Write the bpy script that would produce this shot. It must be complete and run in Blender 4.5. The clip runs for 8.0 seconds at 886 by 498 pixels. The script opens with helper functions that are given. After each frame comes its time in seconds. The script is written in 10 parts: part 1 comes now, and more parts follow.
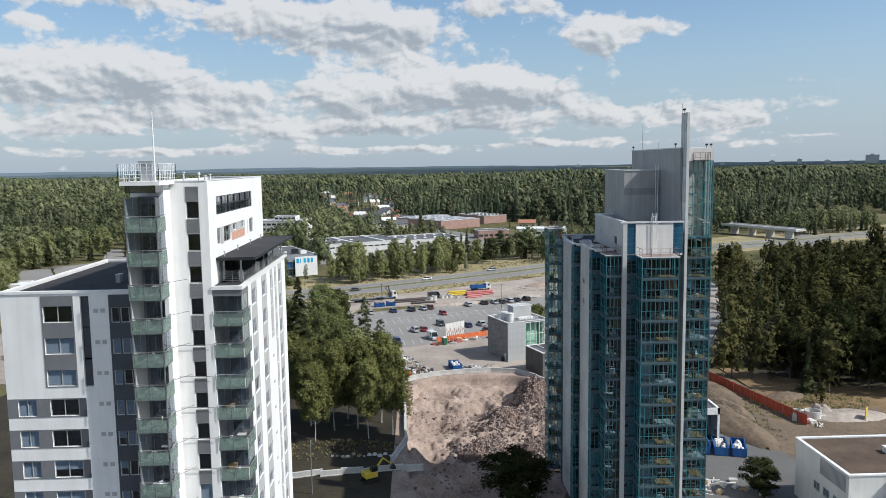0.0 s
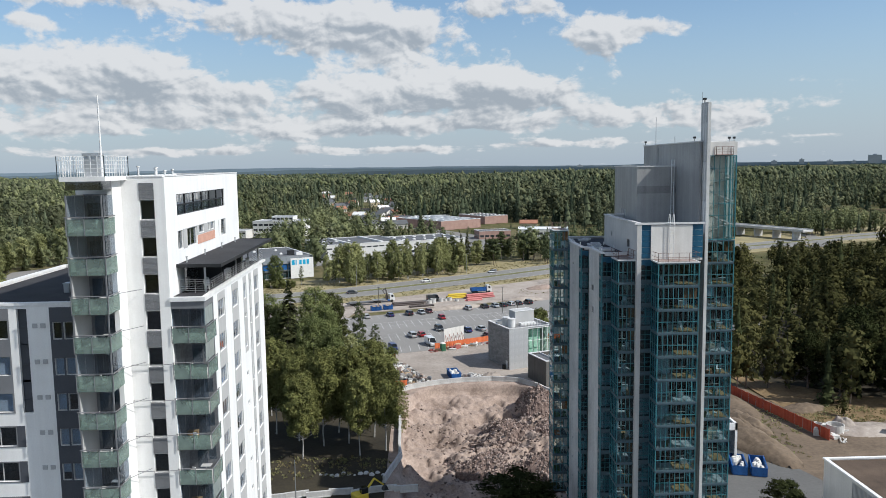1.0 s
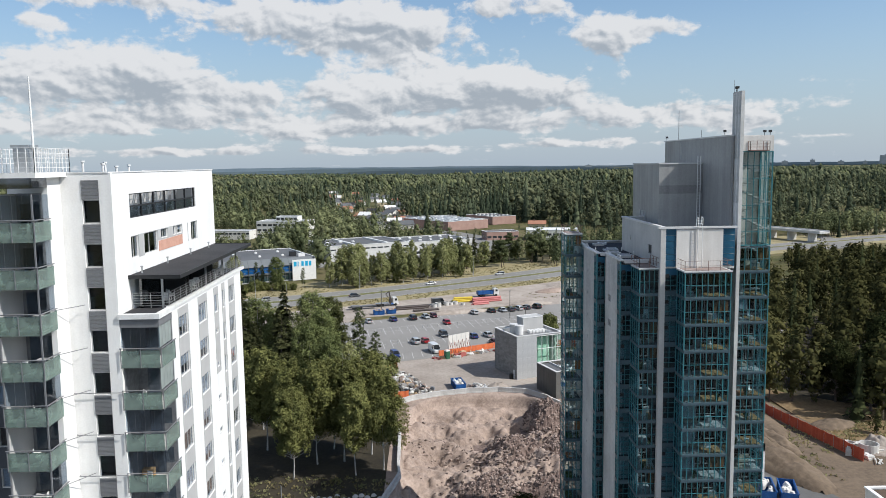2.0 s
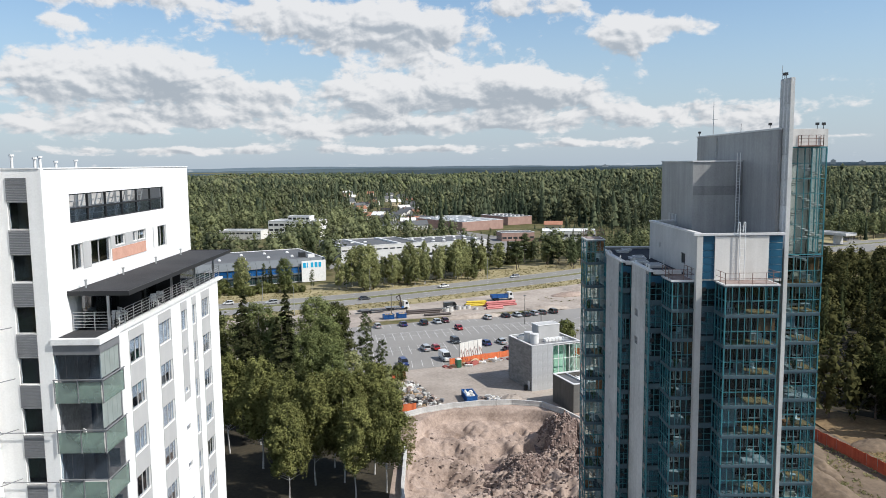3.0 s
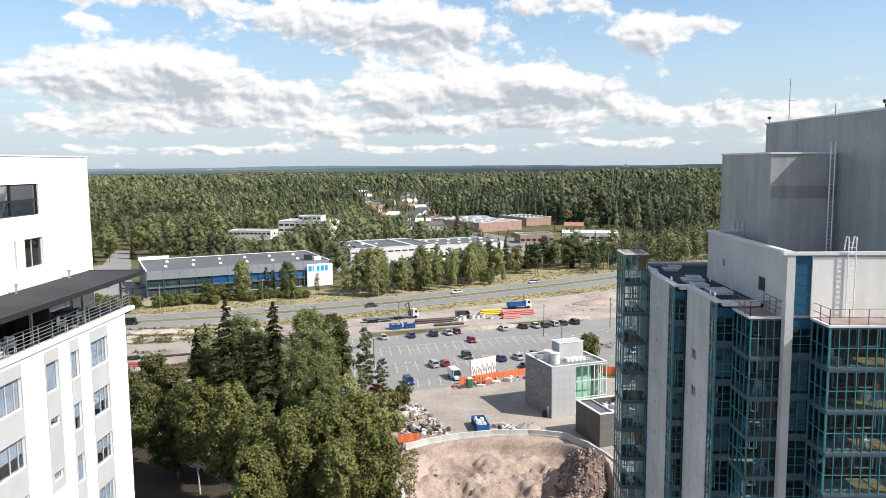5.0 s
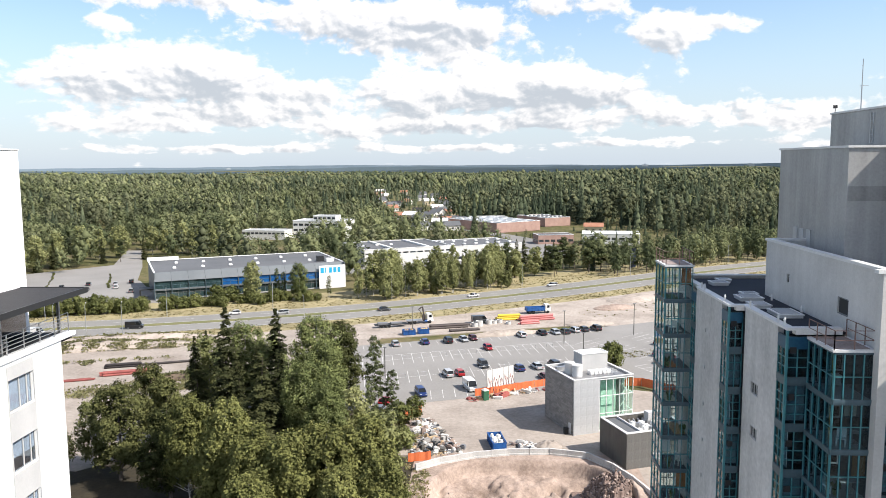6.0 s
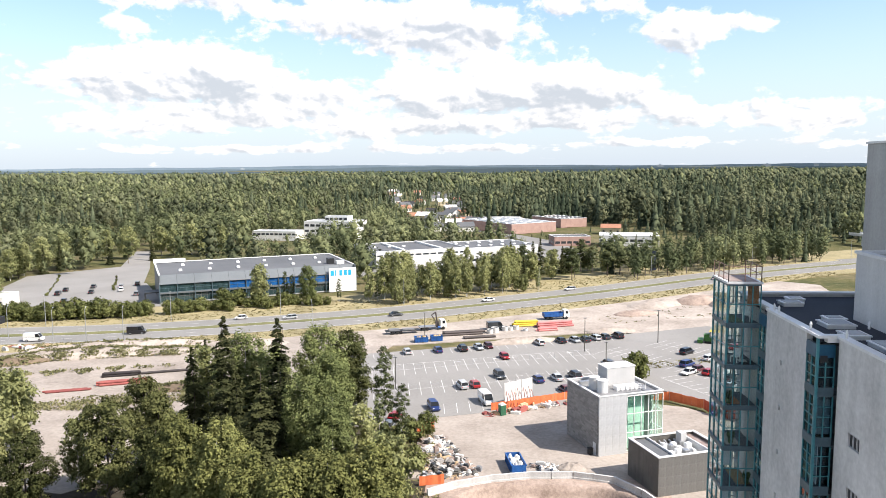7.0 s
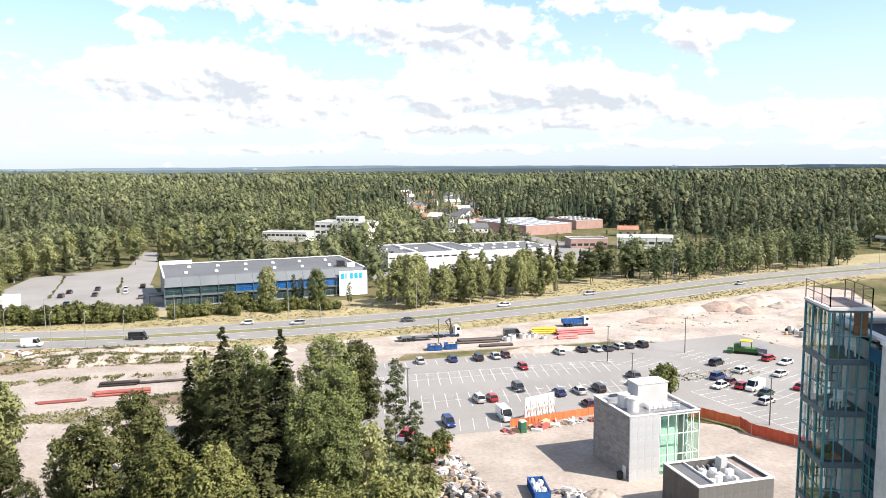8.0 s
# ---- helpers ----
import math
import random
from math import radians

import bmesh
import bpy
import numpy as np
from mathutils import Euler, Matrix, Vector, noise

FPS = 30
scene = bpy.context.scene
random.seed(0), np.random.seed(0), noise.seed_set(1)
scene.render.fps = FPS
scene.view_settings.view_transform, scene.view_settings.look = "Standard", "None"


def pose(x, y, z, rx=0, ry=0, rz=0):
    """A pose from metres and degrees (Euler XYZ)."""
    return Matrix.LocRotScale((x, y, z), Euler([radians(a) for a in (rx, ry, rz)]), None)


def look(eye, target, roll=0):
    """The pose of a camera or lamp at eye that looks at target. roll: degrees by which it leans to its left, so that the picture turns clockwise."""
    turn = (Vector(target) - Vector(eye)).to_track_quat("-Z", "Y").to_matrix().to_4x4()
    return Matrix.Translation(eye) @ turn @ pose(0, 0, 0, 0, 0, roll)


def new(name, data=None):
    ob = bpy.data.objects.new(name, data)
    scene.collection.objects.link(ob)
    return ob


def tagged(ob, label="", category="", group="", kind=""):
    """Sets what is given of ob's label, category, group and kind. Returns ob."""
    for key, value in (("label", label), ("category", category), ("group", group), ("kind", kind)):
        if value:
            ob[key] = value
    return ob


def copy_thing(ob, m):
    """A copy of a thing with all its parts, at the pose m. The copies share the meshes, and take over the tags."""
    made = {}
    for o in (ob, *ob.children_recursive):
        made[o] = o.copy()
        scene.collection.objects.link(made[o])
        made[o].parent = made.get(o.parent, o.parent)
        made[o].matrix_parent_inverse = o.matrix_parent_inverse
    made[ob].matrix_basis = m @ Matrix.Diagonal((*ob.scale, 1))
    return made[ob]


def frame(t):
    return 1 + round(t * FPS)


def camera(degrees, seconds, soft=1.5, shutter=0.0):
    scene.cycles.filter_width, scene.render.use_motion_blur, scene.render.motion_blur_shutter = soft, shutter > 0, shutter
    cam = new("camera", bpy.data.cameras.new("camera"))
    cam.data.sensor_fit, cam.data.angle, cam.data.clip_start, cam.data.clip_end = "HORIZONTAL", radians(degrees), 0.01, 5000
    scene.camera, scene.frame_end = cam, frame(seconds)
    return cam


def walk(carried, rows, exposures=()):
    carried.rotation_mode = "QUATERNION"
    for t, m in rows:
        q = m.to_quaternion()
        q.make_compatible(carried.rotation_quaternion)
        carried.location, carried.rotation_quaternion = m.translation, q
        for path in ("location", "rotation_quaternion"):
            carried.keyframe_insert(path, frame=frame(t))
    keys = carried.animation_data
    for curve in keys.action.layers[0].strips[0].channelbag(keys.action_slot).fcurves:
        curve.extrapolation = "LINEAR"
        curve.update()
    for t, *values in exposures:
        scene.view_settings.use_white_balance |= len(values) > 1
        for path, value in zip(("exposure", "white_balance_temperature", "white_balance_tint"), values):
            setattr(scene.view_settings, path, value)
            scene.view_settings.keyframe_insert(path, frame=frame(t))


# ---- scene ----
import functools

cam = camera(60.3, 8.0, soft=0.5)
METRES, EYE, TILT, LEAN, TURN = 80.0, 52.0, 0.0, 0.0, -1.9
ROWS = [
    (0.0, 0.0, 0.0, 0.0, -0.09, -6.41, 0.79),
    (0.5, 0.0049, 0.0604, -0.0039, -0.04, -6.4, 0.78),
    (1.0, 0.0097, 0.1214, -0.0079, 0.0, -6.39, 0.79),
    (2.5, 0.027, 0.3076, -0.0148, 1.17, -6.38, 0.66),
    (3.0, 0.0327, 0.3696, -0.0165, 1.81, -6.4, 0.6),
    (3.5, 0.0379, 0.432, -0.0186, 2.43, -6.41, 0.56),
    (4.0, 0.0425, 0.494, -0.0208, 2.89, -6.4, 0.49),
    (4.5, 0.0464, 0.555, -0.0228, 2.91, -6.41, 0.47),
    (6.0, 0.0494, 0.7424, -0.0283, 4.57, -6.46, 0.38),
    (6.5, 0.0445, 0.8053, -0.0299, 5.08, -6.46, 0.38),
    (7.0, 0.0363, 0.8684, -0.0318, 5.58, -6.44, 0.36),
    (7.5, 0.0255, 0.9319, -0.0341, 6.05, -6.43, 0.32),
    (8.0, 0.0136, 0.9945, -0.036, 6.49, -6.4, 0.26),
]
EXPOSURES = [(0.0, 0.17, 6200, 9), (1.0, 0.16, 6200, 9), (2.5, 0.26, 6300, 10), (3.5, 0.38, 6350, 10), (4.5, 0.53, 6450, 10), (6.0, 0.83, 6600, 12), (7.0, 1.0, 6650, 13), (8.0, 1.13, 6700, 13)]
walk(cam, [(t, pose(0, 0, EYE, TILT, LEAN, TURN) @ pose(METRES * x, METRES * y, METRES * z, 90 + pitch, roll, yaw)) for t, x, y, z, yaw, pitch, roll in ROWS], EXPOSURES)

# ---- sky and sun ----
SUN_WAY = Vector((9.4, -3.4, 10.3)).normalized()
sun = new("sun", bpy.data.lights.new("sun", "SUN"))
sun.data.energy, sun.data.angle, sun.data.color = 4.5, radians(0.6), (1.0, 0.95, 0.87)
sun.matrix_world = look(SUN_WAY * 200, (0, 0, 0))


def sky_world():
    w = bpy.data.worlds.new("summer_sky")
    w.use_nodes = True
    nt = w.node_tree
    n, l = nt.nodes, nt.links
    n.clear()

    def math_(op, a, b=None, c=None, clamp=False):
        x = n.new("ShaderNodeMath")
        x.operation, x.use_clamp = op, clamp
        for i, q in enumerate((a, b, c)):
            if q is None:
                continue
            if isinstance(q, (int, float)):
                x.inputs[i].default_value = q
            else:
                l.new(q, x.inputs[i])
        return x.outputs[0]

    sky = n.new("ShaderNodeTexSky")
    sky.sky_type, sky.sun_disc = "NISHITA", False
    sky.sun_elevation = math.asin(SUN_WAY.z)
    sky.sun_rotation = math.atan2(SUN_WAY.x, SUN_WAY.y)
    sky.air_density, sky.dust_density, sky.ozone_density = 1.0, 0.6, 1.2
    tc = n.new("ShaderNodeTexCoord")
    sep = n.new("ShaderNodeSeparateXYZ")
    l.new(tc.outputs["Generated"], sep.inputs[0])
    X, Y, Z = sep.outputs
    # azimuth (to the right of +y) and elevation, in degrees
    az = math_("MULTIPLY", math_("ARCTAN2", X, Y), 57.2958)
    el = math_("MULTIPLY", math_("ARCSINE", Z), 57.2958)
    # flat cloud layer seen in perspective
    zz = math_("MAXIMUM", math_("ADD", Z, 0.035), 0.012)
    comb = n.new("ShaderNodeCombineXYZ")
    l.new(math_("DIVIDE", X, zz), comb.inputs[0])
    l.new(math_("DIVIDE", Y, zz), comb.inputs[1])
    # upright heaps: azimuth and stretched elevation
    heap = n.new("ShaderNodeCombineXYZ")
    l.new(math_("MULTIPLY", az, 0.25), heap.inputs[0])
    l.new(math_("MULTIPLY", math_("POWER", math_("MAXIMUM", math_("ADD", el, 1.0), 0.01), 0.85), 0.62), heap.inputs[1])

    def noise_(vec, scale, detail, rough, w=None, dist=0.0):
        x = n.new("ShaderNodeTexNoise")
        x.inputs["Scale"].default_value, x.inputs["Detail"].default_value = scale, detail
        x.inputs["Roughness"].default_value, x.inputs["Distortion"].default_value = rough, dist
        l.new(vec, x.inputs["Vector"])
        return x.outputs["Fac"]

    layer = noise_(comb.outputs[0], 0.34, 7, 0.55)
    heaps = noise_(heap.outputs[0], 1.0, 8, 0.56, dist=0.25)
    # the same heaps a little towards the sun: their difference is the lit side
    step = n.new("ShaderNodeVectorMath")
    step.operation = "ADD"
    step.inputs[1].default_value = (0.07, 0.11, 0)
    l.new(heap.outputs[0], step.inputs[0])
    lit = math_("SUBTRACT", noise_(step.outputs[0], 1.0, 4, 0.5, dist=0.25), noise_(heap.outputs[0], 1.0, 4, 0.5, dist=0.25))
    lit2 = math_("SUBTRACT", noise_(step.outputs[0], 3.1, 6, 0.6, dist=0.3), noise_(heap.outputs[0], 3.1, 6, 0.6, dist=0.3))
    fine = noise_(heap.outputs[0], 3.1, 6, 0.6, dist=0.3)
    wisps = noise_(comb.outputs[0], 1.3, 6, 0.6)
    # the large heaps: azimuth, elevation, half width, half height, weight
    bumps = lows = None
    for a, e, wa, we, k in CLOUDS:
        da = math_("DIVIDE", math_("SUBTRACT", az, a), wa)
        de = math_("DIVIDE", math_("SUBTRACT", el, e), we)
        r2 = math_("ADD", math_("MULTIPLY", da, da), math_("MULTIPLY", de, de))
        b = math_("MULTIPLY", math_("POWER", 2.718, math_("MULTIPLY", r2, -1.0)), k)
        under = math_("MULTIPLY", b, math_("SUBTRACT", 0.25, de))
        bumps = b if bumps is None else math_("ADD", bumps, b)
        lows = under if lows is None else math_("ADD", lows, under)
    # noise centred on zero lifts and cuts the heaps' edges
    dens = math_("ADD", bumps, math_("MULTIPLY", math_("SUBTRACT", heaps, 0.5), 1.9))
    dens = math_("ADD", dens, math_("MULTIPLY", math_("SUBTRACT", fine, 0.5), 0.95))
    dens = math_("ADD", dens, math_("MULTIPLY", math_("SUBTRACT", layer, 0.5), 0.9))
    mask = n.new("ShaderNodeMapRange")
    mask.interpolation_type = "SMOOTHSTEP"
    l.new(dens, mask.inputs[0])
    for i, q in ((1, 0.28), (2, 0.62), (3, 0.0), (4, 1.0)):
        mask.inputs[i].default_value = q
    # away from the sector with the named heaps the layer alone carries the clouds
    away = n.new("ShaderNodeMapRange")
    l.new(math_("ABSOLUTE", az), away.inputs[0])
    for i, q in ((1, 40.0), (2, 60.0), (3, 0.0), (4, 1.0)):
        away.inputs[i].default_value = q
    other = n.new("ShaderNodeMapRange")
    l.new(layer, other.inputs[0])
    for i, q in ((1, 0.5), (2, 0.62), (3, 0.0), (4, 0.9)):
        other.inputs[i].default_value = q
    cover = math_("MAXIMUM", mask.outputs[0], math_("MULTIPLY", other.outputs[0], away.outputs[0]), clamp=True)
    # shaded grey bases, bright tops
    body = n.new("ShaderNodeMapRange")
    body.interpolation_type = "SMOOTHSTEP"
    l.new(math_("ADD", math_("MULTIPLY", lows, 1.0), math_("ADD", math_("MULTIPLY", lit, 5.0), math_("MULTIPLY", lit2, 0.9))), body.inputs[0])
    for i, q in ((1, -0.1), (2, 0.9), (3, 0.0), (4, 1.0)):
        body.inputs[i].default_value = q
    tint = n.new("ShaderNodeMixRGB")
    l.new(body.outputs[0], tint.inputs[0])
    tint.inputs[1].default_value = (CLOUD_LIT, CLOUD_LIT * 0.985, CLOUD_LIT * 0.97, 1)
    tint.inputs[2].default_value = (CLOUD_BASE * 0.90, CLOUD_BASE * 0.985, CLOUD_BASE * 1.08, 1)
    # haze towards the horizon
    hz = n.new("ShaderNodeMapRange")
    hz.interpolation_type = "SMOOTHSTEP"
    l.new(el, hz.inputs[0])
    for i, q in ((1, -0.5), (2, 13.0), (3, 0.8), (4, 0.04)):
        hz.inputs[i].default_value = q
    skyb = n.new("ShaderNodeMixRGB")
    skyb.blend_type = "MULTIPLY"
    skyb.inputs[0].default_value = 1.0
    skyb.inputs[2].default_value = (SKY_GAIN * 0.92, SKY_GAIN * 1.0, SKY_GAIN * 1.04, 1)
    l.new(sky.outputs[0], skyb.inputs[1])
    hazed = n.new("ShaderNodeMixRGB")
    l.new(hz.outputs[0], hazed.inputs[0])
    l.new(skyb.outputs[0], hazed.inputs[1])
    hazed.inputs[2].default_value = (HAZE * 0.82, HAZE * 0.97, HAZE * 1.16, 1)
    mix = n.new("ShaderNodeMixRGB")
    l.new(math_("MULTIPLY", cover, 0.93), mix.inputs[0])
    l.new(hazed.outputs[0], mix.inputs[1])
    l.new(tint.outputs[0], mix.inputs[2])
    bg = n.new("ShaderNodeBackground")
    bg.inputs[1].default_value = 0.1
    l.new(mix.outputs[0], bg.inputs[0])
    out = n.new("ShaderNodeOutputWorld")
    l.new(bg.outputs[0], out.inputs[0])
    scene.world = w


SKY_GAIN, CLOUD_LIT, CLOUD_BASE, HAZE = 1.05, 6.8, 3.7, 4.4
CLOUDS = [
    (-22.7, 11.5, 6.3, 0.93, 0.86), (-25.7, 9.6, 1.4, 0.51, 0.77), (-9.0, 10.2, 8.0, 2.03, 0.95), (-2.0, 9.5, 4.6, 1.90, 0.86), (5.2, 11.2, 1.7, 1.05, 0.69),
    (9.0, 11.1, 1.9, 0.76, 0.60), (13.1, 8.8, 2.6, 1.60, 0.86), (17.7, 9.4, 3.2, 0.84, 0.77), (-26.1, 6.1, 5.5, 2.03, 0.95), (-19.8, 6.5, 3.4, 2.03, 0.95),
    (-13.8, 5.1, 4.4, 1.35, 0.86), (-5.3, 4.9, 4.2, 1.60, 0.77), (2.3, 5.5, 6.3, 1.90, 1.03), (8.1, 5.3, 4.6, 1.60, 0.86), (-17.6, 3.5, 7.6, 0.68, 0.69),
    (-25.1, 2.8, 5.9, 0.76, 0.69), (-9.0, 2.5, 7.2, 0.63, 0.69), (2.7, 2.8, 9.7, 0.63, 0.69), (16.3, 3.5, 6.3, 0.93, 0.77), (22.4, 2.6, 3.6, 0.68, 0.69),
    (28.1, 1.6, 1.4, 0.30, 0.69), (-19.5, 1.1, 11.0, 0.38, 0.60), (-0.7, 1.1, 11.0, 0.38, 0.60), (14.3, 1.4, 7.6, 0.38, 0.52), (23.9, 1.1, 3.8, 0.25, 0.43),
    (36.0, 6.0, 5.0, 1.5, 0.52), (-40.0, 6.0, 6.0, 2.0, 0.69), (5.0, 16.0, 12.0, 2.0, 0.60), (-30.0, 17.0, 10.0, 2.5, 0.60),
]
sky_world()


# ---- materials ----
def mat_new(name):
    m = bpy.data.materials.new(name)
    m.use_nodes = True
    m.node_tree.nodes.clear()
    return m, m.node_tree.nodes, m.node_tree.links


def surf(name, dark, light, scale=0.6, fine=14.0, rough=0.8, metal=0.0, bump=0.15, spread=(0.35, 0.65), streak=0.0, rand=0.0, island=0.0, spec=0.4, stretch=(1, 1, 1)):
    """A surface whose colour wanders between two tones at a large and a fine scale, with fine relief."""
    m, n, l = mat_new(name)
    tc = n.new("ShaderNodeTexCoord")
    mp = n.new("ShaderNodeMapping")
    mp.inputs["Scale"].default_value = stretch
    l.new(tc.outputs["Object"], mp.inputs[0])
    big, small = n.new("ShaderNodeTexNoise"), n.new("ShaderNodeTexNoise")
    for x, s, d in ((big, scale, 5), (small, fine, 4)):
        x.inputs["Scale"].default_value, x.inputs["Detail"].default_value = s, d
        x.inputs["Roughness"].default_value = 0.6
        l.new(mp.outputs[0], x.inputs["Vector"])
    mean = n.new("ShaderNodeMath")
    mean.operation = "MULTIPLY_ADD"
    mean.inputs[1].default_value = 0.4
    half = n.new("ShaderNodeMath")
    half.operation = "MULTIPLY"
    half.inputs[1].default_value = 0.6
    l.new(big.outputs["Fac"], half.inputs[0])
    l.new(small.outputs["Fac"], mean.inputs[0])
    l.new(half.outputs[0], mean.inputs[2])
    fac = mean.outputs[0]

    def plus(fac, out, k):
        a = n.new("ShaderNodeMath")
        a.operation = "SUBTRACT"
        a.inputs[1].default_value = 0.5
        l.new(out, a.inputs[0])
        b = n.new("ShaderNodeMath")
        b.operation = "MULTIPLY_ADD"
        b.inputs[1].default_value = k
        l.new(a.outputs[0], b.inputs[0])
        l.new(fac, b.inputs[2])
        return b.outputs[0]

    if streak:
        mp2 = n.new("ShaderNodeMapping")
        mp2.inputs["Scale"].default_value = (1.3, 1.3, 0.06)
        l.new(tc.outputs["Object"], mp2.inputs[0])
        st = n.new("ShaderNodeTexNoise")
        st.inputs["Scale"].default_value, st.inputs["Detail"].default_value = 1.0, 6
        l.new(mp2.outputs[0], st.inputs["Vector"])
        fac = plus(fac, st.outputs["Fac"], streak)
    if rand:
        oi = n.new("ShaderNodeObjectInfo")
        fac = plus(fac, oi.outputs["Random"], rand)
    if island:
        ge = n.new("ShaderNodeNewGeometry")
        fac = plus(fac, ge.outputs["Random Per Island"], island)
    ramp = n.new("ShaderNodeValToRGB")
    ramp.color_ramp.elements[0].position, ramp.color_ramp.elements[1].position = spread
    ramp.color_ramp.elements[0].color = (*dark, 1)
    ramp.color_ramp.elements[1].color = (*light, 1)
    l.new(fac, ramp.inputs[0])
    p = n.new("ShaderNodeBsdfPrincipled")
    p.inputs["Roughness"].default_value, p.inputs["Metallic"].default_value = rough, metal
    p.inputs["Specular IOR Level"].default_value = spec
    l.new(ramp.outputs[0], p.inputs["Base Color"])
    if bump:
        b = n.new("ShaderNodeBump")
        b.inputs["Strength"].default_value, b.inputs["Distance"].default_value = bump, 0.05
        l.new(small.outputs["Fac"], b.inputs["Height"])
        l.new(b.outputs[0], p.inputs["Normal"])
    o = n.new("ShaderNodeOutputMaterial")
    l.new(p.outputs[0], o.inputs[0])
    return m


def plain(name, c, rough=0.5, metal=0.0, var=0.12):
    return surf(name, tuple(v * (1 - var) for v in c), tuple(min(1, v * (1 + var)) for v in c), 1.2, 9.0, rough, metal, 0.04)


def pane_glass(name, tint, f0=1.5, through_=1.0):
    """A thin pane: tinted see-through with a Fresnel gloss."""
    m, n, l = mat_new(name)
    t, g, mx, lw = n.new("ShaderNodeBsdfTransparent"), n.new("ShaderNodeBsdfGlossy"), n.new("ShaderNodeMixShader"), n.new("ShaderNodeLayerWeight")
    pw, fr = n.new("ShaderNodeMath"), n.new("ShaderNodeMapRange")
    lw.inputs["Blend"].default_value = 0.5
    pw.operation = "POWER"
    pw.inputs[1].default_value = 4.0
    l.new(lw.outputs["Facing"], pw.inputs[0])
    l.new(pw.outputs[0], fr.inputs[0])
    fr.inputs[3].default_value, fr.inputs[4].default_value = ((f0 - 1) / (f0 + 1)) ** 2, 0.9
    t.inputs[0].default_value = (*tint, 1)
    g.inputs["Roughness"].default_value = 0.03
    g.inputs[0].default_value = (0.95, 0.97, 1, 1)
    o = n.new("ShaderNodeOutputMaterial")
    l.new(fr.outputs[0], mx.inputs[0])
    l.new(t.outputs[0], mx.inputs[1])
    l.new(g.outputs[0], mx.inputs[2])
    l.new(mx.outputs[0], o.inputs[0])
    return m


def frosted(name, c, see=0.4):
    """Frosted or printed balustrade glass: partly see-through, partly scattering."""
    m, n, l = mat_new(name)
    t, p, mx = n.new("ShaderNodeBsdfTransparent"), n.new("ShaderNodeBsdfPrincipled"), n.new("ShaderNodeMixShader")
    t.inputs[0].default_value = (*[min(1, v * 2.2) for v in c], 1)
    p.inputs["Base Color"].default_value = (*c, 1)
    p.inputs["Roughness"].default_value = 0.12
    tc, nz, rp = n.new("ShaderNodeTexCoord"), n.new("ShaderNodeTexNoise"), n.new("ShaderNodeMapRange")
    nz.inputs["Scale"].default_value = 0.8
    l.new(tc.outputs["Object"], nz.inputs["Vector"])
    l.new(nz.outputs["Fac"], rp.inputs[0])
    for i, q in ((1, 0.3), (2, 0.7), (3, 1 - see - 0.12), (4, 1 - see + 0.12)):
        rp.inputs[i].default_value = q
    l.new(rp.outputs[0], mx.inputs[0])
    l.new(t.outputs[0], mx.inputs[1])
    l.new(p.outputs[0], mx.inputs[2])
    o = n.new("ShaderNodeOutputMaterial")
    l.new(mx.outputs[0], o.inputs[0])
    return m


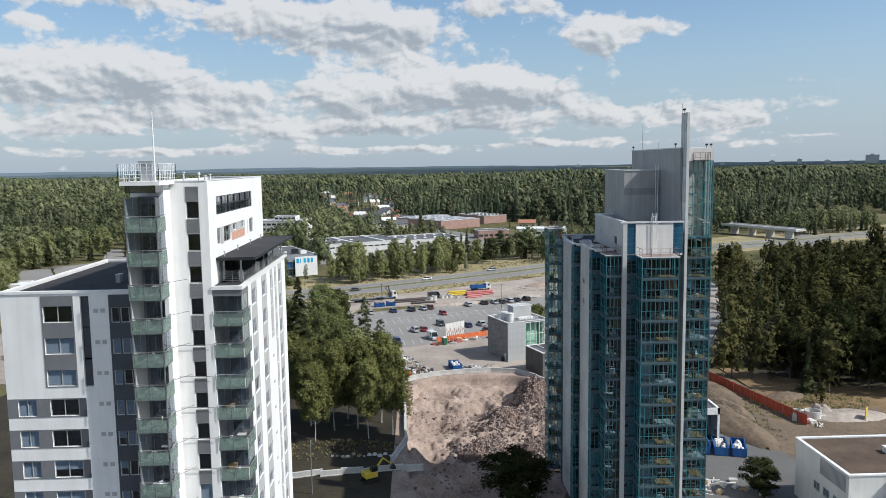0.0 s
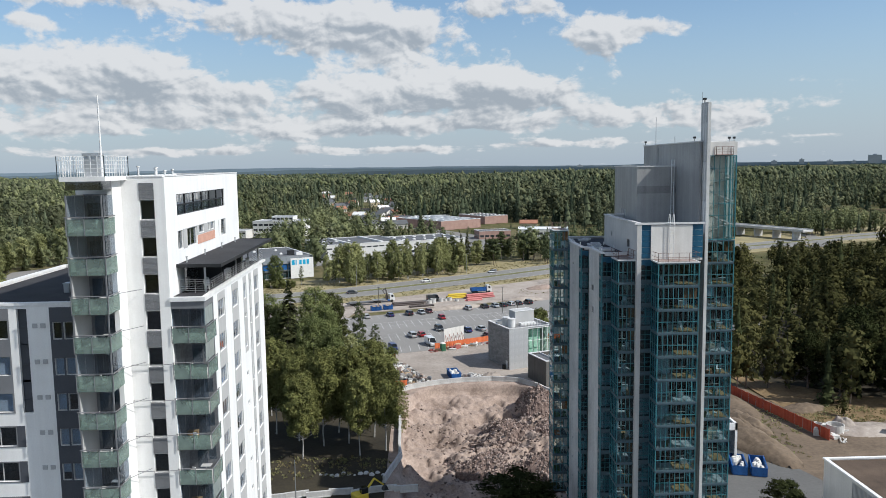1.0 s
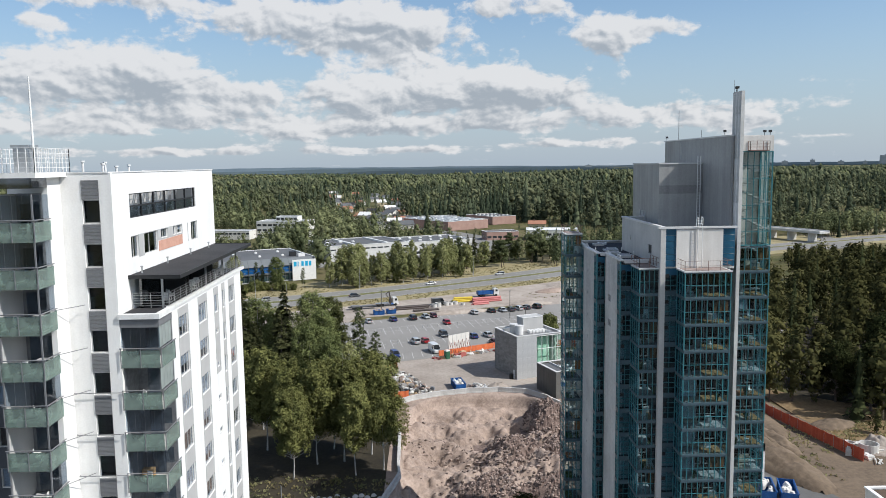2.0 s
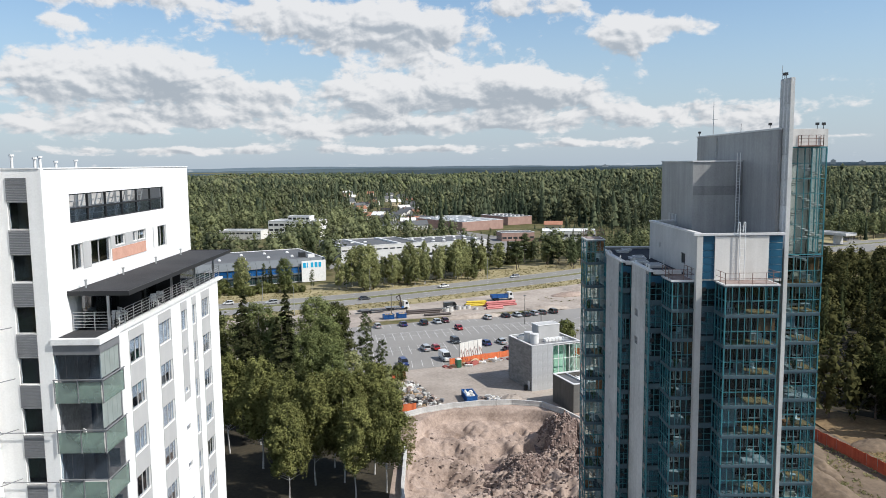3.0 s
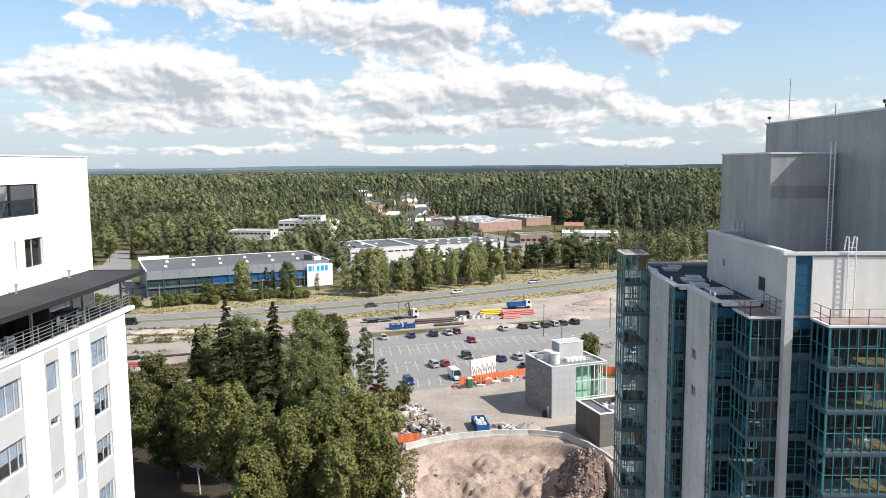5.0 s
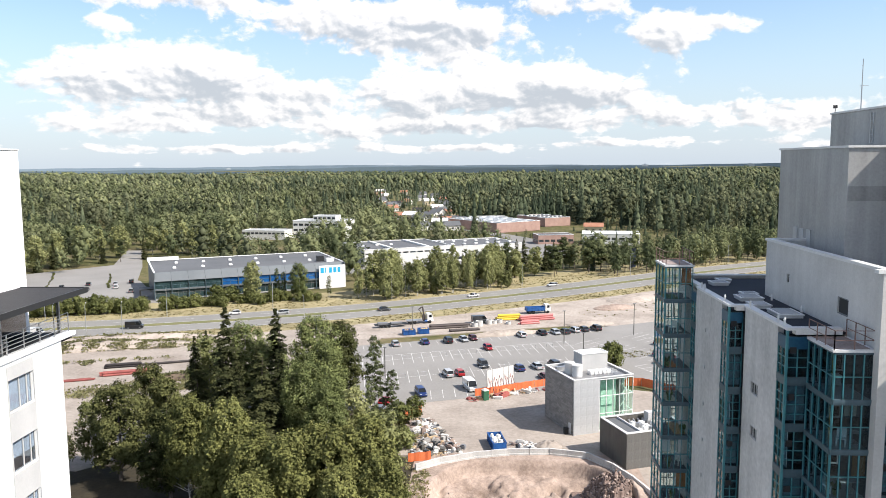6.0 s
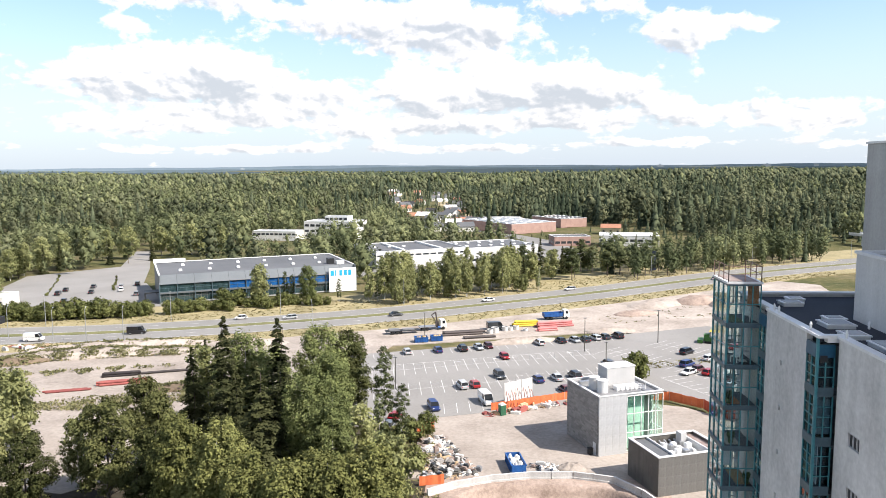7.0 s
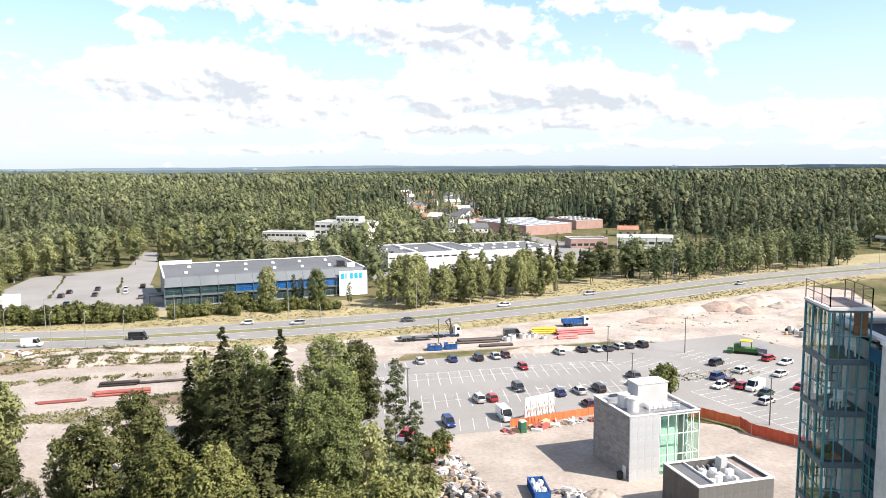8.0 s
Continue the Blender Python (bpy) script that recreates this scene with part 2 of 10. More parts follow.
def foliage(name, dark, light, rand=0.5, clear=0.25, cell=0.0):
    """Leaves: tone by leaf and by tree, part of the light passing through."""
    m, n, l = mat_new(name)
    ge, oi = n.new("ShaderNodeNewGeometry"), n.new("ShaderNodeObjectInfo")
    tc, nz = n.new("ShaderNodeTexCoord"), n.new("ShaderNodeTexNoise")
    nz.inputs["Scale"].default_value, nz.inputs["Detail"].default_value = (0.12, 2) if cell else (0.45, 3)
    l.new(tc.outputs["Object"], nz.inputs["Vector"])
    a = n.new("ShaderNodeMath")
    a.operation = "MULTIPLY_ADD"
    a.inputs[1].default_value = rand
    b = n.new("ShaderNodeMath")
    b.operation = "MULTIPLY_ADD"
    b.inputs[1].default_value = 0.06 if cell else 0.18
    c = n.new("ShaderNodeMath")
    c.operation = "MULTIPLY_ADD"
    c.inputs[1].default_value, c.inputs[2].default_value = 0.6, -rand / 2 - 0.04
    if cell:
        vo, se = n.new("ShaderNodeTexVoronoi"), n.new("ShaderNodeSeparateColor")
        vo.voronoi_dimensions = "2D"
        vo.inputs["Scale"].default_value = cell
        l.new(tc.outputs["Object"], vo.inputs["Vector"])
        l.new(vo.outputs["Color"], se.inputs[0])
        l.new(se.outputs[0], a.inputs[0])
    else:
        l.new(oi.outputs["Random"], a.inputs[0])
    l.new(ge.outputs["Random Per Island"], b.inputs[0])
    src = nz.outputs["Fac"]
    if cell:
        wide, av = n.new("ShaderNodeTexNoise"), n.new("ShaderNodeMath")
        wide.inputs["Scale"].default_value, wide.inputs["Detail"].default_value = 0.02, 4
        l.new(tc.outputs["Object"], wide.inputs["Vector"])
        av.operation = "MULTIPLY_ADD"
        av.inputs[1].default_value = 3.4
        off = n.new("ShaderNodeMath")
        off.operation = "SUBTRACT"
        off.inputs[1].default_value = 1.7
        l.new(nz.outputs["Fac"], off.inputs[0])
        l.new(wide.outputs["Fac"], av.inputs[0])
        l.new(off.outputs[0], av.inputs[2])
        src = av.outputs[0]
    l.new(src, c.inputs[0])
    l.new(c.outputs[0], b.inputs[2])
    l.new(b.outputs[0], a.inputs[2])
    ramp = n.new("ShaderNodeValToRGB")
    ramp.color_ramp.elements[0].color = (*dark, 1)
    ramp.color_ramp.elements[1].color = (*light, 1)
    ramp.color_ramp.elements[0].position, ramp.color_ramp.elements[1].position = 0.0, 0.75
    l.new(a.outputs[0], ramp.inputs[0])
    d, t, mx = n.new("ShaderNodeBsdfDiffuse"), n.new("ShaderNodeBsdfTranslucent"), n.new("ShaderNodeMixShader")
    l.new(ramp.outputs[0], d.inputs[0])
    l.new(ramp.outputs[0], t.inputs[0])
    mx.inputs[0].default_value = clear
    l.new(d.outputs[0], mx.inputs[1])
    l.new(t.outputs[0], mx.inputs[2])
    o = n.new("ShaderNodeOutputMaterial")
    l.new(mx.outputs[0], o.inputs[0])
    return m


M = dict(
    white=surf("white_render", (0.72, 0.72, 0.715), (0.82, 0.82, 0.81), 0.25, 8, 0.85, bump=0.1, streak=0.5),
    cream=surf("cream_render", (0.74, 0.735, 0.72), (0.85, 0.845, 0.83), 0.25, 8, 0.85, bump=0.1, streak=0.5),
    lightgrey=surf("light_grey_panel", (0.40, 0.40, 0.40), (0.47, 0.47, 0.465), 0.4, 10, 0.7, streak=0.3),
    midgrey=surf("mid_grey_cladding", (0.15, 0.155, 0.165), (0.2, 0.205, 0.215), 0.4, 10, 0.6, streak=0.3),
    darkgrey=surf("dark_blue_grey_panel", (0.055, 0.06, 0.072), (0.08, 0.085, 0.1), 0.4, 10, 0.6, streak=0.3),
    bitumen=surf("bitumen_roof", (0.018, 0.018, 0.021), (0.04, 0.04, 0.043), 0.35, 7, 0.9, bump=0.3),
    brownroof=surf("brown_gravel_roof", (0.055, 0.038, 0.027), (0.12, 0.085, 0.06), 0.3, 9, 0.95, bump=0.3),
    concrete=surf("weathered_concrete", (0.36, 0.355, 0.345), (0.64, 0.63, 0.61), 0.22, 3, 0.85, bump=0.1, streak=0.3, spread=(0.3, 0.7)),
    precast=surf("pale_precast_concrete", (0.42, 0.415, 0.40), (0.62, 0.61, 0.59), 0.3, 7, 0.8, bump=0.15, streak=0.35, spread=(0.25, 0.75)),
    parapet=surf("painted_flashing", (0.55, 0.55, 0.55), (0.68, 0.68, 0.67), 0.6, 9, 0.45, bump=0.05),
    teal=surf("teal_painted_steel", (0.035, 0.15, 0.18), (0.06, 0.23, 0.26), 0.9, 8, 0.4, bump=0.04, streak=0.3),
    spandrel=surf("slate_blue_spandrel", (0.05, 0.085, 0.105), (0.085, 0.13, 0.155), 0.7, 6, 0.4, bump=0.04, streak=0.3),
    bluepanel=surf("blue_enamel_panel", (0.01, 0.055, 0.11), (0.02, 0.10, 0.17), 0.7, 6, 0.3, bump=0.03),
    black=plain("black_coated_metal", (0.02, 0.021, 0.023), 0.5),
    steel=plain("galvanised_steel", (0.45, 0.46, 0.47), 0.4, 0.7),
    whitemetal=plain("white_painted_metal", (0.75, 0.75, 0.74), 0.45),
    rustrail=plain("primer_red_rail", (0.20, 0.125, 0.105), 0.7),
    glass=pane_glass("window_glass", (0.66, 0.72, 0.78), 1.55),
    tealglass=pane_glass("green_tinted_glass", (0.55, 0.66, 0.70), 1.45),
    clearglass=pane_glass("clear_glass", (0.82, 0.87, 0.87), 1.45),
    balglass=frosted("green_frosted_glass", (0.25, 0.305, 0.285), 0.58),
    sideglass=frosted("grey_frosted_glass", (0.34, 0.38, 0.37), 0.35),
    # room dimness behind the panes is put into this grey
    interior=surf("shade_toned_interior", (0.10, 0.105, 0.115), (0.22, 0.225, 0.24), 0.5, 4, 0.9, bump=0),
    blind=plain("white_blind", (0.58, 0.61, 0.64), 0.8),
    brickred=surf("salmon_brick", (0.50, 0.27, 0.20), (0.62, 0.36, 0.275), 1.5, 10, 0.9, rand=0.3),
    wooddeck=surf("varnished_deck", (0.30, 0.17, 0.07), (0.5, 0.31, 0.14), 2.0, 12, 0.7, stretch=(1, 8, 1)),
)


# ---- builders ----
class Shape:
    """Collects vertices and faces; boxes, prisms, tubes and free faces go into one mesh."""

    def __init__(self):
        self.v, self.f = [], []

    def box(self, x0, x1, y0, y1, z0, z1, turn=0.0, at=(0, 0, 0)):
        i = len(self.v)
        c, s = math.cos(radians(turn)), math.sin(radians(turn))
        for z in (z0, z1):
            for x, y in ((x0, y0), (x1, y0), (x1, y1), (x0, y1)):
                self.v.append((at[0] + x * c - y * s, at[1] + x * s + y * c, at[2] + z))
        self.f += [(i, i + 3, i + 2, i + 1), (i + 4, i + 5, i + 6, i + 7)] + [(i + a, i + (a + 1) % 4, i + 4 + (a + 1) % 4, i + 4 + a) for a in range(4)]
        return self

    def prism(self, pts, z0, z1):
        i, k = len(self.v), len(pts)
        self.v += [(x, y, z0) for x, y in pts] + [(x, y, z1) for x, y in pts]
        self.f += [tuple(range(i + k - 1, i - 1, -1)), tuple(range(i + k, i + 2 * k))] + [(i + a, i + (a + 1) % k, i + k + (a + 1) % k, i + k + a) for a in range(k)]
        return self

    def tube(self, a, b, r, r2=None, sides=6, caps=True):
        a, b = Vector(a), Vector(b)
        d = (b - a).normalized()
        u = d.orthogonal().normalized()
        w = d.cross(u)
        i, r2 = len(self.v), r if r2 is None else r2
        for p, q in ((a, r), (b, r2)):
            for k in range(sides):
                t = 2 * math.pi * k / sides
                self.v.append(tuple(p + (u * math.cos(t) + w * math.sin(t)) * q))
        self.f += [(i + k, i + (k + 1) % sides, i + sides + (k + 1) % sides, i + sides + k) for k in range(sides)]
        if caps:
            self.f += [tuple(range(i + sides - 1, i - 1, -1)), tuple(range(i + sides, i + 2 * sides))]
        return self

    def face(self, *pts):
        i = len(self.v)
        self.v += [tuple(p) for p in pts]
        self.f.append(tuple(range(i, i + len(pts))))
        return self

    def loft(self, rings):
        """Closed rings of equal count, joined and capped."""
        i, k = len(self.v), len(rings[0])
        for r in rings:
            self.v += [tuple(p) for p in r]
        for j in range(len(rings) - 1):
            b = i + j * k
            self.f += [(b + a, b + (a + 1) % k, b + k + (a + 1) % k, b + k + a) for a in range(k)]
        e = i + (len(rings) - 1) * k
        self.f += [tuple(range(i + k - 1, i - 1, -1)), tuple(range(e, e + k))]
        return self

    def mesh(self, name, material, smooth=False):
        me = bpy.data.meshes.new(name)
        me.from_pydata(self.v, [], self.f)
        me.materials.append(material)
        if smooth:
            me.polygons.foreach_set("use_smooth", [True] * len(me.polygons))
        me.update()
        return me


def part(name, shape, material, parent=None, label="", smooth=False, bevel=0.0):
    me = shape.mesh(name, material, smooth) if isinstance(shape, Shape) else shape
    ob = new(name, me)
    if parent is not None:
        ob.parent = parent
    if label:
        ob["label"] = label
    if bevel:
        mod = ob.modifiers.new("bevel", "BEVEL")
        mod.width, mod.segments = bevel, 1
    return ob


def put(name, me, parent, x=0, y=0, z=0, rz=0.0, label=""):
    """An object on a mesh that already exists, under its parent."""
    ob = new(name, me)
    ob.parent = parent
    ob.location, ob.rotation_euler = (x, y, z), (0, 0, radians(rz))
    if label:
        ob["label"] = label
    return ob


def thing(name, label, category, group="", kind="", x=0, y=0, z=0, rz=0.0):
    ob = new(name)
    ob.empty_display_size = 0.2
    ob.location, ob.rotation_euler = (x, y, z), (0, 0, radians(rz))
    return tagged(ob, label, category, group, kind)


def pierced(s, at, u0, u1, z0, z1, holes):
    """One connected wall with its openings (u0, u1, z0, z1) cut through; at(u, z, side) gives a corner in space."""
    holes = [h for h in holes if h[0] < u1 and h[1] > u0 and h[2] < z1 and h[3] > z0]
    us = sorted({round(u, 4) for u in (u0, u1, *[min(max(h[k], u0), u1) for h in holes for k in (0, 1)])})
    zs = sorted({round(z, 4) for z in (z0, z1, *[min(max(h[k], z0), z1) for h in holes for k in (2, 3)])})
    solid = {}
    for a in range(len(us) - 1):
        for b in range(len(zs) - 1):
            u, z = (us[a] + us[a + 1]) / 2, (zs[b] + zs[b + 1]) / 2
            if not any(h[0] < u < h[1] and h[2] < z < h[3] for h in holes):
                solid[(a, b)] = True
    made = {}

    def corner(a, b, side):
        if (a, b, side) not in made:
            made[(a, b, side)] = len(s.v)
            s.v.append(at(us[a], zs[b], side))
        return made[(a, b, side)]
    for a, b in solid:
        ring = ((a, b), (a + 1, b), (a + 1, b + 1), (a, b + 1))
        s.f.append(tuple(corner(*q, 0) for q in ring))
        s.f.append(tuple(corner(*q, 1) for q in reversed(ring)))
        for k, (da, db) in enumerate(((0, -1), (1, 0), (0, 1), (-1, 0))):
            if (a + da, b + db) not in solid:
                p, q = ring[k], ring[(k + 1) % 4]
                s.f.append((corner(*q, 0), corner(*p, 0), corner(*p, 1), corner(*q, 1)))
    return s


def wall_y(s, y0, y1, u0, u1, z0, z1, holes=()):
    return pierced(s, lambda u, z, side: (u, (y0, y1)[side], z), u0, u1, z0, z1, holes)


def wall_x(s, x0, x1, u0, u1, z0, z1, holes=()):
    return pierced(s, lambda u, z, side: ((x1, x0)[side], u, z), u0, u1, z0, z1, holes)


def railing(s, pts, z, h, bars=3, every=1.2, r=0.025, close=False):
    """Posts and bars along a line of points."""
    pts = list(pts) + ([pts[0]] if close else [])
    for (ax, ay), (bx, by) in zip(pts, pts[1:]):
        n = max(1, round(math.hypot(bx - ax, by - ay) / every))
        for k in range(n + 1):
            x, y = ax + (bx - ax) * k / n, ay + (by - ay) * k / n
            s.box(x - r, x + r, y - r, y + r, z, z + h)
        for k in range(bars):
            zz = z + h * (k + 1) / bars
            s.tube((ax, ay, zz), (bx, by, zz), r, sides=4)
    return s


# ---- white apartment tower ----
WINDOWS = {}


def window_mesh(w, h, div, frame_w=0.07):
    key = (round(w, 2), round(h, 2), div, frame_w)
    if key not in WINDOWS:
        s, f = Shape(), frame_w
        s.box(0, w, 0, 0.06, 0, f).box(0, w, 0, 0.06, h - f, h).box(0, f, 0, 0.06, f, h - f).box(w - f, w, 0, 0.06, f, h - f)
        for d in div:
            s.box(d * w - f * 0.6, d * w + f * 0.6, 0, 0.06, f, h - f)
        s.box(-0.05, w + 0.05, -0.1, 0.02, -0.05, -0.003)
        p = Shape().box(f * 0.5, w - f * 0.5, 0.025, 0.035, f * 0.5, h - f * 0.5)
        b = Shape().box(f, w - f, 0.065, 0.075, h * 0.05, h - f)
        b2 = Shape().box(f, w - f, 0.065, 0.075, h * 0.45, h - f)
        WINDOWS[key] = [s.mesh("window", M["midframe"]), p.mesh("pane", M["glass"]), b.mesh("blind", M["blind"]), b2.mesh("blind", M["blind"])]
    return WINDOWS[key]


M["midframe"] = plain("grey_window_frame", (0.40, 0.40, 0.395), 0.5)
rnd = random.Random(4)


def window(parent, x, y, z, w, h, rz=0.0, div=(0.5,), blind=0.5, frame_w=0.07):
    me = window_mesh(w, h, div, frame_w)
    o = put("window", me[0], parent, x, y, z, rz)
    p = put("pane", me[1], o)
    p.visible_shadow = False
    if rnd.random() < blind:
        put("blind", me[2 + (rnd.random() < 0.2)], o)
    return o


def white_tower():
    T = thing("apartment_tower", "white rendered apartment tower with glazed balconies and roof terrace", "apartment building")
    step, lows = 3.2, [37.35 - 3.2 * k for k in range(12)]
    # lower block, its long wall
    cols = [(79.75, 82.2), (85.1, 87.6), (92.75, 93.65), (95.2, 97.35)]
    holes = [(a, b, z, z + 1.7) for a, b in cols for z in lows if z > 0.4]
    small = [(90.15, 91.15, z, z + 0.5) for z in [35.35 - 3.2 * k for k in range(11)]] + [(90.0, 91.3, 37.35, 39.05)]
    part("wall", wall_x(Shape(), -17.9, -17.56, 78.3, 100.2, 0, 40.0, holes + small), M["white"], T)
    for a, b in cols + [(90.0, 91.3)]:
        z1 = 31.6 if a == 90.0 else 0.6
        hh = [h for h in holes + small if abs(h[0] - a) < 0.3]
        part("grey_panel", wall_x(Shape(), -17.556, -17.52, a - 0.06, b + 0.06, z1, 39.75, hh), M["lightgrey"], T, "light grey facade panel strip")
    for a, b, z, z2 in holes + small:
        wide = b - a > 1.8
        window(T, -17.66, a, z, b - a, z2 - z, 90, (0.5, 0.8) if wide else (), 0.9)
    # front wall with its strip of dark windows
    strip = [(-22.6, -21.35, z, z + 1.72) for z in [46.95 - 3.2 * k for k in range(15)] if z > 0.4]
    part("wall", wall_y(Shape(), 75.4, 75.75, -27.9, -20.45, 0, 50.6, strip), M["cream"], T)
    lo = 50.15
    for a, b, z, z2 in strip:
        s = Shape()
        k = int((lo - 0.02 - z2 - 0.02) / 0.1)
        for j in range(max(k, 0)):
            s.box(a, b, 75.35, 75.395, z2 + 0.03 + j * 0.1, z2 + 0.03 + j * 0.1 + 0.085)
        part("louvre_panel", s, M["midgrey"], T, "grey ribbed cladding panel")
        window(T, a, 75.5, z, b - a, z2 - z, 0, (), 0.12)
        lo = z
    # upper block
    up = [(79.0, 95.9, 47.05, 48.95), (78.9, 80.45, 43.95, 45.65), (81.65, 84.8, 43.95, 45.65), (85.55, 87.35, 44.88, 45.65), (88.75, 89.55, 44.88, 45.65), (89.75, 91.35, 44.88, 45.65), (92.95, 93.15, 43.85, 45.65), (94.05, 96.05, 43.85, 45.65)]
    part("wall", wall_x(Shape(), -20.95, -20.6, 75.75, 102.3, 39.9, 50.6, up), M["white"], T)
    part("wall", Shape().box(-27.9, -20.6, 102.0, 102.3, 0, 39.9).box(-27.9, -20.95, 102.0, 102.3, 39.9, 50.6).box(-27.9, -27.6, 75.75, 102.0, 39.9, 50.6), M["white"], T)
    for a, b, z, z2 in up[1:]:
        window(T, -20.72, a, z, b - a, z2 - z, 90, (0.45,) if b - a > 1 else (), 0.2)
    part("grey_panel", wall_x(Shape(), -20.596, -20.57, 80.45, 91.4, 44.75, 45.7, up[1:]).box(-20.596, -20.57, 80.45, 81.6, 43.9, 44.75), M["lightgrey"], T)
    bricks = Shape()
    for j in range(8):
        for i in range(23):
            a = 84.95 + i * 0.29 - (0.145 if j % 2 else 0)
            a, b = max(a, 84.95), min(a + 0.283, 91.3)
            if b - a > 0.05:
                bricks.box(-20.596, -20.56, a, b, 43.85 + j * 0.108, 43.85 + j * 0.108 + 0.102)
    part("brick_panel", bricks, M["brickred"], T, "salmon red brick panel")
    # long ribbon opening with its dark frame and the open terrace structure behind
    s = Shape()
    for k in range(7):
        y = 79.0 + k * 16.85 / 6
        s.box(-20.85, -20.7, y, y + 0.1, 47.05, 48.95)
    s.box(-20.85, -20.7, 79, 95.9, 47.05, 47.13).box(-20.85, -20.7, 79, 95.9, 48.87, 48.95).box(-20.86, -20.68, 79, 95.9, 47.9, 48.02)
    ribbon = part("ribbon_window", s, M["black"], T, "long dark framed ribbon window")
    for k in range(6):
        y = 79.1 + k * 16.85 / 6
        p = part("pane", Shape().box(-20.79, -20.77, y, y + 2.7, 47.1, 47.9), M["glass"], ribbon)
        p.visible_shadow = False
    s = Shape()
    for k in range(8):
        y = 79.4 + k * 2.2
        s.box(-22.6, -22.45, y, y + 0.15, 46.6, 50.3)
        s.tube((-22.5, y, 46.7), (-22.5, y + 2.0, 49.8), 0.06, sides=4)
    for k in range(3):
        s.tube((-22.5, 79.2, 47.3 + k * 0.5), (-22.5, 95.6, 47.3 + k * 0.5), 0.04, sides=4)
    part("stair_frame", s, M["whitemetal"], T, "pale steel framing behind the ribbon window")
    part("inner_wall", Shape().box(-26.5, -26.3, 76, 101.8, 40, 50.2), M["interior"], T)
    floors = Shape()
    for k in range(-3, 12):
        z = 36.45 - 3.2 * k
        if z > 46.5:
            z = 46.4
        x1, y0 = (-17.95, 78.6) if k >= 0 else (-21.0, 75.8)
        floors.box(-27.5, x1, max(y0, 78.6) if k >= 0 else y0, 100.0, z - 0.25, z)
        if k >= 0:
            floors.box(-27.5, -20.6, 75.8, 78.6, z - 0.25, z)
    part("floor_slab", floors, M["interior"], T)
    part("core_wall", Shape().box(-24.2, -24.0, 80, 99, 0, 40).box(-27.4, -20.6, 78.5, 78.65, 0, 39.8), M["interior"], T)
    # roof
    part("roof", Shape().box(-27.6, -23.6, 75.75, 102.0, 50.15, 50.3).box(-23.6, -20.95, 75.75, 78.6, 50.15, 50.3).box(-23.6, -20.95, 96.4, 102.0, 50.15, 50.3), M["bitumen"], T)
    part("well_wall", Shape().box(-23.75, -23.6, 78.6, 96.4, 46.4, 50.15).box(-23.6, -20.95, 78.5, 78.6, 46.4, 50.15).box(-23.6, -20.95, 96.4, 96.5, 46.4, 50.15), M["lightgrey"], T, "pale wall of the open roof well")
    part("coping", Shape().box(-27.95, -20.55, 75.35, 75.8, 50.6, 50.68).box(-20.98, -20.55, 75.8, 102.35, 50.6, 50.68).box(-27.95, -20.98, 101.95, 102.35, 50.6, 50.68), M["whitemetal"], T)
    for x, y, h in ((-23.3, 77.5, 1.1), (-22.1, 78.6, 1.0), (-21.7, 77.2, 0.9), (-22.4, 84, 0.8), (-21.9, 80.2, 0.7)):
        part("roof_vent", Shape().tube((x, y, 50.3), (x, y, 50.3 + h), 0.09, sides=8).tube((x, y, 50.3 + h), (x, y, 50.42 + h), 0.16, sides=8), M["whitemetal"], T)
    # terrace, canopy and its railing
    part("terrace_deck", Shape().box(-20.6, -17.9, 78.3, 102.0, 39.7, 40.0), M["bitumen"], T)
    part("coping", Shape().box(-17.95, -17.45, 78.2, 101.6, 40.0, 40.22).box(-20.5, -17.45, 75.25, 75.65, 39.85, 40.22).box(-17.85, -17.45, 75.65, 78.2, 39.85, 40.22), M["whitemetal"], T, "white parapet coping")
    part("bay_roof", Shape().box(-20.45, -17.85, 75.65, 78.3, 39.95, 40.12), M["bitumen"], T)
    part("canopy", Shape().box(-20.6, -16.7, 78.0, 101.6, 42.55, 42.72), M["bitumen"], T, "dark bitumen canopy over the terrace")
    part("fascia", Shape().box(-16.7, -16.62, 77.92, 101.68, 42.45, 42.76).box(-20.6, -16.7, 77.92, 78.0, 42.45, 42.76).box(-20.6, -16.7, 101.6, 101.68, 42.45, 42.76), M["black"], T)
    for y in (78.4, 84.2, 90, 95.8, 101.2):
        part("canopy_post", Shape().box(-18.3, -18.15, y, y + 0.12, 40, 42.55), M["steel"], T)
    for y in (84.2, 91.5):
        part("privacy_screen", Shape().box(-20.5, -18.0, y, y + 0.06, 40.0, 42.4), M["black"], T, "dark privacy screen between terraces")
    for y in (79.5, 85.5, 92, 98):
        part("canopy_vent", Shape().tube((-20.1, y, 42.72), (-20.1, y, 43.2), 0.07, sides=6).tube((-20.1, y, 43.2), (-20.1, y, 43.28), 0.12, sides=6), M["steel"], T)
    s = Shape()
    railing(s, [(-20.5, 78.35), (-17.75, 78.35), (-17.75, 101.4)], 40.1, 1.2, bars=6, every=1.4, r=0.022)
    part("terrace_railing", s, M["steel"], T, "horizontal steel bar railing")
    part("glazed_front", Shape().box(-20.2, -20.0, 79, 101, 40.0, 42.5), M["darkglass"], T, "dark glazed terrace front")
    # furniture on the balconies and the terrace
    chair = Shape().box(-0.25, 0.25, -0.25, 0.25, 0.4, 0.45).box(-0.25, 0.25, 0.2, 0.25, 0.45, 0.95).box(-0.28, -0.24, -0.25, 0.25, 0.6, 0.65).box(0.24, 0.28, -0.25, 0.25, 0.6, 0.65)
